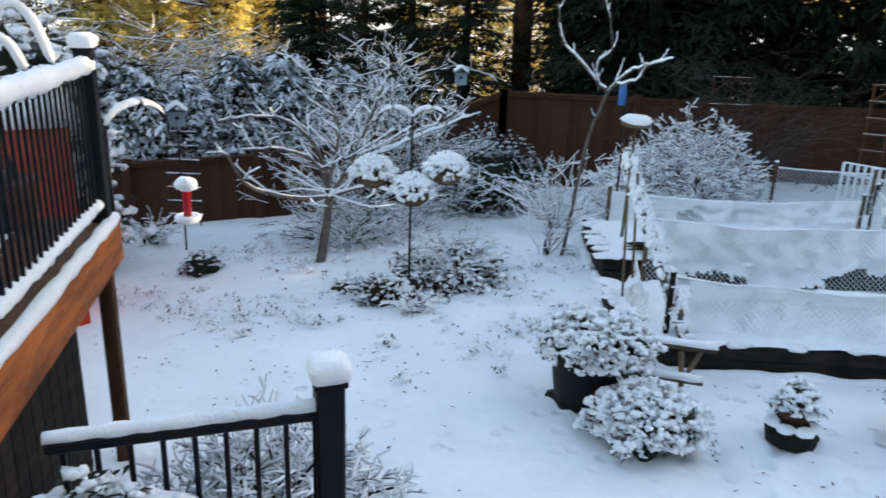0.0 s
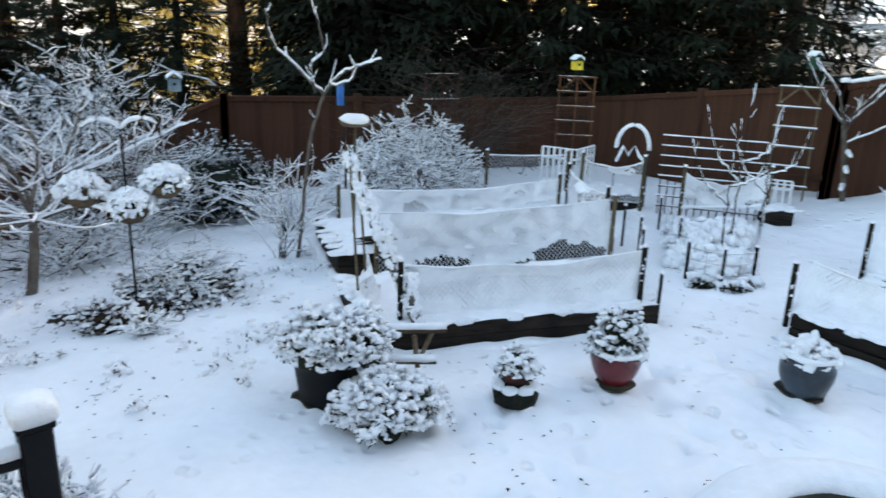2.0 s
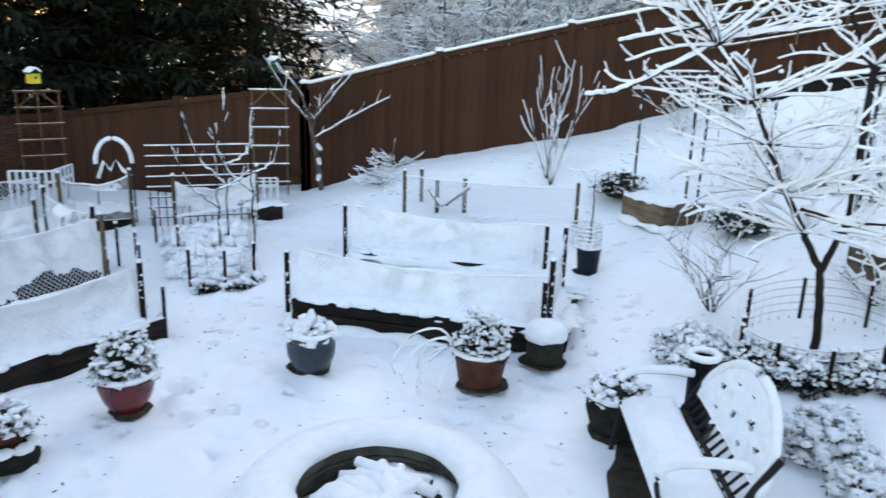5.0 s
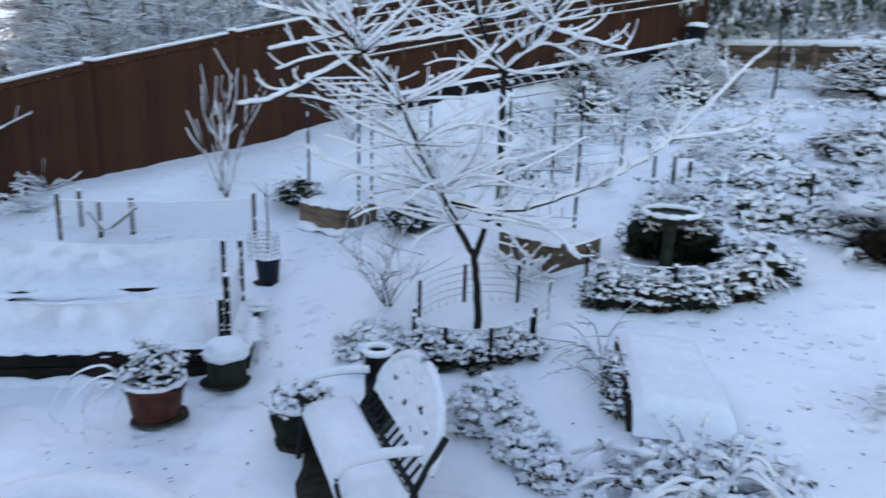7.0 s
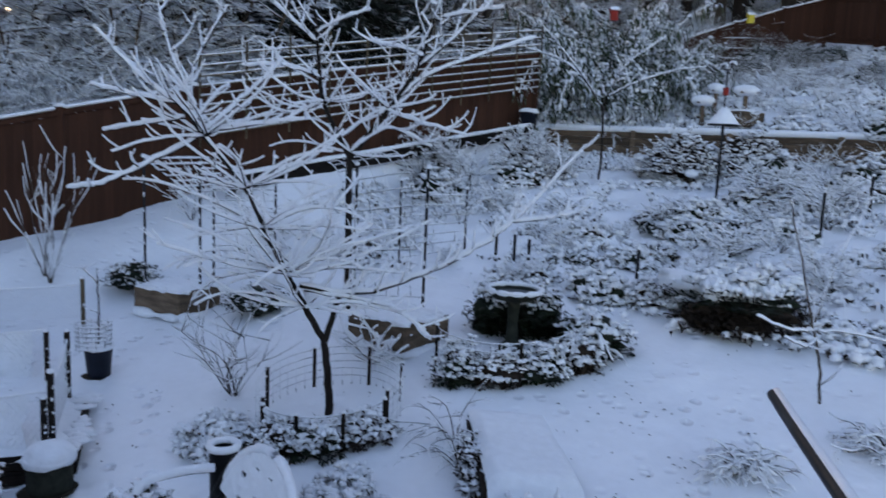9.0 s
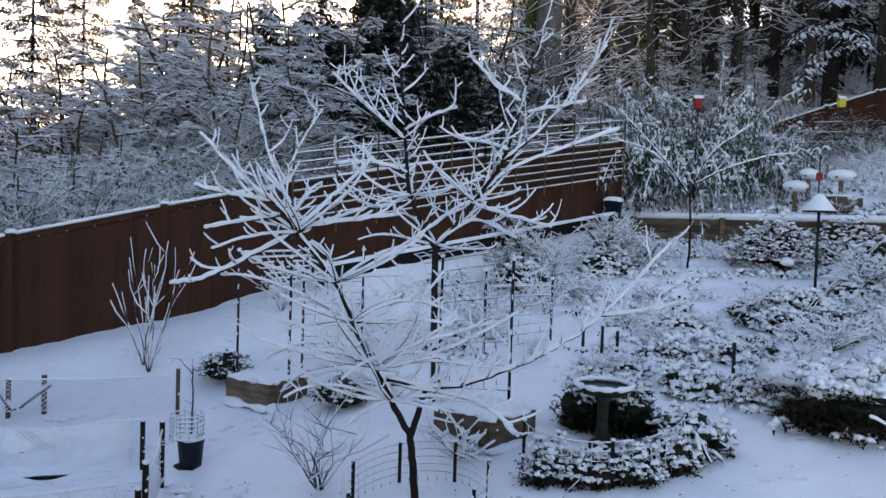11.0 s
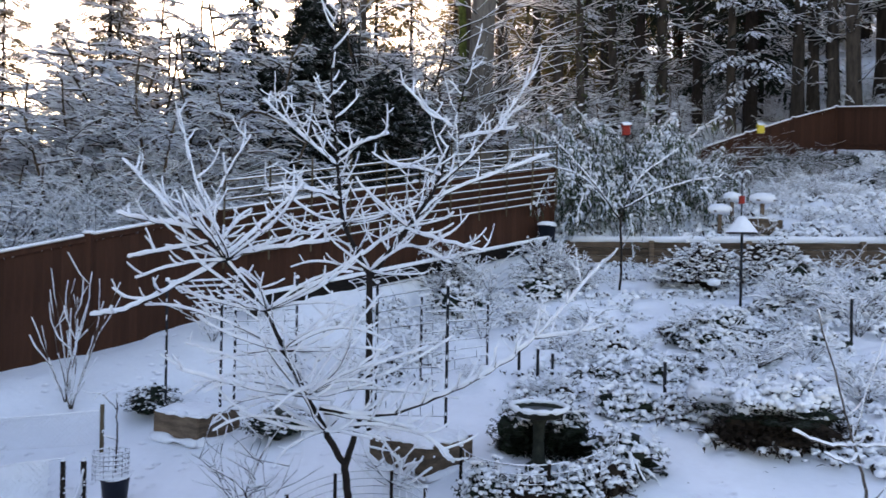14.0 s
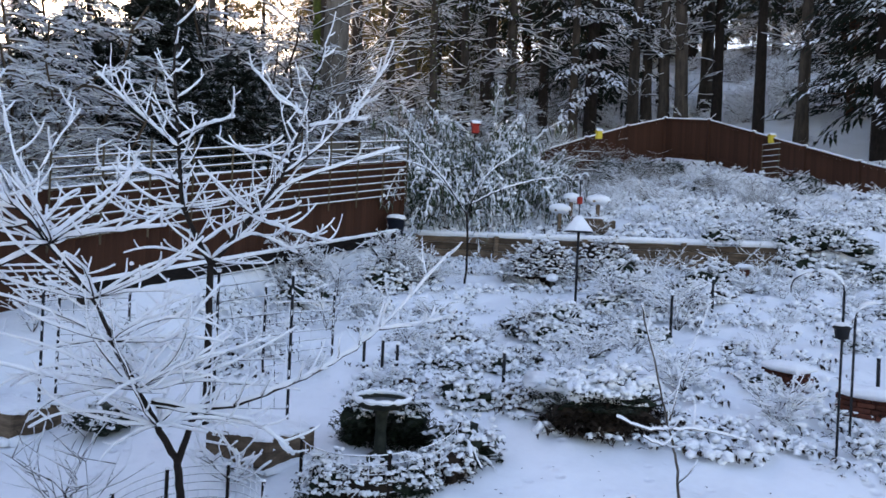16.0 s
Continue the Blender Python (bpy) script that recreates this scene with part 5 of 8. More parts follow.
orchard_tree("sapling", (8.62, 3.5, z - 0.05), [([(8.62, 3.5, z - 0.05), (8.6, 3.48, z + 0.5), (8.63, 3.5, z + 0.92)], 0.012, 0.006), ([(8.62, 3.5, z + 0.75), (8.47, 3.6, z + 0.95), (8.37, 3.65, z + 0.9)], 0.008, 0.004)], "thin potted sapling with snow in a wire cage", 33, 0.16, 0.25, 0.012, (), 0.0, TWIG)

root = thing("stacked_planter", (2.41, 5.36, ground(2.41, 5.36)), 20, "mossy stacked stone planter with a snowy plant", "planter")
part("base", Geo().lathe([(0.001, 0), (0.19, 0.0), (0.2, 0.06), (0.16, 0.1), (0.17, 0.15), (0.12, 0.18), (0.001, 0.2)], 9), MOSSPOT, root, "mossy pedestal")
part("bowl", Geo().lathe([(0.001, 0.18), (0.1, 0.18), (0.135, 0.25), (0.14, 0.29), (0.125, 0.3), (0.001, 0.29)], 20), TERRACOTTA, root, "terracotta bowl")
g = Geo()
for a in np.linspace(0, 6.28, 8)[:-1]:
    g.blob((0.14 * math.cos(a), 0.14 * math.sin(a), 0.15), (0.075, 0.075, 0.035), a, sub=2)
part("ledge_snow", g, SNOW, root, "snow on the ledges")
leafy_bush("potted_shrub", 0.16, 0.16, 0.2, 80, "small heather mounded with snow in a bowl", 8, loc=(2.41, 5.36, ground(2.41, 5.36) + 0.27), clump=0.05, snow=1.5, lsize=0.05, base=0.0)
leafy_bush("shrub", 0.46, 0.36, 0.38, 440, "low broad evergreen shrub clumped with snow", 9, loc=(1.3, 5.3), clump=0.052, snow=2.4, lsize=0.045)

root = thing("rustic_bench", (1.7, 5.95, ground(1.7, 5.95)), 0, "broken grey wooden ladder-back leaning by the tub, snow on it", "wooden frame")
for a, b, w in (((-0.75, 0.1, 0.52), (0.25, -0.12, 0.5), 0.07), ((-0.7, -0.05, 0.3), (0.12, -0.25, 0.28), 0.05), ((-0.3, 0.0, 0.28), (-0.2, 0.0, 0.5), 0.03), ((0.0, -0.15, 0.27), (0.14, -0.1, 0.5), 0.03), ((-0.55, 0.05, 0.0), (-0.6, 0.0, 0.5), 0.04), ((0.0, -0.2, 0.0), (-0.05, -0.15, 0.5), 0.04)):
    part("rail", Geo().beam(a, b, w, 0.035), PLANK, root, "", False)
    if w > 0.045:
        part("snow_strip", Geo().tube([Vector(a).lerp(Vector(b), i / 9) + Vector((0, 0, 0.03)) for i in range(10)], [0.035 + 0.008 * noise.noise((i * 0.7, w, 1)) for i in range(10)], 7), SNOW, root, "snow on the rail")


# ---- seats, fire ring, cold frame, planters ----
def garden_bench():
    root = thing("garden_bench", (4.64, 1.22, ground(4.64, 1.22)), 210, "iron garden bench buried in smooth snow, oval back", "bench")
    for i in range(9):
        part("seat_slat", Geo().box((0, -0.22 + i * 0.055, 0.40), (1.24, 0.04, 0.02), bev=0.004), IRON, root, "", False)
    q, nx, ny = [], 26, 12
    for i in range(nx + 1):
        for j in range(ny + 1):
            x, y = (i / nx - 0.5) * 1.36, -0.04 + (j / ny - 0.5) * 0.44
            e = min(0.5 - abs(i / nx - 0.5), (0.5 - abs(j / ny - 0.5)) * 0.5)
            q.append((x, y, 0.40 + 0.11 * smooth01(e * 12) + 0.015 * noise.noise((x * 3, y * 3, 1))))
    part("seat_snow", Geo().add(q, [(i * (ny + 1) + j, (i + 1) * (ny + 1) + j, (i + 1) * (ny + 1) + j + 1, i * (ny + 1) + j + 1) for i in range(nx) for j in range(ny)]), SNOW, root, "smooth slab of snow on the seat")

    def back(s, t):
        return np.array((s, 0.33 + 0.2 * t, 0.50 + 0.50 * t))

    rim = [back(0.64 * math.cos(a), math.sin(a) * (0.9 if math.sin(a) > 0 else 0.05)) for a in np.linspace(-0.1, math.pi + 0.1, 30)]
    part("backrest_rim", Geo().tube(rim, 0.018, 8), IRON, root)
    part("backrest_snow_rim", Geo().tube([p + np.array((0, -0.01, 0.02)) for p in rim], [0.034 + 0.007 * noise.noise((i * 0.5, 2, 2)) for i in range(30)], 8), SNOW, root, "snow along the back's arch")
    holes = (((0.22, 0.42), 0.07), ((-0.06, 0.3), 0.055), ((0.4, 0.3), 0.05), ((-0.36, 0.42), 0.05), ((0.04, 0.66), 0.04), ((-0.2, 0.62), 0.03), ((0.18, 0.14), 0.04), ((-0.3, 0.15), 0.045))
    for name, off, m, grow in (("backrest_panel", 0.0, IRON, 0.0), ("scroll_snow", 0.03, SNOW, -0.012)):
        g, q, nx, ny = Geo(), [], 52, 36
        for face in (0.0, 0.018):
            for i in range(nx + 1):
                for j in range(ny + 1):
                    s, t = (i / nx - 0.5) * 1.26, j / ny * 0.9
                    bump = 0.014 * noise.noise((s * 9, t * 9, 4)) if name == "scroll_snow" else 0.0
                    q.append(back(s, t) + np.array((0, -0.82, 0.57)) * (off - face + bump))
        k = (nx + 1) * (ny + 1)
        keep = set()
        for i in range(nx):
            for j in range(ny):
                s, t = ((i + 0.5) / nx - 0.5) * 1.26, (j + 0.5) / ny * 0.9
                if (s / 0.63) ** 2 + (t / 0.9) ** 2 < 1 and all(math.hypot(s - c[0], t - c[1]) > (r + grow) * (1 + 0.5 * noise.noise((s * 14, t * 14, 1))) for c, r in holes):
                    keep.add((i, j))
        for i, j in keep:
            f = (i * (ny + 1) + j, (i + 1) * (ny + 1) + j, (i + 1) * (ny + 1) + j + 1, i * (ny + 1) + j + 1)
            g.f += [f, tuple(x + k for x in f[::-1])]
            for (di, dj), e in (((-1, 0), (0, 3)), ((1, 0), (1, 2)), ((0, -1), (0, 1)), ((0, 1), (3, 2))):
                if (i + di, j + dj) not in keep:
                    g.f.append((f[e[0]], f[e[1]], f[e[1]] + k, f[e[0]] + k))
        g.v, g.m = [tuple(map(float, x)) for x in q], [0] * len(g.f)
        part(name, g, m, root, "snow plastered on the pierced back" if m is SNOW else "", m is SNOW)
    for s in (-1, 1):
        x = 0.64 * s
        arm = curve([(x, 0.26, 0.66), (x, 0.05, 0.68), (x, -0.18, 0.66), (x, -0.27, 0.58), (x, -0.25, 0.44)])
        part("armrest", Geo().tube(arm, 0.016, 8), IRON, root)
        part("arm_snow", Geo().tube([p + np.array((0, 0, 0.022)) for p in arm[:13]], [0.034 + 0.008 * noise.noise((i, s, 1)) for i in range(13)], 8), SNOW, root)
        for y in (-0.24, 0.22):
            part("leg", Geo().tube([(x, y, 0.42), (x * 1.02, y * 1.1, 0.2), (x * 1.05, y * 1.2, -0.05)], [0.02, 0.016, 0.022], 7), IRON, root)
        part("back_post", Geo().tube([(x, 0.2, 0.36), (x, 0.3, 0.55), (x, 0.42, 0.74)], [0.02, 0.024, 0.024], 7), IRON, root)
    for i in range(13):
        x = -0.6 + i * 0.1
        part("back_slat", Geo().tube([(x, 0.2, 0.38), (x, 0.27, 0.46), (x, 0.335, 0.53)], 0.011, 6), IRON, root)


garden_bench()
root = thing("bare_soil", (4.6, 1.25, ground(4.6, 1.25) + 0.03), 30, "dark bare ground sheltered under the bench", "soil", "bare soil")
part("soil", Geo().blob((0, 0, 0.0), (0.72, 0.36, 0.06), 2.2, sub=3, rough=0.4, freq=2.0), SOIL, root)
p, z = pot("flower_pot", (5.35, 1.88), [(0.17, 0), (0.2, 0.06), (0.24, 0.2), (0.23, 0.3), (0.245, 0.33)], MOSSPOT, "dark green glazed pot beside the bench")
leafy_bush("potted_shrub", 0.22, 0.22, 0.2, 60, "snowy plant in a green pot beside the bench", 15, loc=(5.35, 1.88, z - 0.05), clump=0.06, base=0.0)
for q, sunk in (((5.62, 1.32), 0.0), ((4.12, 0.36), 0.3)):
    root = thing("garden_can", (*q, ground(*q) - sunk), 0, "small black metal can with a ring of snow on its rim", "can", "garden pots")
    part("body", Geo().lathe([(0.001, 0), (0.1, 0.0), (0.105, 0.62), (0.11, 0.64), (0.095, 0.64), (0.09, 0.5), (0.001, 0.48)], 20), PLASTIC, root)
    ring = [np.array((0.105 * math.cos(a), 0.105 * math.sin(a), 0.66)) for a in np.linspace(0, 2 * math.pi, 22)]
    part("rim_snow", Geo().tube(ring, 0.03, 7, cap=False), SNOW, root, "thick ring of snow")
    part("pedestal", Geo().box((0, 0, 0.0), (0.24, 0.24, 0.1)), STONE, root, "", False)

root = thing("fire_ring", (3.4, 2.76, ground(3.4, 2.76)), 0, "round stone fire ring under a thick collar of snow", "fire pit")
for i in range(18):
    a = 2 * math.pi * i / 18
    for k in range(2):
        b = a + k * math.pi / 18
        part("stone", Geo().box((0.68 * math.cos(b), 0.68 * math.sin(b), 0.07 + k * 0.135), (0.26, 0.235, 0.13), Euler((0, 0, b)).to_matrix(), 0, 0.015), STONE, root, "", False)
m = 44
g, q = Geo(), []
for i in range(m):
    a = 2 * math.pi * i / m
    w = 0.05 * noise.noise((math.cos(a) * 2, math.sin(a) * 2, 1))
    for r, zz in ((1.06 + w, 0.0), (1.0 + w, 0.12), (0.92, 0.24), (0.82, 0.325), (0.69, 0.35), (0.58 + w * 0.6, 0.335), (0.52 + w * 0.8, 0.28), (0.53, 0.24)):
        q.append((r * math.cos(a), r * math.sin(a), zz + 0.012 * noise.noise((a * 3, r * 6, 2))))
g.add(q, [(i * 8 + j, ((i + 1) % m) * 8 + j, ((i + 1) % m) * 8 + j + 1, i * 8 + j + 1) for i in range(m) for j in range(7)])
part("snow_collar", g, SNOW, root, "rounded collar of snow")
part("ash_bed", Geo().lathe([(0.56, 0.05), (0.3, 0.07), (0.001, 0.08)], 28), SOIL, root, "dark ash")
for i in range(9):
    a, r = rnd.uniform(0, math.pi), rnd.uniform(-0.22, 0.22)
    c = Vector((-math.sin(a) * r, math.cos(a) * r, 0.15 + rnd.uniform(0, 0.05)))
    d = Vector((math.cos(a), math.sin(a), rnd.uniform(-0.12, 0.12))) * rnd.uniform(0.22, 0.36)
    part("log", Geo().tube([c - d, c, c + d], 0.04, 9), BARK, root, "", True)
    part("log_snow", Geo().tube([c - d * 0.95 + Vector((0, 0, 0.035)), c + Vector((0, 0, 0.045)), c + d * 0.95 + Vector((0, 0, 0.035))], [0.04, 0.055, 0.04], 8), SNOW, root, "snow on a log")
part("inner_snow", Geo().blob((-0.08, -0.065, 0.1), (0.53, 0.53, 0.13), 3, sub=3, rough=0.6, freq=2.6), SNOW, root, "snow over the ashes")

root = thing("cold_frame", (6.4, -1.02, ground(6.4, -1.02) - 0.1), 2, "long wooden cold frame under a sheet of snow", "cold frame")
for y, h in ((0.36, 0.13), (-0.36, 0.12)):
    part("side_board", Geo().box((0, y, h / 2), (1.55, 0.04, h + 0.1), bev=0.006), TIMBER, root, "", False)
for x in (-0.68, 0.75):
    part("end_board", Geo().box((x, 0, 0.1), (0.04, 0.7, 0.2), bev=0.006), TIMBER, root, "", False)
q, nx, ny = [], 24, 12
for i in range(nx + 1):
    for j in range(ny + 1):
        x, y = -0.95 + i / nx * 1.76, -0.42 + j / ny * 0.77
        e = min(0.5 - abs(i / nx - 0.5), 0.5 - abs(j / ny - 0.5))
        q.append((x, y, (0.2 + 0.07 * y + 0.08 * smooth01(e * 10)) * (0.25 + 0.75 * smooth01(i / 3)) + 0.02 * noise.noise((x * 3, y * 3, 7))))
part("snow_sheet", Geo().add(q, [(i * (ny + 1) + j, (i + 1) * (ny + 1) + j, (i + 1) * (ny + 1) + j + 1, i * (ny + 1) + j + 1) for i in range(nx) for j in range(ny)]), SNOW, root, "smooth snow on the lid")
twiggy_bush("dead_perennial", 0.3, 0.75, 9, "withered stalks bent under snow beside the cold frame", 21, (6.75, -0.52), 0.004, -1.1, 1.0, 4)
twiggy_bush("dead_perennial", 0.3, 0.6, 12, "withered stalks bent under snow beside the cold frame", 22, (6.2, -0.55), 0.004, -1.2, 1.0, 3)
leafy_bush("dead_perennial", 0.55, 0.12, 0.22, 90, "dark withered leaves along the cold frame's side", 23, loc=(6.3, -0.62), leaf=DRYLEAF, snow=0.9, clump=0.04, base=0.0, core=False)


def planter(c, w, d, rz, label):
    return timber_bed("wooden_planter", c, (w, d), rz, 0.33, label, PLANK, 1)


planter((10.85, 3.3), 0.85, 0.8, 60, "square grey-brown plank planter filled with snow")
planter((9.22, 0.1), 0.9, 0.85, 50, "square brown plank planter filled with snow")

# poles and wire trellis over the planters
POLES = [((11.05, 3.83), 2.68), ((10.83, 2.98), 2.62), ((10.9, 0.8), 2.71), ((9.75, -0.19), 2.76), ((12.3, 2.2), 2.7), ((12.2, 0.2), 2.45), ((12.9, -0.9), 2.3), ((12.0, 3.1), 2.2)]
for (x, y), top in POLES:
    zb = ground(x, y)
    root = thing("trellis_pole", (x, y, zb), 0, "dark green metal garden pole with a snow cap", "pole", "trellis poles")
    part("pole", Geo().tube([(0, 0, -0.1), (0.01, 0, (top - zb) / 2), (0, 0, top - zb)], 0.019, 8), IRON, root)
    part("snow_cap", Geo().blob((0, 0, top - zb + 0.025), (0.035, 0.035, 0.032), x, sub=2), SNOW, root)
    g = Geo()
    for k in range(7):
        zz = 0.3 + (top - zb - 0.35) * k / 7
        g.blob((-0.014, 0, zz + rnd.uniform(0, 0.1)), (0.008, 0.012, rnd.uniform(0.02, 0.05)), k, sub=1)
    part("clinging_snow", g, SNOW, root)


def wire_grid(label, fn, nu, nv, r=0.004, s=0.007):
    """A wire panel given by fn(u, v), both 0 to 1."""
    o = fn(0, 0)
    root = thing("wire_trellis", tuple(o), 0, label, "wire trellis", "wire trellises")
    gw, gs = Geo(), Geo()
    for i in range(nu + 1):
        line = [fn(i / nu, k / 12) - o for k in range(13)]
        gw.tube(line, r, 4, cap=False)
        snow_line(gs, line, [r] * 13, s, 4, 0.08)
    for j in range(nv + 1):
        line = [fn(k / 12, j / nv) - o for k in range(13)]
        gw.tube(line, r, 4, cap=False)
        snow_line(gs, line, [r] * 13, s, 4, 0.08)
    part("wire_mesh", gw, IRON, root), part("wire_snow", gs, SNOW, root, "snow on the wires")
    return root


def flat(a, b, c, d):
    a, b, c, d = (np.array(q, float) for q in (a, b, c, d))
    return lambda u, v: (a * (1 - u) + b * u) * (1 - v) + (d * (1 - u) + c * u) * v


wire_grid("overhead wire panel between poles, lined with snow", flat((11.05, 3.83, 2.66), (12.4, 3.1, 2.66), (12.4, 3.1, 2.15), (11.75, 3.42, 2.15)), 7, 6, 0.006, 0.014)
wire_grid("arched wire panel between poles, lined with snow", lambda u, v: np.array((10.9 - 1.15 * u, 0.8 - 0.99 * u, 0.85 + 0.25 * u)) + np.array((0.9 * (1 - math.cos(v * 1.4)), 0.6 * (1 - math.cos(v * 1.4)), 1.85 * math.sin(v * 1.55))), 6, 9)
wire_grid("upright wire trellis behind the planter", flat((12.0, 3.1, 0.95), (12.3, 2.2, 0.95), (12.3, 2.2, 2.2), (12.0, 3.1, 2.2)), 5, 7)
wire_grid("upright wire trellis in the snowy bed", flat((12.2, 0.2, 1.2), (12.9, -0.9, 1.3), (12.9, -0.9, 2.2), (12.2, 0.2, 2.2)), 6, 6)
# slatted screen along the upper run of the fence
for k in range(2):
    i = 3 + 2 * k
    a, b = side[i], side[i + 2]
    n2 = np.array((-0.09, -0.075))
    root = thing("slat_screen", (a[0], a[1], a[2] - 1.2), 0, "wooden slat screen against the fence, snow on every slat", "trellis", "slat screens")
    for j in range(9):
        zz = -0.9 + j * 0.19
        pa = Vector((n2[0], n2[1], zz + 1.2)); pb = Vector((b[0] - a[0] + n2[0], b[1] - a[1] + n2[1], b[2] - a[2] + zz + 1.2))
        part("slat", Geo().beam(pa, pb, 0.02, 0.03), STAKE, root, "", False)
        part("slat_snow", Geo().tube([pa.lerp(pb, t / 10) + Vector((0, 0, 0.022)) for t in range(11)], 0.016, 5), SNOW, root)
    for j in range(6):
        s = j / 5
        pa = Vector(((b[0] - a[0]) * s + n2[0] * 1.3, (b[1] - a[1]) * s + n2[1] * 1.3, (b[2] - a[2]) * s + 0.1))
        part("upright", Geo().beam(pa, pa + Vector((0, 0, 2.0)), 0.035, 0.035), STAKE, root, "", False)

# terrace edge below the fence and the retaining wall on the hill
def plank_wall(a, b, h, n, label, material, snow=0.05):
    a, b = Vector(a), Vector(b)
    root = thing("retaining_wall", a, 0, label, "retaining wall")
    d = b - a
    m = max(1, int(d.length / 2.4))
    for k in range(n):
        for i in range(m):
            p, q = d * (i / m), d * ((i + 0.996) / m)
            off = Vector((0, 0, h * (k + 0.5) / n - 0.05))
            part("plank", Geo().beam(p + off, q + off, 0.08, h / n - 0.008), material, root, "", False)
    for i in range(m + 1):
        p = d * (i / m) + Vector((0, 0, h / 2 - 0.1))
        part("post", Geo().box(p + Vector((-0.05, 0.03, 0)), (0.12, 0.12, h + 0.1)), material, root, "", False)
    k = int(d.length / 0.2)
    part("snow_strip", Geo().tube([d * (i / k) + Vector((0, 0, h - 0.02)) for i in range(k + 1)], [snow + 0.02 * noise.noise((i * 0.5, h, 3)) for i in range(k + 1)], 7), SNOW, root, "snow along the top")


plank_wall((22.0, -3.75, 2.95), (16.0, -11.75, 3.0), 0.62, 3, "long grey-brown plank retaining wall capped with snow", PLANK, 0.09)
plank_wall((14.75, 3.45, 2.0), (20.35, -2.95, 3.3), 0.28, 1, "low dark timber edging below the fence", TIMBER, 0.05)

root = thing("bird_bath", (8.75, -1.24, ground(8.75, -1.24)), 0, "grey stone bird bath rimmed with snow", "bird bath")
part("pedestal", Geo().lathe([(0.001, -0.05), (0.15, -0.05), (0.15, 0.03), (0.08, 0.08), (0.06, 0.3), (0.068, 0.5), (0.11, 0.58), (0.001, 0.58)], 24), MOSSPOT, root)
part("bowl", Geo().lathe([(0.1, 0.56), (0.25, 0.6), (0.32, 0.66), (0.33, 0.69), (0.3, 0.69), (0.2, 0.63), (0.001, 0.62)], 32), MOSSPOT, root)
part("water", Geo().lathe([(0.24, 0.655), (0.001, 0.657)], 24), GLAZEBLUE, root, "dark icy water")
ring = [np.array((0.315 * math.cos(a), 0.315 * math.sin(a), 0.7)) for a in np.linspace(0, 2 * math.pi, 34)]
part("rim_snow", Geo().tube(ring, [0.03 + 0.024 * noise.noise((i * 0.7, 3, 3)) for i in range(34)], 8, cap=False), SNOW, root, "snow on the rim")


# ---- poles, feeders, bird houses ----
def hook_arc(x, s, z, r=0.19):
    return [np.array((x + s * r * (1 - math.cos(a)), 0, z + 0.75 * r * math.sin(a))) for a in np.linspace(0, math.pi * 1.08, 14)]


def shepherd(name, loc, h, sides, label, rz=0, r=0.22):
    root = thing(name, loc, rz, label, "shepherd hook")
    part("pole", Geo().tube([(0, 0, -0.1), (0, 0, h)], 0.014, 8), IRON, root)
    for s in sides:
        arc = hook_arc(0, s, h, r)
        part("hook", Geo().tube(arc, 0.008, 6), IRON, root)
        part("hook_snow", Geo().tube([q + np.array((0, 0, 0.018)) for q in arc[1:11]], [0.012, 0.02, 0.024, 0.027, 0.027, 0.026, 0.026, 0.022, 0.018, 0.01], 7), SNOW, root, "thick snow on the hook's arc")
    return root


def hanging_basket(c, label, seed):
    root = thing("hanging_basket", c, 0, label, "hanging basket", "hanging baskets")
    part("basket", Geo().lathe([(0.001, -0.16), (0.09, -0.15), (0.16, -0.09), (0.19, 0.0), (0.175, 0.0), (0.001, -0.02)], 22), BASKET, root, "brown coir basket")
    gs, gl, gw = Geo(), Geo(), Geo()
    for i in range(240):
        a, q = rnd.uniform(0, 6.28), 0.25 * math.sqrt(rnd.random())
        c2 = (q * math.cos(a), q * math.sin(a), 0.01 + 0.15 * (1 - (q / 0.25) ** 2) + rnd.uniform(-0.06 * (q > 0.19), 0.04))
        gs.blob(c2, (rnd.uniform(0.022, 0.045), rnd.uniform(0.022, 0.045), 0.03), i, sub=1, rough=0.7)
        if i % 4 == 0:
            gl.leaf(c2, (math.cos(a), math.sin(a), -0.3), 0.07, 0.025)
    for a in (0.3, 2.4, 4.5):
        gw.tube([(0.18 * math.cos(a), 0.18 * math.sin(a), 0), (0, 0, 0.42)], 0.003, 4)
    part("plant", gl, LEAF, root), part("snow_heap", gs, SNOW, root, "heap of snow on the plant"), part("chain", gw, IRON, root)


zb = ground(-0.61, 8.6)
shepherd("basket_pole", (-0.61, 8.6, zb), 2.02, (-1, 1), "black shepherd pole with two snow-laden hooks and baskets", 8, 0.19)
for c in ((-1.03, 8.55, 1.22), (-0.58, 8.42, 1.06), (-0.22, 8.62, 1.26)):
    hanging_basket(c, "coir hanging basket heaped with snow", 1)

root = shepherd("feeder_hook", (-2.5, 5.3, 1.55), 0.6, (1,), "black bracket hook on the deck with an arc of snow", 55, 0.24)
root = thing("hummingbird_feeder", (-2.22, 5.95, 1.42), 0, "red glass hummingbird feeder with a snow cap", "bird feeder")
part("bottle", Geo().lathe([(0.001, 0.0), (0.032, 0.0), (0.032, 0.2), (0.02, 0.23), (0.001, 0.23)], 16), REDGLASS, root)
part("base", Geo().lathe([(0.001, -0.04), (0.08, -0.04), (0.1, -0.01), (0.06, 0.01), (0.001, 0.01)], 20), WHITE, root)
part("snow_cap", Geo().blob((0, 0, 0.26), (0.085, 0.085, 0.055), 1, sub=2), SNOW, root)
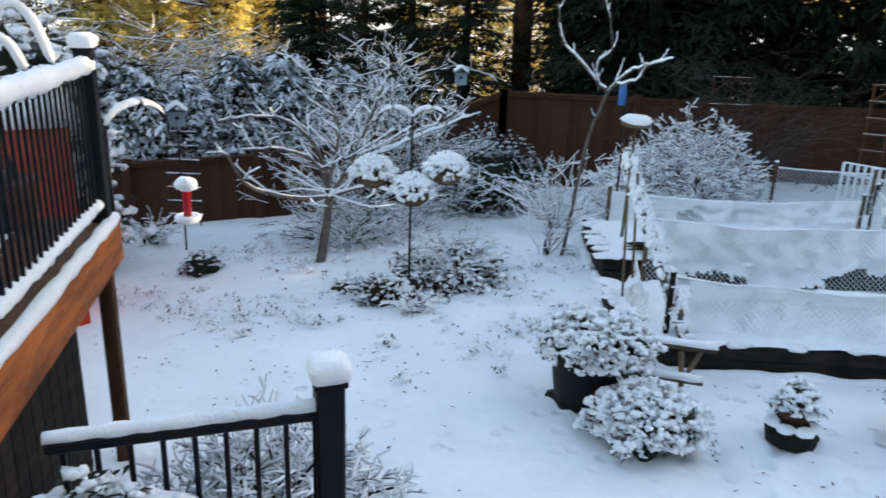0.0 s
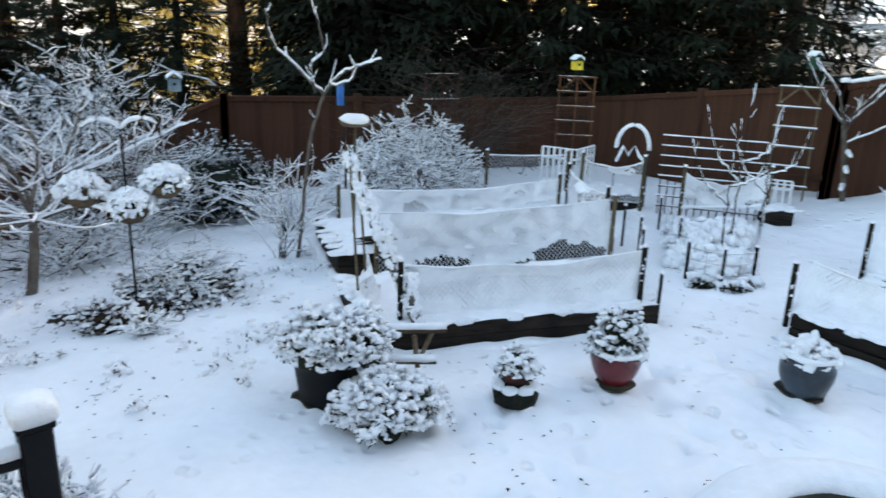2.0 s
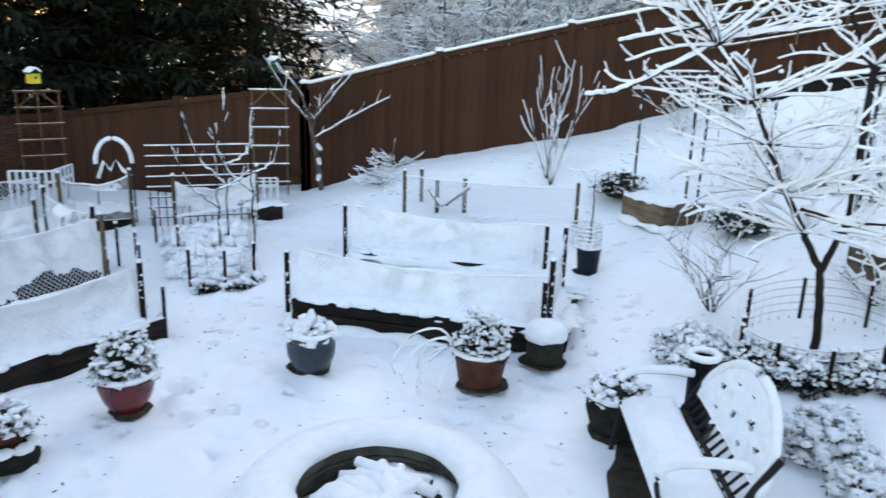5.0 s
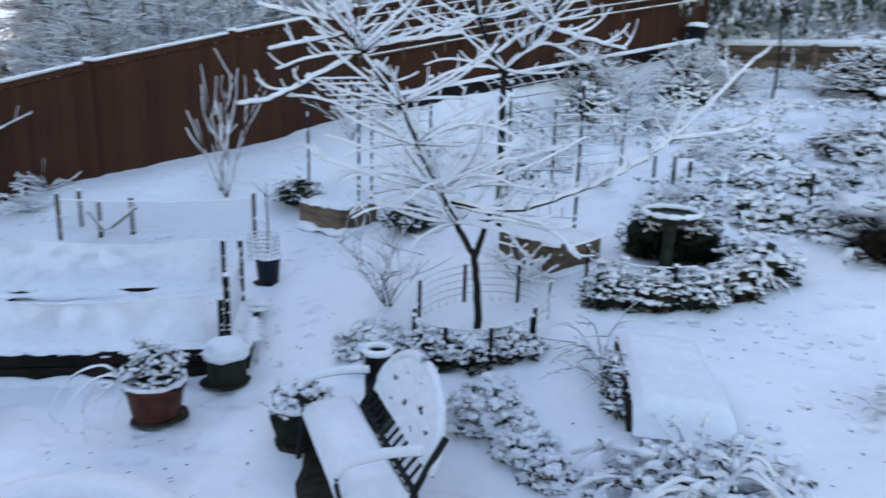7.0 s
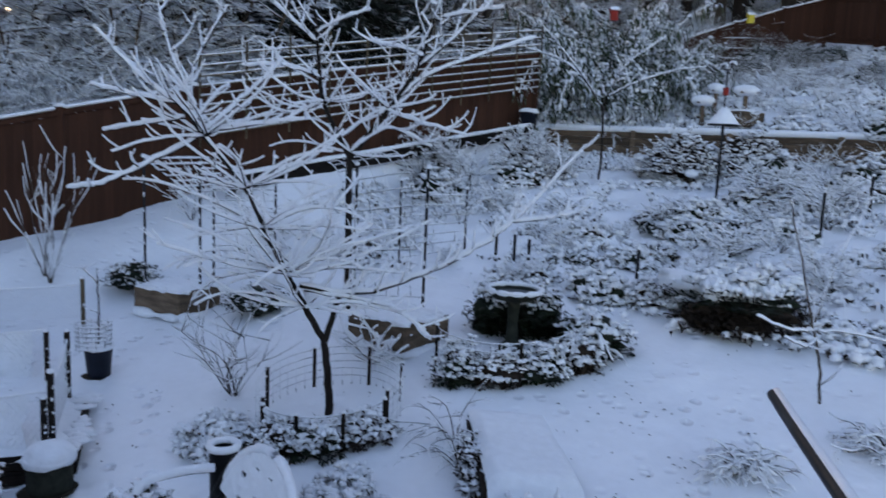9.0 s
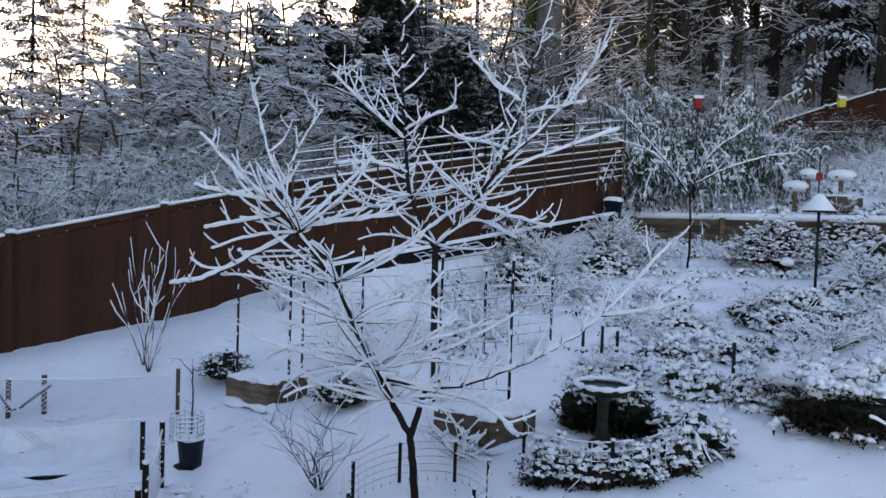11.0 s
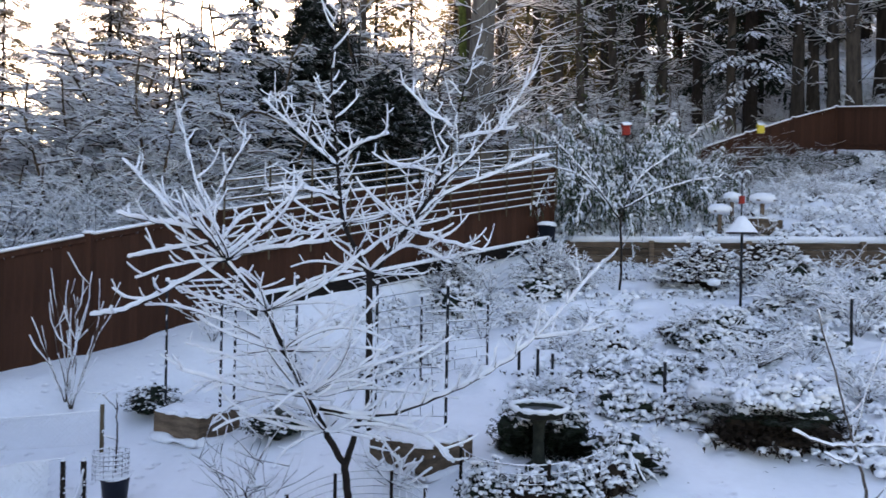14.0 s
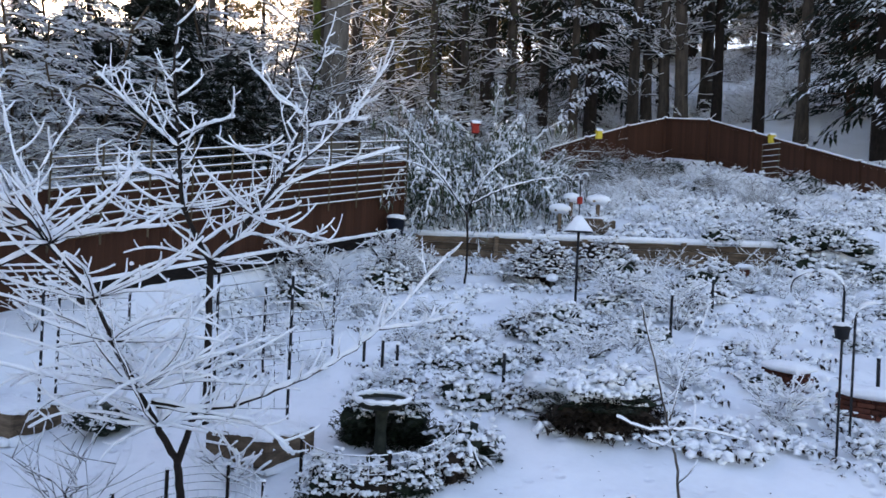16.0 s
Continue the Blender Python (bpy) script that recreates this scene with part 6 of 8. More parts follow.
part("base_snow", Geo().tube([(0.085 * math.cos(a), 0.085 * math.sin(a), 0.0) for a in np.linspace(0, 6.28, 16)], 0.018, 6, cap=False), SNOW, root)
part("wire", Geo().tube([(0, 0, 0.23), (0.0, 0, 0.62)], 0.003, 4), IRON, root)


def bird_house(c, size, body, roof, label, pole=None, rz=0):
    root = thing("bird_house", c, rz, label, "bird house", "bird houses")
    w, h = size
    part("box", Geo().box((0, 0, h / 2), (w, w, h), bev=0.006), body, root, "", False)
    for s in (-1, 1):
        part("roof_board", Geo().box((s * w * 0.32, 0, h + w * 0.2), (w * 0.85, w * 1.3, 0.02), Euler((0, s * 0.62, 0)).to_matrix()), roof, root, "", False)
        part("roof_snow", Geo().box((s * w * 0.3, 0, h + w * 0.2 + 0.03), (w * 0.8, w * 1.25, 0.04), Euler((0, s * 0.62, 0)).to_matrix(), 0, 0.015), SNOW, root, "", False)
    part("entrance", Geo().lathe([(0.026, 0), (0.026, 0.004), (0.001, 0.004)], 14), BLACK, root).matrix_basis = pose(0, -w / 2 - 0.001, h * 0.6, 90, 0, 0)
    if pole:
        part("pole", Geo().tube([(0, 0, 0), (0, 0, -pole)], 0.014, 7), IRON, root)
    return root


bird_house((7.33, 13.32, 2.06), (0.17, 0.17), YELLOW, GREEND, "small yellow wooden bird house with a snowy roof", 0.5)
bird_house((0.04, 13.74, 1.66), (0.2, 0.2), GREYB, GREYB, "pale grey bird house on a post", 2.2)
bird_house((-4.22, 11.71, 1.12), (0.24, 0.22), GREYB, GREYB, "grey-blue bird house on a thin post", 2.0, 20)
bird_house((22.2, -5.4, 6.6), (0.2, 0.26), RED, RED, "small red bird house on a pole", 2.9)
bird_house((30.05, -12.6, 7.98), (0.22, 0.28), YELLOW, YELLOW, "small yellow bird house hung on the hill fence", None)
bird_house((27.4, -18.85, 7.93), (0.2, 0.28), YELLOW, YELLOW, "small yellow bird house on the hill fence", None)

root = thing("tube_feeder", (2.2, 10.97, 1.75), 0, "blue tube bird feeder on a pole with snowy trays", "bird feeder")
part("tube", Geo().lathe([(0.001, 0), (0.05, 0.0), (0.05, 0.32), (0.001, 0.33)], 14), BLUEP, root)
part("pole", Geo().tube([(0.07, 0, -1.95), (0.07, 0, 0.1)], 0.016, 7), IRON, root)
part("tray", Geo().lathe([(0.001, -0.16), (0.17, -0.16), (0.19, -0.12), (0.001, -0.13)], 20, (-0.15, -1.48, 0.1)), PLANK, root)
part("tray_snow", Geo().blob((-0.15, -1.48, 0.02), (0.2, 0.2, 0.07), 2, sub=2), SNOW, root, "cushion of snow")
part("tray_pole", Geo().tube([(-0.18, -1.48, -1.95), (-0.15, -1.48, -0.05)], 0.018, 7), STAKE, root)
for q, b in (((1.6, 7.45), 1.6), ((1.68, 7.4), 1.55)):
    root = thing("thin_stake", (*q, ground(*q)), 0, "thin wooden stake at the raised bed", "stake", "garden stakes")
    part("stake", Geo().tube([(0, 0, -0.1), (-0.05, 0.2, b)], 0.013, 6), STAKE, root)
# long net roll leaning on the bed's corner
root = thing("rolled_net", (1.78, 6.5, ground(1.78, 6.5)), 0, "rolled netting leaning on the raised bed, packed with snow", "netting")
roll = curve([(0.14, -0.05, 0.28), (-0.02, 0.5, 0.85), (-0.12, 1.0, 1.25), (-0.2, 1.4, 1.62)])
part("roll", Geo().tube(roll, [0.06 + 0.016 * noise.noise((i * 0.9, 4, 1)) for i in range(len(roll))], 9), PALEBARK, root, "mesh roll")
g = Geo()
for i in range(560):
    k = rnd.uniform(0, len(roll) - 1.001)
    p = roll[int(k)] * (1 - k % 1) + roll[int(k) + 1] * (k % 1)
    g.blob(p + np.array((rnd.uniform(-0.06, 0.06), rnd.uniform(-0.06, 0.0), rnd.uniform(-0.02, 0.07))), (rnd.uniform(0.01, 0.035), rnd.uniform(0.01, 0.035), rnd.uniform(0.015, 0.055)), i, sub=1, rough=0.7)
part("clinging_snow", g, SNOW, root, "snow packed on the roll")


def post_lantern(loc, h, label):
    root = thing("post_lantern", (*loc, ground(*loc)), 0, label, "bird feeder")
    part("pole", Geo().tube([(0, 0, -0.1), (0, 0, h)], 0.028, 8), IRON, root)
    part("roof", Geo().lathe([(0.3, h - 0.02), (0.28, h), (0.12, h + 0.18), (0.03, h + 0.27), (0.001, h + 0.28)], 20), IRON, root)
    part("roof_snow", Geo().lathe([(0.29, h + 0.005), (0.28, h + 0.03), (0.14, h + 0.215), (0.05, h + 0.32), (0.001, h + 0.33)], 20), SNOW, root, "cone of snow")


post_lantern((14.7, -5.86), 1.6, "black post feeder with a cone roof of snow")
for q, w, h in (((20.63, -7.6), 0.32, 0.62), ((20.4, -8.65), 0.34, 0.8), ((21.6, -8.3), 0.25, 0.7)):
    zz = ground(*q)
    root = thing("platform_feeder", (*q, zz), 0, "platform bird feeder with a dome of snow", "bird feeder", "platform feeders")
    part("post", Geo().box((0, 0, h / 2 - 0.05), (0.09, 0.09, h + 0.1)), PLANK, root, "", False)
    part("tray", Geo().box((0, 0, h), (w * 1.4, w * 1.4, 0.05)), PLANK, root, "", False)
    part("snow_dome", Geo().blob((0, 0, h + 0.06), (w, w, 0.15), w, sub=3, rough=0.1), SNOW, root, "dome of snow")
root = thing("red_feeder", (20.15, -8.0, ground(20.15, -8.0)), 0, "red lantern feeder on a double hook", "bird feeder")
part("body", Geo().box((0, 0, 0.95), (0.12, 0.12, 0.2)), RED, root, "", False)
part("pole", Geo().tube([(0, 0, -0.1), (0, 0, 1.5)], 0.02, 7), IRON, root)
for s in (-1, 1):
    arc = [q * np.array((1, 1, 1)) for q in hook_arc(0, s, 1.45, 0.28)]
    part("hook", Geo().tube(arc, 0.012, 6), IRON, root)
    part("hook_snow", Geo().tube([q + np.array((0, 0, 0.03)) for q in arc[1:11]], 0.03, 6), SNOW, root)
root = thing("garden_box", (19.95, -8.5, ground(19.95, -8.5)), -50, "low grey wooden box beside the feeders", "box")
part("body", Geo().box((0, 0, 0.2), (1.1, 0.5, 0.4)), PLANK, root, "", False)
part("snow_cap", Geo().blob((0, 0, 0.4), (0.56, 0.27, 0.08), 2, sub=3), SNOW, root)
for q, rz in (((9.5, -7.0), 20), ((8.35, -7.3), 35), ((16.2, -10.6), -30)):
    zz = ground(*q)
    root = thing("brick_stand", (*q, zz), rz, "short brick stand topped with snow", "brick stand", "brick stands")
    for k in range(4):
        for j in range(3):
            for i in range(2):
                part("brick", Geo().box((-0.21 + j * 0.21 + (k % 2) * 0.05, -0.06 + i * 0.12, 0.03 + k * 0.07), (0.2, 0.1, 0.062)), TERRACOTTA, root, "", False)
    part("snow_cap", Geo().blob((0, 0, 0.32), (0.4, 0.22, 0.09), 2, sub=3), SNOW, root, "cushion of snow")

# double hook in front of the slope
zb = ground(7.47, -6.15)
root = shepherd("shepherd_pole", (7.47, -6.15, zb), 2.93 - zb, (1,), "tall black shepherd pole with a lantern and snow on its hook", 51, 0.27)
zc = ground(7.7, -6.5)
shepherd("shepherd_pole", (7.7, -6.5, zc), 2.62 - zc, (-1,), "thin black shepherd pole with a snowy hook", 51, 0.24)
root = thing("lantern", (7.5, -6.17, 2.5), 0, "small dark pole lantern on the shepherd pole", "lantern")
part("body", Geo().lathe([(0.001, -0.12), (0.07, -0.1), (0.08, 0.0), (0.1, 0.02), (0.02, 0.08), (0.001, 0.08)], 16), IRON, root)
part("snow_cap", Geo().blob((0, 0, 0.06), (0.08, 0.08, 0.035), 2, sub=2), SNOW, root)
root = thing("path_light", (16.4, -5.95, ground(16.4, -5.95)), 0, "low mushroom path light with a snow cap", "path light")
part("stem", Geo().tube([(0, 0, -0.05), (0, 0, 0.3)], 0.04, 7), STONE, root)
part("cap", Geo().blob((0, 0, 0.33), (0.15, 0.15, 0.09), 1, sub=2, rough=0.05), SNOW, root)


# ---- trellises, arch and white pickets along the back fence ----
def lattice(loc, rz, w, h, nv, nh, label, material=STAKE, top=True, t=0.03, snow=0.014):
    root = thing("trellis", loc, rz, label, "trellis", "trellises")
    for i in range(nv):
        part("upright", Geo().box((-w / 2 + w * i / (nv - 1), 0, h / 2), (t, t, h)), material, root, "", False)
    for j in range(nh):
        z = h - 0.02 - (h * 0.86) * j / max(1, nh - 1)
        part("crossbar", Geo().box((0, -0.02, z), (w + 0.08, t * 0.8, t)), material, root, "", False)
        part("bar_snow", Geo().tube([(-w / 2 - 0.04 + (w + 0.08) * k / 8, -0.02, z + t * 0.6) for k in range(9)], [snow + 0.005 * noise.noise((k, j, w)) for k in range(9)], 6), SNOW, root)
    if top:
        for s in (-1, 1):
            part("brace", Geo().beam((0, -0.03, h + 0.0), (s * w / 2, -0.03, h - 0.3), t, t), material, root, "", False)


lattice((7.33, 13.25, 0.0), -28, 0.66, 1.95, 3, 7, "brown wooden ladder trellis below a bird house", DECKWOOD, True, 0.03, 0.003)
lattice((9.9, 10.3, 0.1), -45, 0.6, 1.95, 2, 6, "tall wooden ladder trellis lined with snow")
lattice((7.95, 9.92, -0.03), -38, 1.5, 1.33, 14, 8, "wide red-brown lattice screen lined with snow", CEDAR, False, 0.022, 0.012)
lattice((27.36, -18.8, 6.25), 15, 0.8, 1.65, 2, 7, "pale wooden ladder trellis on the hill fence", STAKE, False)
lattice((29.9, -12.1, 5.2), 70, 0.9, 2.2, 2, 6, "pale wooden ladder trellis near the hill fence", STAKE, False)
lattice((-4.2, 11.75, -0.45), 0, 0.44, 1.5, 2, 7, "thin ladder trellis with snow on its rungs below a bird house", IRON, False, 0.014, 0.009)
lattice((5.0, 14.4, 0.2), 0, 0.7, 1.7, 3, 4, "dark wooden trellis rising over the fence", CEDAR, True, 0.025, 0.003)


def pickets(a, b, h, label):
    a, b = Vector(a), Vector(b)
    root = thing("picket_fence", (a.x, a.y, ground(a.x, a.y)), math.degrees(math.atan2((b - a).y, (b - a).x)), label, "picket fence", "picket fences")
    L = (b - a).length
    n = max(3, int(L / 0.11))
    for i in range(n + 1):
        part("picket", Geo().box((L * i / n, 0, h / 2), (0.05, 0.02, h), bev=0.008), WHITE, root, "", False)
    for z in (0.15, h * 0.75):
        part("rail", Geo().box((L / 2, 0.02, z), (L, 0.02, 0.05)), WHITE, root, "", False)
    part("snow_strip", Geo().tube([(L * k / 10, 0, h + 0.005) for k in range(11)], 0.014, 6), SNOW, root)


pickets((6.4, 12.7), (6.85, 12.2), 0.74, "small white picket fence with snow on its tips")
pickets((6.85, 12.2), (7.4, 12.55), 0.74, "small white picket fence with snow on its tips")
pickets((8.9, 10.3), (9.5, 9.75), 0.55, "small white picket fence panel with snow")
root = thing("garden_arch", (7.15, 10.95, 0.0), -40, "small iron garden arch thick with snow", "garden arch")
arc = [(0.27 * math.cos(a), 0, 0.95 + 0.4 * math.sin(a)) for a in np.linspace(0, math.pi, 20)]
line = [(0.27, 0, 0)] + arc + [(-0.27, 0, 0)]
part("frame_bar", Geo().tube(line, 0.014, 7), IRON, root)
part("arch_snow", Geo().tube([(x, -0.01, z + 0.02) for x, y, z in arc], [0.035 + 0.008 * noise.noise((i * 0.7, 1, 5)) for i in range(20)], 7), SNOW, root, "snow on the arch")
zig = [(-0.25, 0, 0.72), (-0.15, 0, 0.98), (-0.06, 0, 0.84), (0.03, 0, 1.02), (0.12, 0, 0.84), (0.24, 0, 0.74)]
part("scroll", Geo().tube(zig, 0.01, 6), IRON, root)
part("scroll_snow", Geo().tube([(x, -0.01, z + 0.02) for x, y, z in zig], 0.03, 6), SNOW, root)
for q, a in (((10.3, 7.2), 20), ((10.3, 6.35), -30), ((10.1, 6.75), 10)):
    root = thing("short_post", (*q, ground(*q)), a, "short wooden stake standing in the snow", "stake", "garden stakes")
    part("stake", Geo().box((0, 0, 0.25), (0.06, 0.05, 0.62)), STAKE, root, "", False)
    part("snow_cap", Geo().blob((0, 0, 0.57), (0.045, 0.04, 0.03), a, sub=2), SNOW, root)
for a, b in (((10.25, 7.0, 0.62), (10.0, 6.6, 0.42)), ((10.15, 6.6, 0.42), (10.2, 6.2, 0.75))):
    root = thing("plank", a, 0, "loose snowy plank between stakes", "plank", "loose planks")
    part("plank", Geo().beam((0, 0, 0), Vector(b) - Vector(a), 0.08, 0.03), STAKE, root, "", False)
    part("snow_strip", Geo().tube([(Vector(b) - Vector(a)) * (k / 6) + Vector((0, 0, 0.03)) for k in range(7)], 0.03, 6), SNOW, root)
for q, top in (((12.24, -1.37), 0.4), ((12.1, -1.65), 0.42), ((12.2, -1.9), 0.3), ((10.65, -3.23), 0.5), ((12.3, -6.7), 0.75), ((13.5, -8.2), 0.7), ((9.0, -8.0), 0.5)):
    root = thing("short_post", (*q, ground(*q)), 0, "short dark stake in the snowy bed", "stake", "garden stakes")
    part("stake", Geo().tube([(0, 0, -0.1), (0.01, 0, top)], 0.025, 7), IRON, root)
    part("snow_cap", Geo().blob((0, 0, top + 0.02), (0.035, 0.035, 0.03), 1, sub=2), SNOW, root)


# ---- shrubs of the garden ----
leafy_bush("shrub", 0.34, 0.3, 0.3, 150, "low spreading evergreen dotted with snow beside the bench", 32, loc=(5.75, 0.42), clump=0.06, base=0.0, snow=1.9, lsize=0.05, core=False)
leafy_bush("shrub", 0.26, 0.22, 0.2, 90, "low spreading evergreen dotted with snow", 33, loc=(5.35, 0.12), clump=0.06, base=0.0, snow=1.9, lsize=0.05, core=False)
leafy_bush("shrub", 0.2, 0.2, 0.16, 60, "small plant half buried in snow", 133, loc=(5.05, -0.08), clump=0.05, base=0.0, snow=1.6, lsize=0.05, core=False)
leafy_bush("shrub", 0.5, 0.34, 0.26, 180, "low evergreen mat under clumps of snow", 34, loc=(6.95, 1.72), clump=0.06, base=0.0, snow=2.0, lsize=0.05, core=False)
twiggy_bush("shrub", 0.6, 1.15, 15, "bare upright shrub with thin snowy stems", 35, (7.95, 1.8), 0.0065, 0.3, 0.7, 3, k=7, wob=0.26, gap=0.25, wood=BARK)
twiggy_bush("shrub", 0.4, 0.7, 16, "bare little shrub with snowy twigs beside a planter", 36, (8.55, 0.35), 0.012, 0.1, 0.9, 3)
leafy_bush("shrub", 0.42, 0.4, 0.42, 190, "dark evergreen with a light snow cover", 37, loc=(11.7, 4.25), clump=0.045, snow=0.55)
leafy_bush("shrub", 0.5, 0.4, 0.35, 200, "dark evergreen between the planters", 38, loc=(10.45, 2.1), clump=0.045, snow=0.5)
twiggy_bush("shrub", 0.6, 0.85, 28, "tangle of arching snowy stems beside the bird bath", 139, (8.5, -2.2), 0.016, -2.6, 1.0, 3, rad=0.006, k=8, wob=0.24)
leafy_bush("shrub", 0.46, 0.42, 0.46, 150, "tangled evergreen round the bird bath, heaped with snow", 39, loc=(8.5, -2.15), clump=0.07, base=0.05, snow=1.0, lo=0.35)
leafy_bush("shrub", 0.34, 0.32, 0.55, 240, "dark evergreen behind the bird bath", 40, loc=(9.4, -1.1), clump=0.05, base=0.0, snow=1.2, lo=0.8, lsize=0.08)
leafy_bush("shrub", 0.26, 0.3, 0.4, 130, "low plants in a wire cage, snow on top", 41, loc=(7.98, -0.62), clump=0.055, base=0.0, lsize=0.07, snow=1.7, lo=0.2, leaf=LEAF)
leafy_bush("shrub", 0.26, 0.32, 0.4, 130, "low plants in a wire cage, snow on top", 141, loc=(7.85, -1.02), clump=0.055, base=0.0, lsize=0.07, snow=1.7, lo=0.2, leaf=DRYLEAF)
leafy_bush("shrub", 0.26, 0.32, 0.4, 130, "low plants in a wire cage, snow on top", 241, loc=(7.87, -1.48), clump=0.055, base=0.0, lsize=0.07, snow=1.7, lo=0.2, leaf=LEAF)
leafy_bush("shrub", 0.24, 0.3, 0.36, 130, "low plants in a wire cage, snow on top", 341, loc=(8.1, -1.9), clump=0.055, base=0.0, lsize=0.07, snow=1.7, lo=0.2, leaf=DRYLEAF)
leafy_bush("shrub", 0.26, 0.28, 0.28, 130, "low plants in a wire cage, snow on top", 441, loc=(6.8, 1.12), clump=0.055, base=0.0, lsize=0.07, snow=1.7, lo=0.2, leaf=DRYLEAF)
leafy_bush("shrub", 0.24, 0.28, 0.28, 130, "low plants in a wire cage, snow on top", 541, loc=(6.73, 0.75), clump=0.055, base=0.0, lsize=0.07, snow=1.7, lo=0.2, leaf=LEAF)
leafy_bush("shrub", 0.26, 0.26, 0.26, 130, "low plants in a wire cage, snow on top", 641, loc=(6.87, 0.34), clump=0.055, base=0.0, lsize=0.07, snow=1.7, lo=0.2, leaf=DRYLEAF)
leafy_bush("shrub", 0.38, 0.38, 0.55, 300, "dense dark evergreen round the bird bath", 42, loc=(9.15, -1.6), clump=0.05, base=0.0, snow=1.2, lo=0.75, lsize=0.08)
broad = leafy_bush("shrub", 0.72, 0.82, 0.62, 480, "broad dark evergreen shrub roofed by snow", 43, loc=(9.15, -4.05), clump=0.09, base=0.3, snow=2.0, leaf=LEAF, lo=0.3)
part("snow_blanket", Geo().blob((0.24, 0.0, 0.36), (0.66, 0.8, 0.2), 6.0, sub=3, rough=0.7, freq=3.0), SNOW, broad, "blanket of snow on the crown")
leafy_bush("shrub", 0.66, 0.82, 0.42, 620, "brown-green shaded skirt of a broad evergreen", 143, loc=(9.0, -4.08), clump=0.05, base=0.0, snow=0.0, leaf=DRYLEAF, lsize=0.09)
twiggy_bush("shrub", 0.8, 0.95, 40, "arching bare shrub bowed and matted with snow", 44, (4.75, -1.15), 0.019, -1.7, 1.0, 3, rad=0.006, k=7, wob=0.13)
leafy_bush("shrub", 0.7, 0.75, 0.34, 170, "low withered shrub matted with snow", 144, loc=(4.8, -1.15), clump=0.07, base=0.0, leaf=DRYLEAF, snow=2.0, core=False)
twiggy_bush("shrub", 0.8, 0.42, 46, "low bare shrub matted with snow", 45, (6.0, -2.9), 0.008, -1.0, 1.0, 4, wob=0.45)
twiggy_bush("shrub", 0.8, 0.42, 46, "low bare shrub matted with snow", 46, (6.15, -4.1), 0.008, -1.0, 1.0, 4, wob=0.45)
orchard_tree("young_tree", (6.98, -4.0, 0.75), [
    ([(6.98, -4.02, 0.6), (7.0, -3.96, 1.2), (7.03, -3.87, 1.56), (7.0, -3.7, 2.1), (6.98, -3.5, 2.75)], 0.016, 0.007),
    ([(7.03, -3.87, 1.52), (6.85, -3.55, 1.56), (6.75, -3.2, 1.7)], 0.012, 0.009),
    ([(7.0, -3.9, 1.44), (6.8, -3.7, 1.42), (6.6, -3.4, 1.55)], 0.011, 0.008),
    ([(7.03, -3.87, 1.52), (6.95, -4.25, 1.52), (6.85, -4.6, 1.45)], 0.01, 0.006),
    ([(7.02, -3.88, 1.6), (7.12, -4.1, 2.2), (7.15, -4.35, 2.8)], 0.01, 0.005),
], "slim young tree with snow on its side branches", 41, 0.45, 0.35, 0.014, (), 0.1, PALEBARK)
# stalks of the rose bed
for q, h, s in (((6.6, 7.9), 1.9, 51), ((7.1, 8.3), 2.3, 52), ((7.3, 8.0), 2.1, 53)):
    limb_tree("rose_standard", (*q, ground(*q)), [
        ([(q[0], q[1], -0.05), (q[0] - 0.02, q[1], h * 0.5), (q[0] + 0.03, q[1] + 0.02, h)], 0.013, 0.006),
        ([(q[0], q[1], h * 0.42), (q[0] - 0.3, q[1] + 0.2, h * 0.6), (q[0] - 0.45, q[1] + 0.3, h * 0.85)], 0.011, 0.006),
        ([(q[0], q[1], h * 0.55), (q[0] + 0.25, q[1] - 0.15, h * 0.62), (q[0] + 0.35, q[1] - 0.22, h * 0.85)], 0.011, 0.006),
    ], "tall thin bare plant with snow on its shoots", TWIG, 0.4, 0.2, 1, 0.007)
for q, s in (((6.15, 7.4), 54), ((6.5, 7.75), 154), ((6.2, 7.95), 254), ((6.85, 8.15), 354), ((6.6, 8.5), 454), ((7.3, 8.6), 554), ((7.0, 9.0), 654), ((7.7, 9.1), 754)):
    leafy_bush("shrub", 0.32, 0.34, 0.2, 34, "low plants of the rose bed under snow", s, loc=q, clump=0.13, base=0.0, leaf=DRYLEAF, snow=2.6, core=False, lsize=0.06)
for q, s in (((5.82, 7.2), 57), ((6.08, 6.98), 58), ((6.35, 7.06), 59)):
    leafy_bush("shrub", 0.2, 0.1, 0.1, 50, "dark low leaves at the rose bed's rim", s, loc=q, clump=0.04, base=0.0, snow=0.2, core=False)
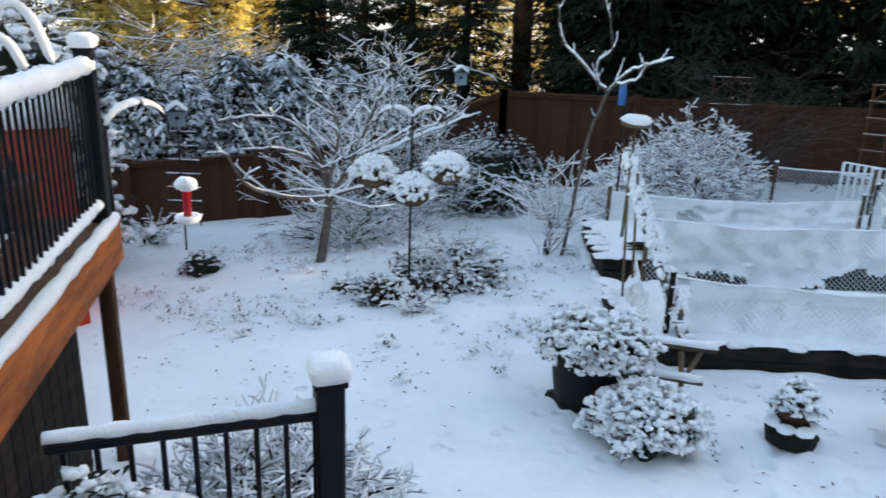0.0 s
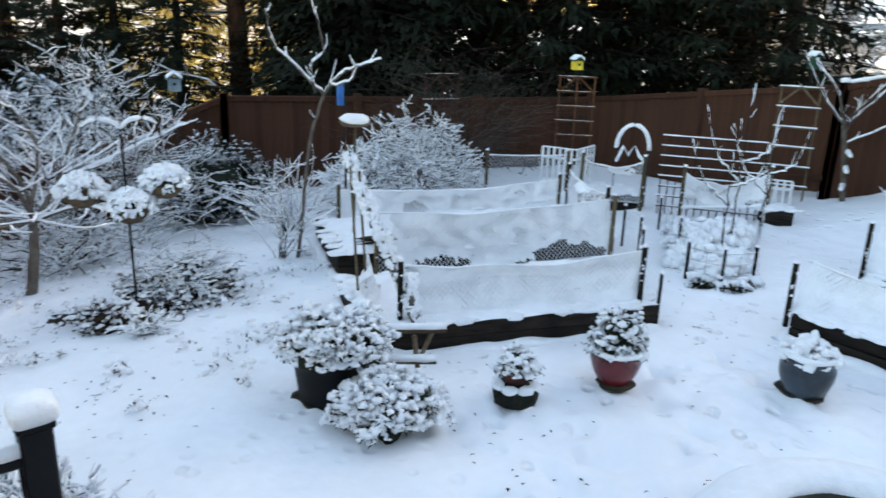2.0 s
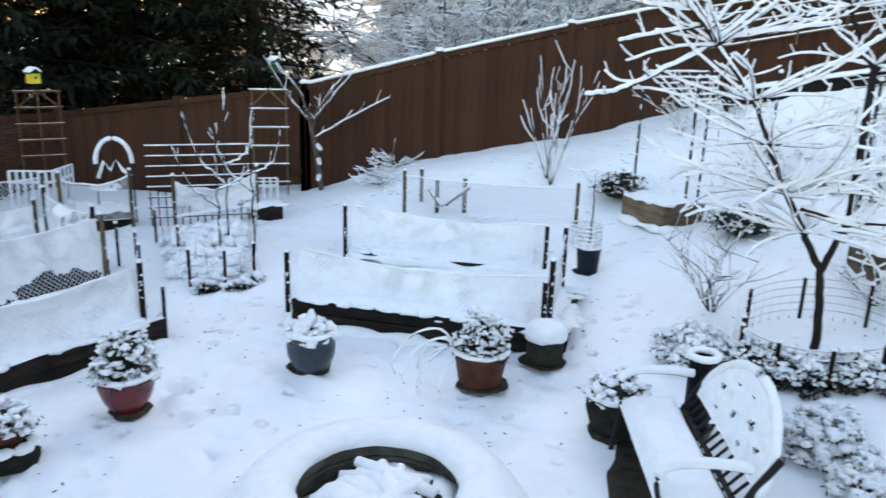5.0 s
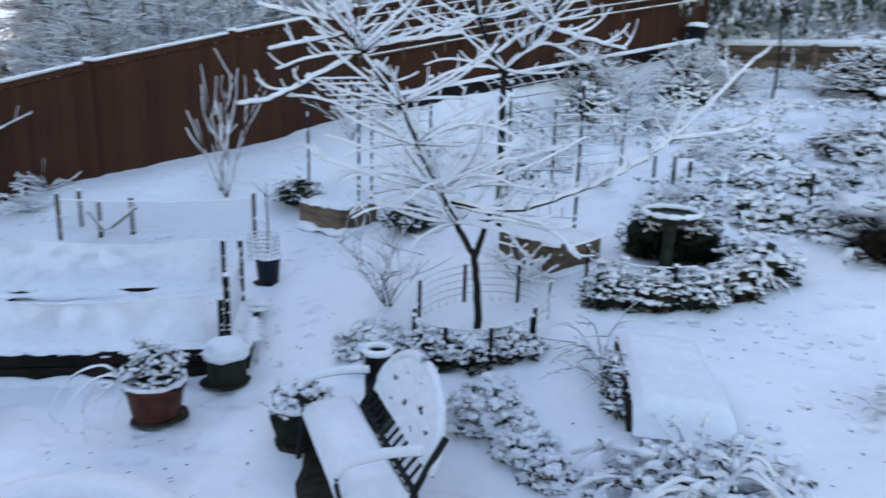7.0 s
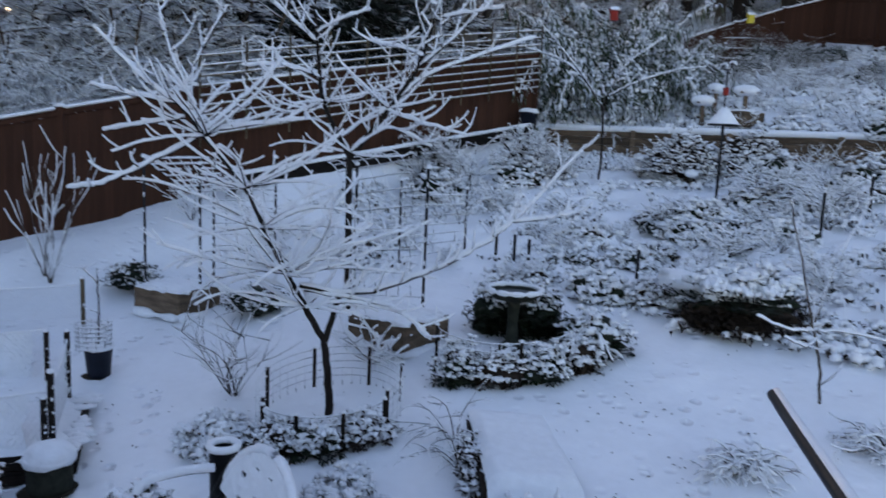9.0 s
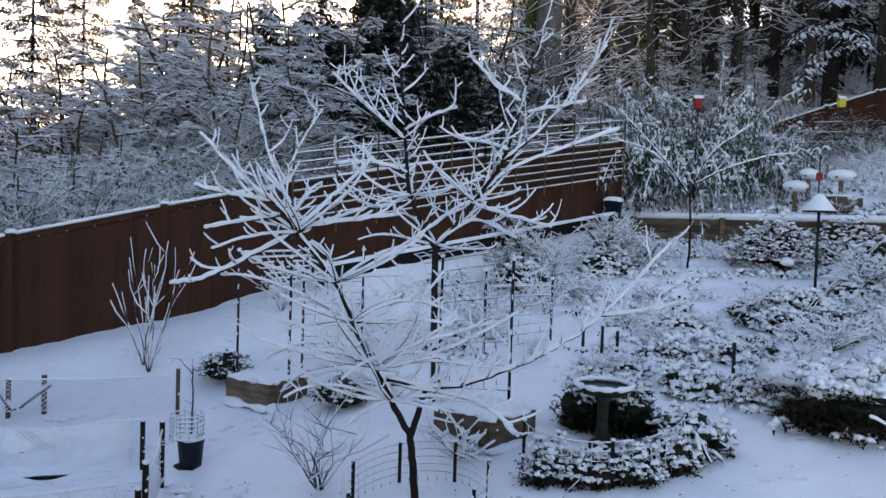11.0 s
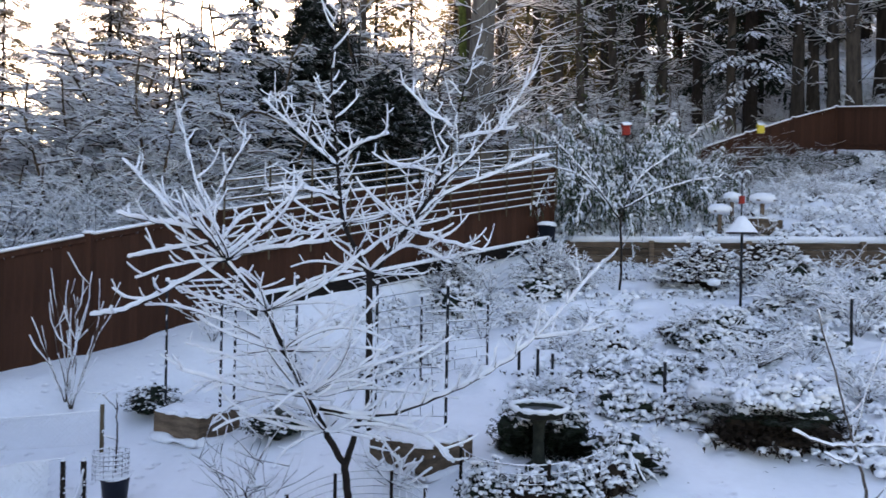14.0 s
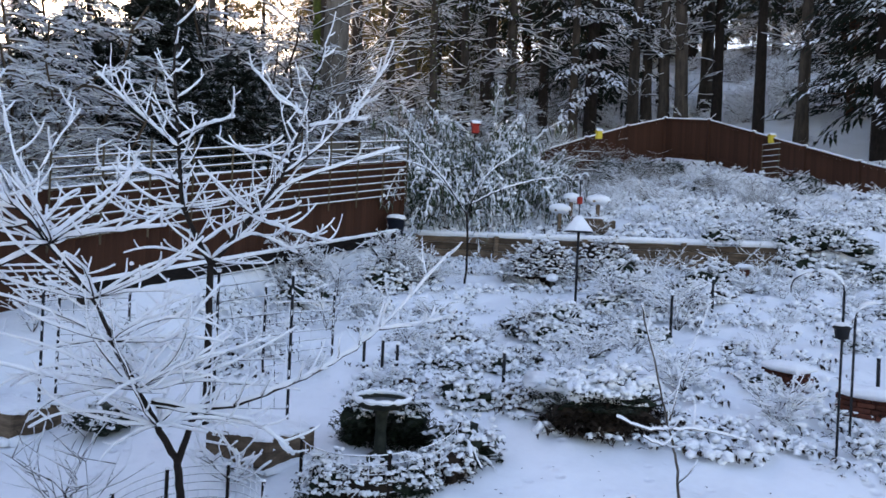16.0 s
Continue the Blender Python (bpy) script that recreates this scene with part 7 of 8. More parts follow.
# vase-shaped tree before the fence corner
orchard_tree("pruned_tree", (10.4, 9.5, 0.2), [
    ([(10.4, 9.5, 0.1), (10.35, 9.56, 0.8), (10.27, 9.66, 1.5)], 0.05, 0.035),
    ([(10.27, 9.66, 1.5), (10.03, 9.93, 1.93), (9.76, 10.24, 2.63)], 0.022, 0.008),
    ([(10.27, 9.66, 1.5), (10.15, 9.8, 2.04), (9.89, 10.09, 2.5)], 0.02, 0.008),
    ([(10.27, 9.66, 1.5), (10.46, 9.44, 1.93), (10.64, 9.23, 2.27)], 0.02, 0.008),
    ([(10.3, 9.62, 1.4), (10.39, 9.52, 1.68), (10.78, 9.08, 2.38)], 0.02, 0.008),
    ([(10.32, 9.6, 1.2), (10.7, 9.15, 1.55), (11.2, 8.6, 1.95)], 0.018, 0.008),
], "pruned vase-shaped bare tree lined with snow", 36, 0.22, 0.4, 0.012, (), 0.12, PALEBARK)
for k, (z0, w) in enumerate(((0.45, 0.2), (0.75, 0.24), (1.0, 0.16))):
    root = thing("tree_guard", (10.3, 9.5, z0), 38 + 9 * k, "snow-covered wooden slat tied to the pruned tree", "tree guard", "tree guards")
    part("slat", Geo().beam((-w, 0, 0), (w, 0.02, 0.06), 0.03, 0.04), STAKE, root, "", False)
    part("snow_strip", Geo().tube([(-w + 2 * w * i / 6, -0.01, 0.03 + 0.01 * i) for i in range(7)], [0.03, 0.04, 0.035, 0.045, 0.04, 0.035, 0.02], 7), SNOW, root, "snow on the slat")
bird_house((10.19, 10.42, 2.32), (0.15, 0.2), GREEND, GREEND, "small dark green bird house with a snowy roof", 1.2)
for q, s in (((11.6, 5.45), 61), ((11.75, 5.6), 62)):
    twiggy_bush("shrub", 0.3, 1.8, 7, "upright bare shrub with beads of snow", s, q, 0.013, 1.4, 0.3, 1, rad=0.011, gap=0.3, k=10, wob=0.1, wood=PALEBARK)
twiggy_bush("fern_clump", 0.5, 0.6, 34, "withered arching fern clump with snow", 63, (11.4, 8.6), 0.008, -0.6, 0.9, 1)
twiggy_bush("shrub", 0.5, 0.5, 40, "low dry shrub matted with snow near the fence", 64, (10.6, 8.3), 0.008, -0.4, 1.0, 3, wob=0.3, wood=DRYTWIG)
# big snowy bush by the back fence and its neighbours
fluffy_bush("shrub", 1.3, 1.0, 1.42, 1350, "large twiggy bush white with snow before the fence", 71, (3.8, 12.5), 0.0088, 0.22)
fluffy_bush("shrub", 0.7, 0.6, 0.95, 380, "twiggy bush white with snow before the fence", 72, (2.75, 12.2), 0.01, 0.26)
twiggy_bush("shrub", 0.9, 1.3, 26, "thin bare shrub with snowy stems", 73, (1.5, 11.5), 0.006, 0.1, 0.8, 4)
twiggy_bush("shrub", 0.7, 1.4, 12, "thin upright saplings with snow", 74, (1.15, 10.0), 0.007, 0.4, 0.35, 2)
leafy_bush("shrub", 1.05, 0.7, 1.35, 1500, "dark evergreen bush with a frosting of snow by the fence", 75, loc=(0.6, 13.6), clump=0.03, lsize=0.09, snow=0.45, leaf=NEEDLEMID)
twiggy_bush("shrub", 0.6, 0.75, 70, "brown stalks bending under snow by the basket pole", 76, (-0.1, 9.2), 0.006, -0.5, 0.9, 4, wob=0.3)
leafy_bush("shrub", 0.55, 0.5, 0.45, 170, "withered leafy mound under snow by the basket pole", 176, loc=(0.05, 9.1), clump=0.05, base=0.0, leaf=DRYLEAF, snow=1.2, core=False, lsize=0.08)
leafy_bush("shrub", 0.35, 0.3, 0.34, 170, "withered leafy mound under snow by the basket pole", 177, loc=(-0.5, 9.35), clump=0.05, base=0.0, leaf=DRYLEAF, snow=0.7, core=False, lsize=0.08)
for q, w, d in (((-1.3, 8.95), 0.22, 0.09), ((-1.0, 8.8), 0.16, 0.1), ((-0.7, 8.7), 0.16, 0.08), ((-0.25, 8.75), 0.14, 0.08)):
    root = thing("soil_hollow", (*q, ground(*q) + 0.01), rnd.uniform(-25, 25), "dark hollow of bare soil in the snow", "soil", "bare soil")
    part("soil", Geo().blob((0, 0, 0), (w, d, 0.035), q[0] * 5, sub=3, rough=0.9, freq=2.0), SOIL, root)
leafy_bush("shrub", 0.55, 0.4, 0.25, 150, "low plants half buried in snow", 77, loc=(-0.75, 8.55), clump=0.05, base=0.0, leaf=DRYLEAF)
twiggy_bush("shrub", 0.5, 0.35, 24, "low dead stalks in the snow", 78, (-0.5, 8.0), 0.008, -0.3, 1.0, 3)
fluffy_bush("shrub", 1.8, 1.2, 2.6, 800, "big tangled bare shrub frosted with snow behind the apple tree", 79, (-1.2, 12.2), 0.0048, 0.46, 0.22)
fluffy_bush("shrub", 1.0, 0.7, 0.6, 300, "low tangle of snowy twigs under the apple tree", 80, (-1.6, 11.5), 0.008, 0.3)
twiggy_bush("shrub", 0.7, 0.6, 36, "arching grass clump with snow by the fence", 81, (-4.9, 12.3), 0.009, -0.5, 0.9, 2)
leafy_bush("shrub", 0.3, 0.3, 0.3, 60, "small sprig poking from the snow", 82, loc=(-3.5, 10.2), clump=0.03, base=0.0)
fluffy_bush("shrub", 0.75, 0.6, 0.62, 420, "snow-matted shrub below the stair railing", 83, (-1.2, 4.2), 0.01, 0.26, 0.45)
twiggy_bush("shrub", 0.6, 0.5, 30, "thin snowy twigs below the stair railing", 84, (-0.55, 3.9), 0.006, -0.1, 1.0, 3)
leafy_bush("potted_shrub", 0.24, 0.2, 0.22, 170, "snow-heaped plant on the stair landing", 85, loc=(-1.4, 2.4, 1.33), clump=0.045, base=0.0, snow=1.6)
root = thing("plant_stand", (-1.4, 2.4, 0.53), 0, "dark plant stand on the landing", "plant stand")
part("column", Geo().lathe([(0.001, 0), (0.14, 0), (0.1, 0.1), (0.1, 0.66), (0.2, 0.78), (0.2, 0.82), (0.001, 0.82)], 16), PLASTIC, root)
part("snow_heap", Geo().blob((0.16, 0.05, 0.86), (0.17, 0.15, 0.12), 2, sub=3, rough=0.4), SNOW, root)
root = thing("arching_plant", (-3.0, 4.95, 1.62), 0, "tall arching stems bowed under thick snow on the deck", "plant")
for pts in (((0, 0, 0.0), (0.02, -0.02, 0.9), (0.14, -0.04, 1.3), (0.27, 0.02, 1.27), (0.36, 0.07, 0.98)), ((-0.05, 0, 0.0), (-0.02, -0.03, 0.8), (0.06, -0.05, 1.12), (0.16, -0.02, 1.1), (0.22, 0.0, 0.95)), ((0.05, 0.1, 0.0), (-0.1, 0.1, 0.9), (-0.2, 0.05, 1.25), (-0.35, 0.0, 1.15))):
    line = curve(pts)
    part("stem", Geo().tube(line, 0.012, 6), TWIG, root)
    part("stem_snow", Geo().tube([q + np.array((0, 0, 0.02)) for q in line[6:]], [0.03] * (len(line) - 7) + [0.012], 7), SNOW, root, "thick snow on the arch")
part("pot", Geo().lathe([(0.001, 0), (0.15, 0), (0.2, 0.3), (0.18, 0.3), (0.001, 0.26)], 18), TERRACOTTA, root)
leafy_bush("shrub", 1.5, 1.3, 3.6, 500, "snow-laden evergreen beyond the deck", 186, loc=(-6.2, 11.0, -0.5), clump=0.14, lsize=0.16)
twiggy_bush("dry_vine", 1.4, 3.1, 46, "haze of bare brown twigs against the fence", 87, (5.2, 14.2), 0.0, -0.1, 0.6, 12, rad=0.005, k=8, wob=0.34, wood=PALEBARK)
leafy_bush("shrub", 0.25, 0.2, 0.2, 50, "small snowy plant by the net", 88, loc=(5.3, 11.6), clump=0.05, base=0.0)
root = thing("trailing_plant", (5.4, 3.38, ground(5.4, 3.38)), 0, "trailing stems arching from the terracotta pot, thick with snow", "plant")
for dx, dy, up, reach in ((-0.1, 0.35, 0.5, 0.62), (-0.16, 0.22, 0.44, 0.5), (-0.22, 0.1, 0.38, 0.42), (-0.04, 0.3, 0.42, 0.4), (-0.24, -0.02, 0.3, 0.36), (-0.12, 0.18, 0.36, 0.34)):
    k = reach / math.hypot(dx, dy)
    line = curve([(0, 0, 0.3), (dx * k * 0.3, dy * k * 0.3, up), (dx * k * 0.75, dy * k * 0.75, up * 0.8), (dx * k * 1.05, dy * k * 1.05, 0.12), (dx * k * 1.0, dy * k * 1.0, 0.0)], 5)
    part("stem", Geo().tube(line, 0.006, 5), TWIG, root)
    part("stem_snow", Geo().tube([q + np.array((0, 0, 0.008)) for q in line[1:]], [0.011 + 0.008 * noise.noise((i * 0.6, dx * 9, dy * 9)) for i in range(len(line) - 1)], 6), SNOW, root, "snow along the stem")

# scattered low planting over the slope, built in a few kinds and repeated
kinds = [
    leafy_bush("slope_plant", 0.5, 0.45, 0.38, 150, "low evergreen plant clumped with snow on the slope", 101, loc=(12.6, -4.6), snow=1.7, clump=0.075, base=0.0, lsize=0.075, group="slope planting"),
    leafy_bush("slope_plant", 0.4, 0.5, 0.3, 120, "withered perennial clump in the snow on the slope", 102, loc=(12.9, -3.0), snow=1.5, clump=0.07, base=0.0, leaf=DRYLEAF, lsize=0.075, group="slope planting"),
    twiggy_bush("slope_shrub", 0.5, 0.6, 22, "bare little shrub with snowy twigs on the slope", 103, (11.6, -4.9), 0.009, 0.1, 0.9, 4, group="slope planting"),
    twiggy_bush("slope_shrub", 0.5, 1.1, 9, "taller bare shrub with thin snowy stems on the slope", 104, (14.5, -6.6), 0.008, 0.25, 0.6, 4, group="slope planting"),
    leafy_bush("slope_shrub", 0.75, 0.75, 0.75, 130, "rounded evergreen on the slope carrying snow", 105, loc=(18.0, -5.9), clump=0.1, lsize=0.1, snow=1.6, group="slope planting"),
    twiggy_bush("dead_perennial", 0.5, 0.45, 24, "dead stalks laid over by snow on the slope", 106, (13.2, -2.2), 0.006, -0.5, 1.0, 2, group="slope planting"),
    leafy_bush("slope_plant", 0.55, 0.3, 0.16, 90, "flat dark mat of leaves breaking through the snow", 107, loc=(12.0, -3.9), snow=0.35, clump=0.05, base=0.0, lsize=0.1, core=False, group="slope planting"),
]
for x, y, k, s in ((16.6, -0.5, 4, 0.9), (17.2, -1.2, 3, 1.2), (17.8, -2.4, 4, 0.8), (18.3, -3.0, 3, 0.9), (18.2, -6.2, 4, 0.9), (16.8, -7.9, 4, 0.85), (15.6, -9.2, 4, 0.75), (15.9, -8.6, 3, 0.8), (17.0, -8.9, 3, 0.75), (16.3, -9.9, 4, 0.7), (15.4, -10.8, 3, 0.8), (15.0, -10.0, 2, 1.1), (14.6, -6.5, 0, 1.1), (15.4, -7.4, 4, 0.7), (13.8, -5.2, 0, 1.1), (12.8, -7.1, 3, 1.0), (14.5, -8.8, 1, 1.2), (11.5, -5.6, 5, 1.2), (12.2, -6.1, 0, 1.0), (10.6, -5.0, 5, 1.0), (10.3, -2.6, 0, 1.0), (10.0, -3.4, 1, 1.0), (9.9, -5.6, 2, 1.1), (11.1, -1.9, 1, 0.8), (8.6, -6.2, 2, 1.1), (12.8, 1.2, 2, 1.0), (13.6, 2.6, 3, 1.0), (13.8, 0.2, 2, 1.1), (14.6, -0.9, 3, 1.0), (15.6, -1.8, 2, 1.1), (14.9, -3.0, 5, 1.2), (13.9, 4.0, 3, 0.8),
                   (18.5, -7.0, 4, 0.8), (17.6, -7.2, 4, 0.7), (12.3, -5.3, 6, 1.2), (17.2, -10.6, 4, 0.8), (16.7, -11.3, 2, 1.2), (17.6, -11.2, 4, 0.7), (16.2, -11.8, 4, 0.75), (17.1, -12.1, 4, 0.8), (16.0, -12.6, 2, 1.2), (16.6, -13.0, 4, 0.7), (15.2, -11.9, 1, 1.2), (15.4, -12.9, 4, 0.6), (13.0, -5.8, 6, 1.1), (13.4, -4.4, 6, 1.0), (12.0, -5.0, 6, 1.0), (11.4, -3.4, 0, 0.8), (11.7, -2.7, 6, 1.1)):
    copy_thing(kinds[k], pose(x, y, ground(x, y) - 0.02, 0, 0, rnd.uniform(0, 360)) @ Matrix.Scale(s, 4))
for i in range(135):
    u, v = rnd.uniform(9.8, 19.6), rnd.uniform(-7.0, 10.5)
    x, y = 0.8 * u + 0.6 * v, -0.6 * u + 0.8 * v
    if (x - 10.4) * 0.76 + (y - 9.9) * 0.65 > -1.6 or math.hypot(x - 14.7, y + 5.86) < 0.6 or math.hypot(x - 16.3, y + 3.6) < 1.5 or y > 2.5 and rnd.random() < 0.75:
        continue
    k = rnd.choice((0, 1, 2, 2, 3, 3, 3, 5, 2))
    s = rnd.uniform(0.3, 0.75)
    copy_thing(kinds[k], pose(x, y, ground(x, y) - 0.02, 0, 0, rnd.uniform(0, 360)) @ Matrix.Scale(s * (0.6 if k == 4 else 1.0), 4))
for i in range(110):
    u, v = 20.6 + 15 * rnd.random() ** 1.6, rnd.uniform(-9, 11)
    x, y = 0.8 * u + 0.6 * v, -0.6 * u + 0.8 * v
    k = rnd.choice((2, 5, 3, 3))
    copy_thing(kinds[k], pose(x, y, ground(x, y) - 0.02, 0, 0, rnd.uniform(0, 360)) @ Matrix.Scale(rnd.uniform(0.35, 0.9), 4))


greybush = leafy_bush("terrace_shrub", 0.8, 0.8, 0.9, 420, "grey-green evergreen shrub dusted with snow on the terrace", 421, loc=(31.2, -13.6), clump=0.05, lsize=0.12, snow=0.5, leaf=NEEDLEMID, group="terrace planting")
for x, y, k in ((30.6, -14.9, 1.0), (29.9, -13.0, 0.9), (30.3, -16.0, 0.8), (29.0, -10.84, 1.1), (27.4, -16.1, 0.6), (25.8, -14.5, 0.5), (25.0, -18.4, 0.8), (23.6, -17.9, 0.6), (18.8, -13.3, 0.6), (27.6, -9.4, 0.9), (26.4, -8.6, 0.8)):
    copy_thing(greybush, pose(x, y, ground(x, y) - 0.05, 0, 0, rnd.uniform(0, 360)) @ Matrix.Scale(k, 4))
for x, y in ((16.8, -10.7), (16.5, -11.1), (16.2, -11.6), (15.9, -11.9), (15.6, -12.3), (15.3, -12.7), (15.0, -13.0), (16.0, -12.5), (20.2, -2.7), (20.5, -3.3), (19.6, -2.4)):
    copy_thing(kinds[rnd.choice((0, 2, 4, 4, 3))], pose(x, y, ground(x, y) - 0.03, 0, 0, rnd.uniform(0, 360)) @ Matrix.Scale(rnd.uniform(0.7, 1.1), 4))
root = thing("garden_bin", (20.75, -2.95, ground(20.75, -2.95) - 0.05), 20, "dark blue plastic garden bin with snow on its lid", "bin")
part("body", Geo().lathe([(0.001, 0), (0.2, 0.0), (0.24, 0.5), (0.26, 0.52), (0.26, 0.56), (0.001, 0.56)], 20), BLUEPLASTIC, root)
part("snow_cap", Geo().blob((0, 0, 0.58), (0.27, 0.27, 0.1), 3, sub=3, rough=0.2), SNOW, root, "thick snow on the lid")


def ground_cover(label, count, u0, u1, v0, v1, size, seed):
    """Low stalks and leaves poking through lumps of snow, thick here and sparse there."""
    rg = random.Random(seed)
    gl, gs = Geo(), Geo()
    for i in range(count):
        u, v = rg.uniform(u0, u1), rg.uniform(v0, v1)
        x, y = 0.8 * u + 0.6 * v, -0.6 * u + 0.8 * v
        if (x - 10.4) * 0.76 + (y - 9.9) * 0.65 > -1.2 and u < 19.9 or noise.noise((x * 0.55, y * 0.55, seed)) + 0.6 * noise.noise((x * 1.7, y * 1.7, seed)) < rg.uniform(-0.2, 0.45):
            continue
        z = ground(x, y) + 0.05
        s = size * rg.uniform(0.4, 1.3)
        for k in range(rg.choice((2, 3, 4, 6))):
            b = rg.uniform(0, 6.28)
            gl.leaf((x + rg.gauss(0, s * 0.4), y + rg.gauss(0, s * 0.4), z - 0.02), (math.cos(b), math.sin(b), rg.uniform(0.2, 2.2)), s * rg.uniform(0.7, 1.6), s * rg.uniform(0.12, 0.42))
        for k in range(rg.choice((1, 2, 3))):
            w = s * rg.uniform(0.25, 0.6)
            gs.blob((x + rg.gauss(0, s * 0.5), y + rg.gauss(0, s * 0.5), z + rg.uniform(-0.2, 0.7) * s), (w, w, w * 0.7), k, sub=1, rough=0.7)
    root = thing("ground_cover", (0, 0, 0), 0, label, "ground cover", kind="stuff")
    part("leaves", gl, DRYLEAF, root, "", False), part("snow_clumps", gs, SNOW, root)


ground_cover("low dry stalks and leaves half buried in snow on the slope", 20000, 9.0, 19.8, -7.5, 10.5, 0.11, 301)
ground_cover("low dry stalks half buried in snow on the upper terrace", 22000, 20.2, 36.0, -9.0, 12.0, 0.16, 302)

ground_cover("small sprigs and dead stems poking through the garden snow", 1500, -10.0, -3.5, 4.5, 9.5, 0.07, 303)

# taller shrubs before the retaining wall and at the lantern
for q, rx, ry, h, n, sd in (((18.0, -0.3), 0.85, 0.95, 1.05, 620, 311), ((18.2, -2.55), 0.7, 0.85, 1.3, 620, 312), ((18.4, -3.4), 0.4, 0.45, 0.7, 200, 313)):
    fluffy_bush("shrub", rx, ry, h, n, "twiggy brown shrub white with snow before the retaining wall", sd, q, 0.0085, 0.24, 0.42)
    leafy_bush("shrub", rx * 0.55, ry * 0.55, h * 0.8, int(n * 0.35), "withered brown leaves inside a snowy shrub", sd + 50, loc=q, clump=0.035, base=0.0, leaf=DRYLEAF, lsize=0.09, snow=0.5, core=False)
for q, rx, ry, h, n, sd in (((17.2, -6.0), 0.7, 0.72, 1.05, 560, 321), ((17.3, -7.6), 0.62, 0.72, 0.95, 480, 322)):
    leafy_bush("shrub", rx, ry, h, n, "rounded leafy shrub heaped with snow before the retaining wall", sd, loc=q, clump=0.062, base=0.22, leaf=DRYLEAF, lsize=0.09, snow=1.2)
for q, r, h, n, sd in (((14.5, -6.95), 0.9, 1.0, 70, 331), ((14.0, -7.7), 0.8, 0.9, 54, 332), ((13.75, -4.45), 0.7, 0.6, 46, 333), ((13.2, -4.95), 0.6, 0.5, 36, 334)):
    twiggy_bush("shrub", r, h, n, "dense arching shrub, snow along its bowed brown stems", sd, q, 0.011, -0.9, 1.1, 3, wob=0.24, k=6)
    leafy_bush("shrub", r * 0.6, r * 0.6, h * 0.45, int(n * 2.2), "dead brown leaves under bowed stems", sd + 50, loc=q, clump=0.04, base=0.0, leaf=DRYLEAF, lsize=0.1, snow=0.4, core=False)

# specks of leaf litter on the snow
g = Geo()
for i in range(3300):
    x, y = rnd.uniform(-4, 8.5), rnd.uniform(-5.0, 12.5)
    if noise.noise((x * 0.7, y * 0.7, 11)) < rnd.uniform(-0.35, 0.25) or x < 1.6 and y < 2.5:
        continue
    z = ground(x, y) + 0.05 * noise.noise((x * 0.5, y * 0.5, 0)) + 0.018 * noise.noise((x * 1.9, y * 1.9, 4)) + 0.006
    a = rnd.uniform(0, 6.28)
    g.leaf((x, y, z), (math.cos(a), math.sin(a), 0.25), rnd.uniform(0.02, 0.06), rnd.uniform(0.01, 0.03))
tagged(part("leaf_litter", g, DRYLEAF, None, "", False), "scattered dry leaf bits on the snow", "leaf litter", kind="stuff")


# ---- woods ----
def conifer(name, h, r, boughs, label, seed, needles, trunk_r=0.2, bare=0.1, droop=0.25, spray=26, size=0.5, bark=BARK, loc=(0, 0, 0), sag=0.0, wide=0.24):
    """A conifer: trunk, and boughs each set with overlapping needle sprays."""
    rg = random.Random(seed)
    root = thing(name, loc, 0, label, "tree", "woods")
    part("trunk", Geo().tube([(0, 0, -0.8), (0.03 * h * rg.uniform(-0.3, 0.3), 0, h * 0.5), (0, 0, h)], [trunk_r * 1.15, trunk_r * 0.75, 0.03], 9), bark, root)
    gn, gb = Geo(), Geo()
    for i in range(boughs):
        t = bare + (1 - bare) * (i + rg.random()) / boughs
        z = h * t
        a = i * 2.4 + rg.uniform(-0.4, 0.4)
        L = r * (1.02 - t) ** 0.75 * rg.uniform(0.75, 1.15) + 0.15
        d = np.array((math.cos(a), math.sin(a), 0.0))
        sd = np.array((-math.sin(a), math.cos(a), 0.0))
        dr = droop * rg.uniform(0.3, 1.7) - rg.uniform(-0.06, 0.14)
        end = d * L + np.array((0, 0, z - dr * L))
        gb.tube([(0, 0, z), d * L * 0.5 + np.array((0, 0, z - dr * L * 0.3)), end], [0.03 + 0.01 * L, 0.02, 0.008], 3, cap=False)
        for k in range(spray):
            s = (k + rg.random()) / spray
            s = 0.15 + 0.85 * s
            c = d * L * s + np.array((0, 0, z - dr * L * (0.3 * s + 0.7 * s * s)))
            w = (1.1 - s) * L * 0.45 + 0.12
            o = rg.uniform(-1, 1)
            c = c + sd * o * w * 0.7 + np.array((0, 0, rg.uniform(-0.12, 0.06) - abs(o) * 0.12))
            way = d * rg.uniform(0.3, 1.0) + sd * o * 1.2 + np.array((0, 0, rg.uniform(-0.5, 0.1) - sag))
            for j in range(2):
                gn.leaf(c + sd * (j * 0.3 - 0.15) * size, way + sd * (j * 0.8 - 0.4), size * rg.uniform(0.5, 1.15), size * wide, 0, 0.25)
    part("bough_wood", gb, bark, root)
    part("needles", gn, needles, root, "", False)
    return root


def place(src, x, y, s=1.0, turn=None, dz=0.0):
    return copy_thing(src, pose(x, y, ground(x, y) - 0.1 + dz, 0, 0, rnd.uniform(0, 360) if turn is None else turn) @ Matrix.Scale(s, 4))


def at_yaw(yaw, d):
    return math.sin(radians(-yaw)) * d, math.cos(radians(yaw)) * d


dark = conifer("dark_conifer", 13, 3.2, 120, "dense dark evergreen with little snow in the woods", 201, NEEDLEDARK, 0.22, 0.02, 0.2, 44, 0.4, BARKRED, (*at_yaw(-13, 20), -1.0))
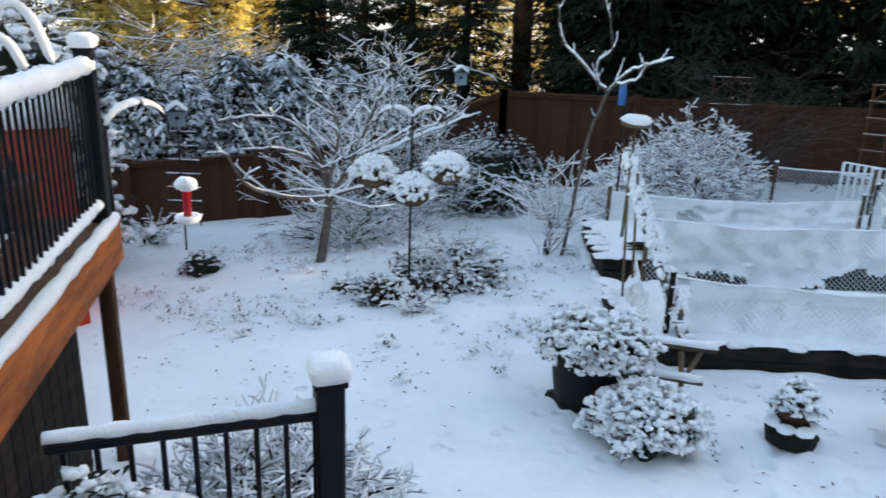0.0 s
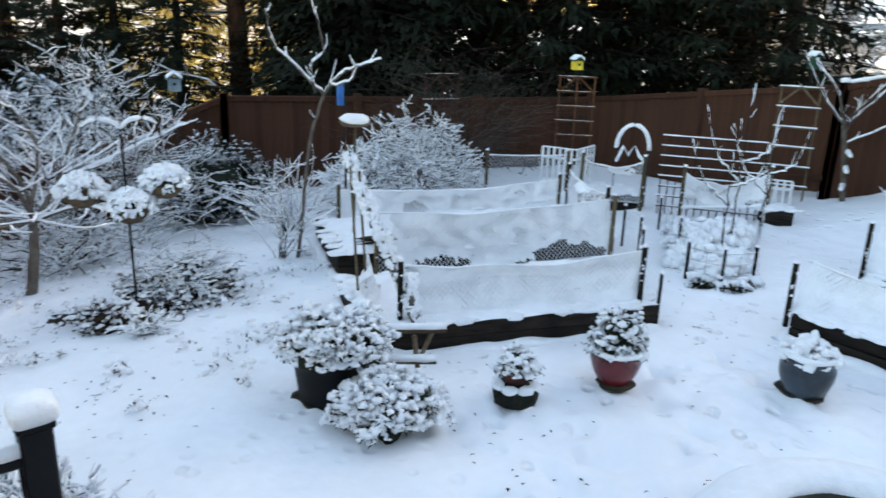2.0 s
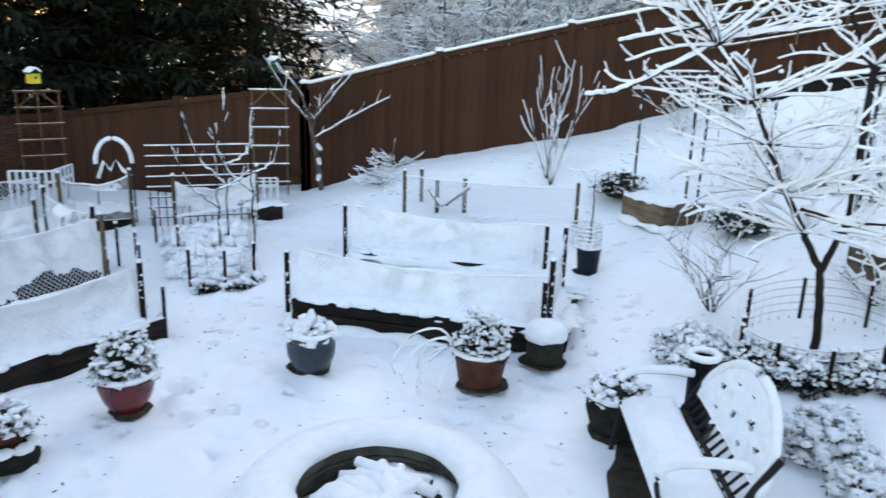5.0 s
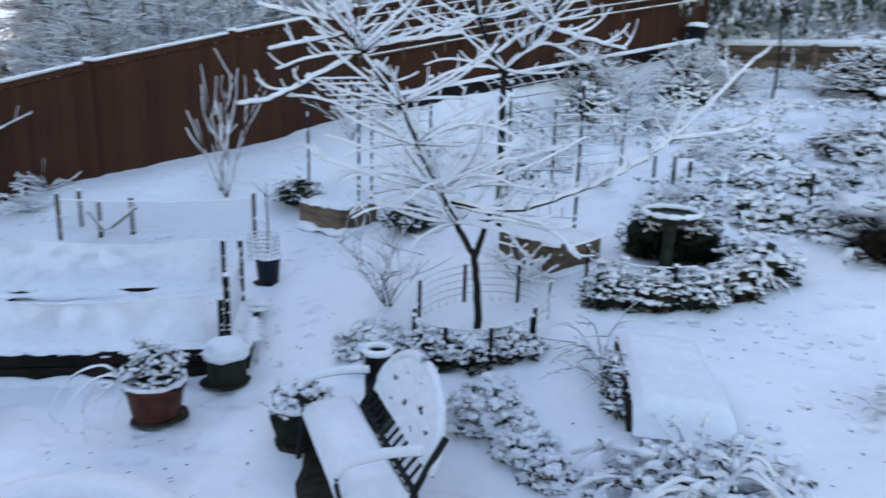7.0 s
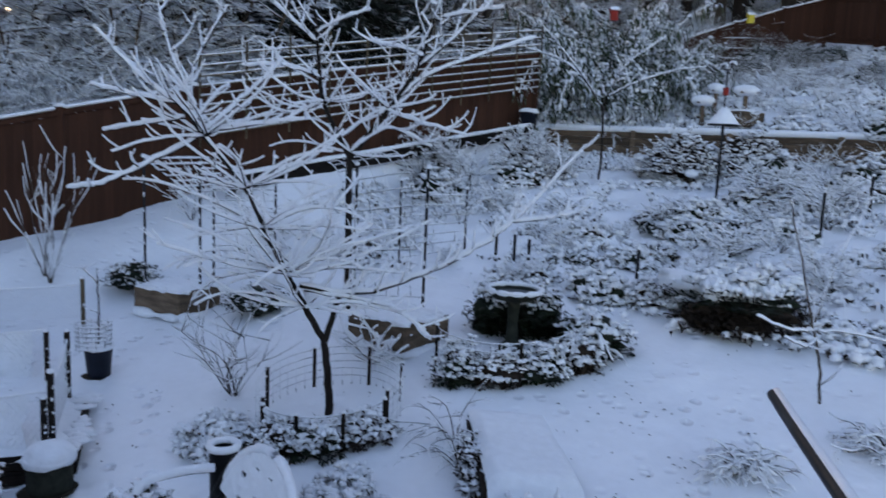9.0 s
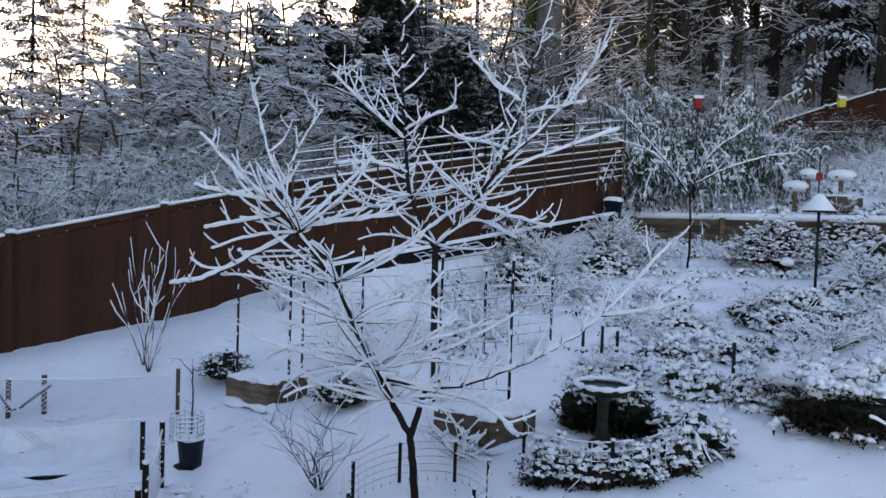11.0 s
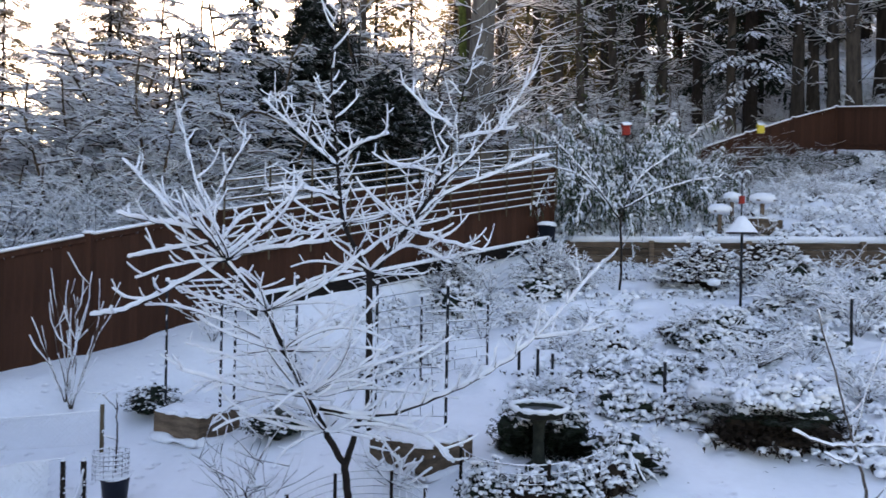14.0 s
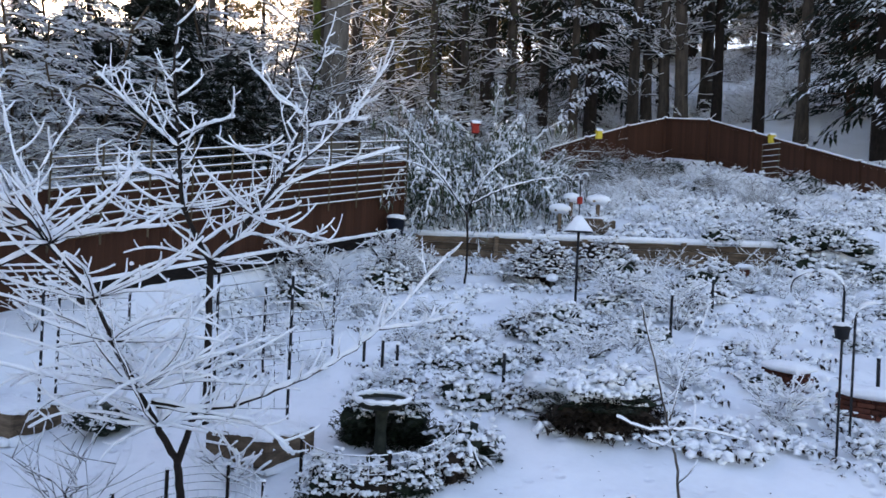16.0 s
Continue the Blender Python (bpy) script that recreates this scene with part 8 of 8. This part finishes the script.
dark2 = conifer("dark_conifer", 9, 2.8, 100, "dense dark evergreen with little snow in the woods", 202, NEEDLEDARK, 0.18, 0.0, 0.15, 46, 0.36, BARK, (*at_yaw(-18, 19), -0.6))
holly = conifer("dark_evergreen", 9, 3.3, 130, "dense dark evergreen with grey dusting of snow", 208, NEEDLEMID, 0.18, 0.02, 0.25, 60, 0.3, BARK, (*at_yaw(-80.4, 29), 3.4))
snowy = conifer("snowy_conifer", 14, 3.0, 90, "conifer with boughs weighed down by snow", 203, NEEDLE, 0.2, 0.1, 0.4, 30, 0.5, BARK, (*at_yaw(-103.5, 58), 11.0))
slim = conifer("slim_conifer", 12, 2.2, 84, "slim airy conifer with layered boughs dusted with snow", 204, NEEDLELIGHT, 0.07, 0.06, 0.14, 80, 0.24, BARK, (*at_yaw(-57.2, 27), 0.0), wide=0.22)
airy = conifer("airy_pine", 13, 3.1, 76, "open pine with long level boughs dusted with snow", 214, NEEDLELIGHT, 0.13, 0.15, 0.08, 90, 0.26, BARK, (*at_yaw(-67, 30), 1.0), wide=0.22)
haze = conifer("hazy_conifer", 15, 3.4, 90, "snow-dusted conifer with warm low-sun haze painted into its needles", 215, NEEDLEHAZE, 0.2, 0.1, 0.3, 30, 0.5, BARK, (*at_yaw(-98, 62), 12.0))
tall = conifer("tall_fir", 22, 4.4, 74, "tall fir with high drooping boughs of snow", 205, NEEDLE, 0.36, 0.13, 0.5, 46, 0.7, BARK, (*at_yaw(-112, 44), 9.5))
tall2 = conifer("tall_fir", 22, 3.6, 56, "tall trunk with high snowy boughs", 209, NEEDLE, 0.34, 0.42, 0.4, 40, 0.6, BARK, (*at_yaw(-102, 52), 10.5))
gold = conifer("sunlit_conifer", 8, 2.2, 80, "conifer with low sunlight painted yellow into its needles", 206, NEEDLEGOLD, 0.15, 0.05, 0.2, 30, 0.4, BARKRED, (*at_yaw(19, 34), -3.0))
juniper = conifer("juniper", 3.2, 1.5, 60, "low blue-green juniper dusted with snow", 207, NEEDLEBLUE, 0.08, 0.0, 0.1, 26, 0.3, BARK, (*at_yaw(22, 16.5), -1.5))
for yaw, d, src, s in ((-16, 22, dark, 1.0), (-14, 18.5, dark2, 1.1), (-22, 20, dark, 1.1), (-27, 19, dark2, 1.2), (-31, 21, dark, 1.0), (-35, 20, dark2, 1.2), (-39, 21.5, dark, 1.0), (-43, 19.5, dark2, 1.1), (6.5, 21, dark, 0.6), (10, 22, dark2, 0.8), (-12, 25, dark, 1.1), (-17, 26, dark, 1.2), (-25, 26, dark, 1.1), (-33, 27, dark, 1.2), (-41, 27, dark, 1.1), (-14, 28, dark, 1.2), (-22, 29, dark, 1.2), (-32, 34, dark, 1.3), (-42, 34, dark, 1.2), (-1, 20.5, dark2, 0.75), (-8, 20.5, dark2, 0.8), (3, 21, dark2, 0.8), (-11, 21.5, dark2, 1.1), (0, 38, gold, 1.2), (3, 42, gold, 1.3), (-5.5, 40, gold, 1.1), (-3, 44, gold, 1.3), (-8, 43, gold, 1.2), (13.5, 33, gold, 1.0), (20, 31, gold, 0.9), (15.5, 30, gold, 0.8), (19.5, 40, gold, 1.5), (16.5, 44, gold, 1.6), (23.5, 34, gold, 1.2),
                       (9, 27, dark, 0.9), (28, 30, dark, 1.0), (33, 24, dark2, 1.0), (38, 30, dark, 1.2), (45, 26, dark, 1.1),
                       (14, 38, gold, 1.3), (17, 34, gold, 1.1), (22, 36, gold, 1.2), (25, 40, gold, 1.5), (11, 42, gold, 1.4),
                       (19, 17, juniper, 0.9), (15.5, 17.5, juniper, 1.0), (12, 18, juniper, 1.0), (8, 17.5, juniper, 0.9), (25, 17, juniper, 1.1), (29, 18, juniper, 1.2), (5, 17.2, juniper, 0.8),
                       (-60.2, 29, slim, 0.9), (-66.5, 29, airy, 0.9), (-63.5, 44, slim, 1.0), (-53, 31, slim, 0.9), (-72.5, 24, snowy, 0.5), (-75.2, 25, snowy, 0.5), (-74, 24, snowy, 0.4),
                       (-73.9, 26.5, holly, 0.68), (-75.8, 26, holly, 0.6), (-77.4, 25.5, holly, 0.66), (-79, 25, holly, 0.6), (-80.6, 30, holly, 1.05), (-82, 26.5, holly, 0.72), (-83.6, 26, holly, 0.62), (-85.4, 27.5, holly, 0.66), (-87.2, 28.5, holly, 0.6), (-89.2, 29, holly, 0.5), (-77, 31, holly, 0.85), (-83, 33, holly, 0.9), (-86.5, 34, holly, 0.8), (-79, 42, airy, 1.0), (-76, 33, snowy, 0.9), (-82.5, 40, snowy, 1.0), (-87.5, 44, haze, 0.9), (-85, 48, haze, 1.0),
                       # Tall firs at -139 and -146 stand unseen, added to shade the terrace
                       (-100.5, 43, tall2, 0.8), (-104.5, 41, tall2, 0.82), (-108.5, 45, tall2, 0.85), (-112.5, 47, tall2, 0.9), (-117, 49, tall2, 0.9), (-120.8, 43, tall2, 0.8), (-123.6, 41, tall2, 0.8), (-131, 37, tall, 0.95), (-134, 40, tall, 1.0), (-139, 36, tall, 1.0), (-146, 30, tall, 0.9), (-129.3, 46, dark, 1.2), (-119, 62, tall, 0.9), (-121, 70, tall, 1.0), (-124.5, 66, tall, 0.9), (-128.5, 64, tall, 1.0), (-117, 74, tall, 1.1), (-126.5, 92, tall, 1.2), (-122, 96, tall, 1.3), (-131, 90, tall, 1.3), (-135, 74, tall, 1.2), (-118, 98, tall, 1.3), (-114.5, 90, tall, 1.2), (-128.5, 100, tall, 1.3), (-120, 88, dark, 2.0), (-124.5, 84, dark, 1.9), (-129, 86, dark, 2.0), (-133.5, 84, dark, 2.0), (-115.5, 94, dark, 2.0), (-112, 104, dark, 2.0), (-114, 108, tall, 1.5), (-117, 106, dark, 2.2), (-119, 104, tall, 1.5), (-121.5, 108, dark, 2.2), (-124, 104, tall, 1.5), (-126, 108, dark, 2.2), (-128, 104, tall, 1.6), (-130.5, 106, dark, 2.2), (-133, 100, tall, 1.6), (-136, 96, dark, 2.0), (-118, 66, slim, 1.0), (-123, 58, slim, 0.9), (-127, 60, slim, 1.0),
                       (-110, 56, snowy, 1.0), (-113.5, 60, snowy, 1.1), (-107.2, 58, dark, 1.0), (-111.5, 62, dark, 1.1), (-116, 66, snowy, 1.2), (-103, 64, snowy, 1.1), (-99, 66, snowy, 1.1), (-122.5, 78, tall, 1.0), (-127, 76, tall, 1.0), (-132, 60, tall, 1.1), (-119, 84, snowy, 1.5), (-125, 88, snowy, 1.5), (-130, 80, snowy, 1.6), (-136, 62, tall, 1.1),
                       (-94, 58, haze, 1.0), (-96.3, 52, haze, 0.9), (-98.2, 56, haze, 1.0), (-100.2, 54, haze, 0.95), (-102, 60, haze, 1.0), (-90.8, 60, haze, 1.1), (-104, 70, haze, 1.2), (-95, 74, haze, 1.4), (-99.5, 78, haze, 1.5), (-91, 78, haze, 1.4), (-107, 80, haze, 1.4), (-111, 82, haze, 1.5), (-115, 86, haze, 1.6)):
    x, y = at_yaw(yaw, d)
    place(src, x, y, s)
thick = fluffy_bush("snowy_thicket", 2.3, 2.3, 3.2, 620, "tall tangle of bare branches white with snow", 211, (*at_yaw(-60, 18.5), 0.5), 0.011, 0.7, 0.42, 0.0, 50, "shrub", "woods")
thick2 = fluffy_bush("snowy_thicket", 2.2, 2.2, 3.6, 520, "open tangle of bare branches lined with snow", 212, (*at_yaw(-64, 20), 0.7), 0.01, 0.85, 0.36, 0.0, 50, "shrub", "woods")
thick3 = twiggy_bush("brown_thicket", 2.4, 3.4, 26, "dry brown undergrowth with little snow", 216, (*at_yaw(-98, 41), 8.0), 0.004, 0.1, 0.8, 12, "shrub", "woods", 0.014, 7, 0.34, 0.5, DRYTWIG)
def frost_tree(name, h, stems, label, seed, loc, thick=0.014, wood=DRYTWIG, reach=0.42):
    """A many-stemmed bare tree with level layered boughs, each a fan of fine twigs lined with snow."""
    rg = random.Random(seed)
    root = thing(name, loc, 0, label, "tree", "woods")
    gw, gs = Geo(), Geo()

    def line(start, way, ln, k, r, bend, wob, coat, n=3):
        way, pts = unit(np.array(way, float)), [np.array(start, float)]
        for i in range(k):
            way = unit(way + np.array((rg.gauss(0, wob), rg.gauss(0, wob), rg.gauss(0, wob * 0.6) + bend)))
            pts.append(pts[-1] + way * ln / k)
        rad = [r * (1 - 0.65 * i / k) for i in range(k + 1)]
        gw.tube(pts, rad, n, cap=False)
        if coat:
            gs.tube([q + np.array((0, 0, rad[i] * 0.5 + coat * 0.5)) for i, q in enumerate(pts)], [coat * rg.uniform(0.7, 1.3) * (0.5 if i in (0, k) else 1) for i in range(k + 1)], 4, cap=False)
        return pts

    for i in range(stems):
        a = 2 * math.pi * (i + rg.random() * 0.6) / stems
        stem = line((0.2 * math.cos(a), 0.2 * math.sin(a), -0.2), (0.32 * math.cos(a), 0.32 * math.sin(a), 1), h * rg.uniform(0.75, 1.1), 9, 0.011 * h, 0.0, 0.12, thick * 0.8, 5)
        for j in range(13):
            s = 1.4 + 7.4 * (j + rg.random()) / 13
            k = int(s)
            p = stem[k] + (stem[min(9, k + 1)] - stem[k]) * (s - k)
            b = a + rg.gauss(0, 1.3)
            ln = reach * h * (1.15 - s / 12) * rg.uniform(0.6, 1.15)
            limb = line(p, (math.cos(b), math.sin(b), rg.uniform(0.05, 0.5)), ln, 7, 0.022, -0.05, 0.16, thick * 1.2, 4)
            for m in range(10):
                k2 = 1 + m * 6 // 10
                c = b + rg.choice((-1, 1)) * rg.uniform(0.4, 1.3)
                q = line(limb[k2], (math.cos(c), math.sin(c), rg.uniform(-0.15, 0.35)), ln * rg.uniform(0.2, 0.42), 4, 0.01, -0.06, 0.2, thick)
                for w in range(3):
                    c2 = c + rg.choice((-1, 1)) * rg.uniform(0.4, 1.1)
                    line(q[1 + w], (math.cos(c2), math.sin(c2), rg.uniform(-0.4, 0.3)), ln * rg.uniform(0.08, 0.2), 2, 0.006, -0.08, 0.2, thick * 0.85)
    part("stem_tangle", gw, wood, root)
    part("twig_snow", gs, THINSNOW, root, "snow along the layered twigs")
    return root


frost = frost_tree("frosted_tree", 5.0, 6, "bare many-stemmed tree white with snow along layered twigs", 411, (*at_yaw(-71, 22.5), 1.6), 0.017)
frost2 = frost_tree("frosted_tree", 4.2, 6, "bare spreading tree white with snow along layered twigs", 412, (*at_yaw(-61, 20), 1.2), 0.015)
for yaw, d, s in ((-57, 17.5, 0.8), (-54, 19, 0.8), (-62, 19, 0.8), (-66, 19.5, 0.8), (-69, 21, 0.9), (-72, 22, 0.9), (7, 24, 1.0), (30, 26, 1.5), (-76, 24, 0.8), (-57.5, 20, 0.9), (-63.5, 21.5, 1.0), (-79, 24.5, 0.6), (-82, 25, 0.55)):
    x, y = at_yaw(yaw, d)
    place(thick if rnd.random() < 0.5 else thick2, x, y, s)
for yaw, d, s in ((-55.5, 20, 1.0), (-57, 19, 0.8), (-58.5, 22, 1.15), (-60, 20.5, 1.0), (-64, 21, 1.1), (-62, 22.5, 1.15), (-66.5, 23, 1.25), (-68.8, 21.5, 1.2), (-73.5, 23, 1.2), (-71.8, 27, 1.9), (-69.5, 26, 1.7), (-70.5, 24, 1.4), (-67.5, 28, 1.7), (-74.6, 28, 1.9), (-73, 31, 2.0), (-77.5, 30, 1.9), (-82, 34, 2.0), (-86.5, 37, 2.0), (-76, 23.5, 0.8), (-46, 24, 0.9), (-62.5, 25, 1.3), (-56, 26, 1.2), (-65, 26, 1.4), (-59, 26, 1.2), (-80, 24.5, 0.6), (-78, 24, 0.6), (-86, 29, 0.9), (-88.5, 32, 1.3), (-90.3, 30, 0.8), (-95.5, 37, 1.2), (-94.3, 36, 0.9), (-98, 36, 0.9), (-101.5, 39, 1.1), (-104, 40, 1.0), (-106.5, 38, 0.8), (-99.5, 42, 1.3), (-113, 52, 0.9)):
    x, y = at_yaw(yaw, d)
    place(frost if rnd.random() < 0.5 else frost2, x, y, s)
for yaw, d, s in ((-94, 37, 0.9), (-97, 41, 1.0), (-103, 44, 1.1), (-107, 46, 1.1), (-110, 46, 1.1), (-99, 46, 1.2), (-105, 50, 1.3), (-101, 45, 1.1), (-113, 49, 1.0), (-125, 52, 0.7), (-122, 56, 0.7), (-128, 56, 0.7), (-123.5, 63, 0.8), (-109, 50, 1.2), (-107, 31, 0.6), (-110, 33, 0.7), (-113, 35, 0.6), (-109.5, 36, 0.7), (-105.5, 34, 0.6), (-116, 33, 0.45), (-104, 27, 0.5), (-107, 28, 0.45), (-111, 29, 0.5), (-114, 30, 0.4), (-118, 31, 0.4), (-121, 28, 0.35), (-112, 26, 0.3), (-108.5, 25, 0.3), (-116.5, 27, 0.3), (-124, 26, 0.35)):
    x, y = at_yaw(yaw, d)
    place(thick3, x, y, s)
brush = twiggy_bush("hill_brush", 1.2, 1.2, 11, "low brown brush dusted with snow on the wooded hill", 217, (*at_yaw(-121, 46), 9.6), 0.014, 0.05, 0.95, 5, "shrub", "woods", 0.012, 5, 0.3, 0.2, DRYTWIG)
for i in range(190):
    yaw, d = rnd.uniform(-138, -108), rnd.uniform(41, 82)
    x, y = at_yaw(yaw, d)
    place(brush, x, y, rnd.uniform(0.8, 2.0))
for i in range(85):
    u, v = rnd.uniform(20.8, 33), rnd.uniform(-8.5, 9.5)
    x, y = 0.8 * u + 0.6 * v, -0.6 * u + 0.8 * v
    place(brush, x, y, rnd.uniform(0.4, 0.85))
branchy = twiggy_bush("bare_tree", 3.0, 6.0, 14, "many-stemmed bare tree, its fine twigs dusted with snow", 213, (*at_yaw(-69, 23), 1.2), 0.007, 0.0, 0.6, 34, "tree", "woods", 0.03, 10, 0.34)
for yaw, d, s in ((-88.2, 36, 1.5), (-90.4, 38, 1.5), (-86.5, 40, 1.5), (-61.5, 27, 1.0), (-84.5, 38, 1.3), (23, 22, 0.8), (15, 24, 0.75), (19, 27, 0.9), (9, 25, 0.8)):
    x, y = at_yaw(yaw, d)
    place(branchy, x, y, s)


def trunk_tree(yaw, d, r, h, label, lean=0.0, mossy=False, bark=TRUNKBARK, ivy=0):
    x, y = at_yaw(yaw, d)
    rnd.seed(int(yaw * 100 + d))
    root = thing("forest_tree", (x, y, ground(x, y) - 0.2), 0, label, "tree", "woods")
    pts = [np.array((lean * t * h + 0.25 * noise.noise((t * 3, yaw, 1)), 0.25 * noise.noise((t * 3, yaw, 5)), h * t)) for t in np.linspace(0, 1, 9)]
    rad = [r * (1.35 if i == 0 else 1 - 0.055 * i) for i in range(9)]
    part("trunk", Geo().tube(pts, rad, 12), bark, root)
    if mossy:
        part("moss", Geo().tube([p + np.array((-0.12, 0.3 * r, 0)) for p in pts[1:]], [q * 0.75 for q in rad[1:]], 9), MOSS, root, "green moss on the trunk")
    if ivy:
        gi = Geo()
        for i in range(ivy):
            t = rnd.random() ** 0.8 * 0.98
            k = min(7, int(t * 8))
            c = pts[k] + (pts[k + 1] - pts[k]) * (t * 8 - k)
            a, q = rnd.uniform(0, 6.28), rad[k] * rnd.uniform(0.95, 1.2) + abs(rnd.gauss(0, 0.16)) * (1 + noise.noise((t * 9, yaw, 2)))
            gi.leaf(c + np.array((math.cos(a) * q, math.sin(a) * q, 0)), (math.cos(a), math.sin(a), rnd.uniform(-1.2, 0.3)), rnd.uniform(0.12, 0.3), rnd.uniform(0.08, 0.16))
        part("leaves", gi, IVY, root, "ivy climbing the trunk", False)
    gw, gs = Geo(), Geo()
    for i in range(26):
        t = rnd.uniform(0.2, 0.95)
        k = int(t * 8)
        a = rnd.uniform(0, 6.28)
        q, rr = twig(gw, gs, pts[k], (math.cos(a), math.sin(a), rnd.uniform(-0.1, 0.6)), rnd.uniform(1.2, 3.2), 0.035, 0.1, 5, 0.015, 0.2, 4)
        for j in range(6):
            b = a + rnd.gauss(0, 1.0)
            twig(gw, gs, q[rnd.randint(1, 5)], (math.cos(b), math.sin(b), rnd.uniform(-0.3, 0.6)), rnd.uniform(0.5, 1.3), 0.015, 0, 3, 0.013, 0.2, 3)
    part("branch_tangle", gw, TWIG, root), part("branch_snow", gs, THINSNOW, root)


trunk_tree(-92.9, 33, 0.62, 22, "massive grey old trunk with bare branches", 0.0, False, GREYBARK)
trunk_tree(-91.7, 34.5, 0.34, 20, "mossy green leaning trunk beside the old one", -0.035, True)
for yaw, d, r, h, lean in ((-94.6, 35, 0.3, 18, 0.02), (-97, 38, 0.26, 18, 0.0), (-98.7, 40, 0.3, 18, 0.01), (-100.2, 37, 0.22, 17, 0.02), (-102.6, 40, 0.26, 18, 0.0), (-104, 43, 0.2, 18, 0.0), (-106, 40, 0.3, 19, -0.02), (-110.8, 43, 0.25, 18, 0.0), (-115.0, 43, 0.32, 20, -0.02), (-116.0, 44, 0.30, 20, 0.0), (-117.2, 43, 0.30, 20, 0.03), (-118.3, 42, 0.36, 20, 0.06), (-120, 47, 0.38, 20, 0.0), (-126.4, 40, 0.29, 19, 0.0), (-84.1, 36, 0.22, 18, 0.0)):
    trunk_tree(yaw, d, r, h, "forest trunk clad with ivy, snow on its branches" if -107 < yaw < -96 else "dark forest trunk with snow-lined branches", lean, ivy=700 if -107 < yaw < -96 else 0)
trunk_tree(-4.6, 21, 0.28, 16, "reddish cedar trunk behind the fence", 0.0, False, BARKRED)
trunk_tree(16.5, 30, 0.15, 14, "thin reddish trunk in sunlight", 0.02, False, BARKRED)
# weeping bamboo and shrubs on the terrace
bamboo = thing("bamboo_clump", (23.7, -5.6, ground(23.7, -5.6)), 0, "weeping green bamboo bowed down by snow", "bamboo", "terrace planting")
gw, gl, gs = Geo(), Geo(), Geo()
rb = random.Random(31)
for i in range(150):
    a, sp = rb.uniform(0, 6.28), rb.uniform(0.15, 1.0)
    b0 = np.array((rb.uniform(-0.6, 0.6), rb.uniform(-1.0, 1.0), 0))
    way = unit(np.array((math.cos(a) * sp * 0.5, math.sin(a) * sp * 0.75, 1.0)))
    pts = [b0]
    L = rb.uniform(2.4, 4.6)
    for k in range(11):
        way = unit(way + np.array((math.cos(a) * 0.14 * sp, math.sin(a) * 0.19 * sp, -0.05 * sp - 0.075 * k * sp)))
        pts.append(pts[-1] + way * L / 11)
    gw.tube(pts, [0.014 - 0.001 * k for k in range(12)], 3, cap=False)
    gs.tube([q + np.array((0, 0, 0.02)) for q in pts[8:]], [rb.uniform(0.012, 0.03) for k in pts[8:]], 4)
    for k in range(3, 12):
        if k > 4:
            gs.blob(pts[k] + np.array((rb.gauss(0, 0.1), rb.gauss(0, 0.1), rb.gauss(0.0, 0.08))), (rb.uniform(0.04, 0.11), rb.uniform(0.04, 0.11), rb.uniform(0.03, 0.06)), k, sub=1, rough=0.7)
        for j in range(15):
            c = pts[k] + np.array((rb.gauss(0, 0.13), rb.gauss(0, 0.13), rb.gauss(-0.03, 0.1)))
            b = rb.uniform(0, 6.28)
            gl.leaf(c, (math.cos(b), math.sin(b), rb.uniform(-1.3, -0.1)), rb.uniform(0.16, 0.36), 0.045, 0, 0.6)
            if j < 2:
                gs.leaf(c + np.array((0, 0, 0.012)), (math.cos(b), math.sin(b), rb.uniform(-0.9, 0.0)), rb.uniform(0.14, 0.28), 0.05, 0, 0.5)
part("cane_tangle", gw, STAKE, bamboo), part("leaves", gl, FROND, bamboo, "", False), part("snow_clumps", gs, SNOW, bamboo, "snow on the drooping leaves", False)
x, y = 24.6, -7.2
copy_thing(bamboo, pose(x, y, ground(x, y) - 0.3, 0, 0, 140) @ Matrix.Scale(0.7, 4))
orchard_tree("small_tree", (17.9, -4.2, 2.3), [
    ([(17.88, -4.28, 2.16), (17.87, -4.31, 3.07), (17.89, -4.26, 3.98)], 0.03, 0.024),
    ([(17.89, -4.26, 3.98), (17.84, -3.56, 4.88), (17.95, -2.66, 5.86)], 0.02, 0.008),
    ([(17.89, -4.26, 3.98), (17.99, -4.68, 4.9), (17.88, -5.59, 5.65)], 0.02, 0.008),
    ([(17.86, -4.36, 4.24), (17.44, -4.85, 4.54), (17.06, -5.59, 4.82), (16.82, -6.19, 4.9)], 0.018, 0.008),
    ([(17.95, -3.97, 4.43), (18.39, -3.4, 5.03), (18.8, -2.55, 5.34)], 0.014, 0.008),
], "small bare tree with snow on its low branches", 21, 0.2, 0.6, 0.018, (), 0.09)
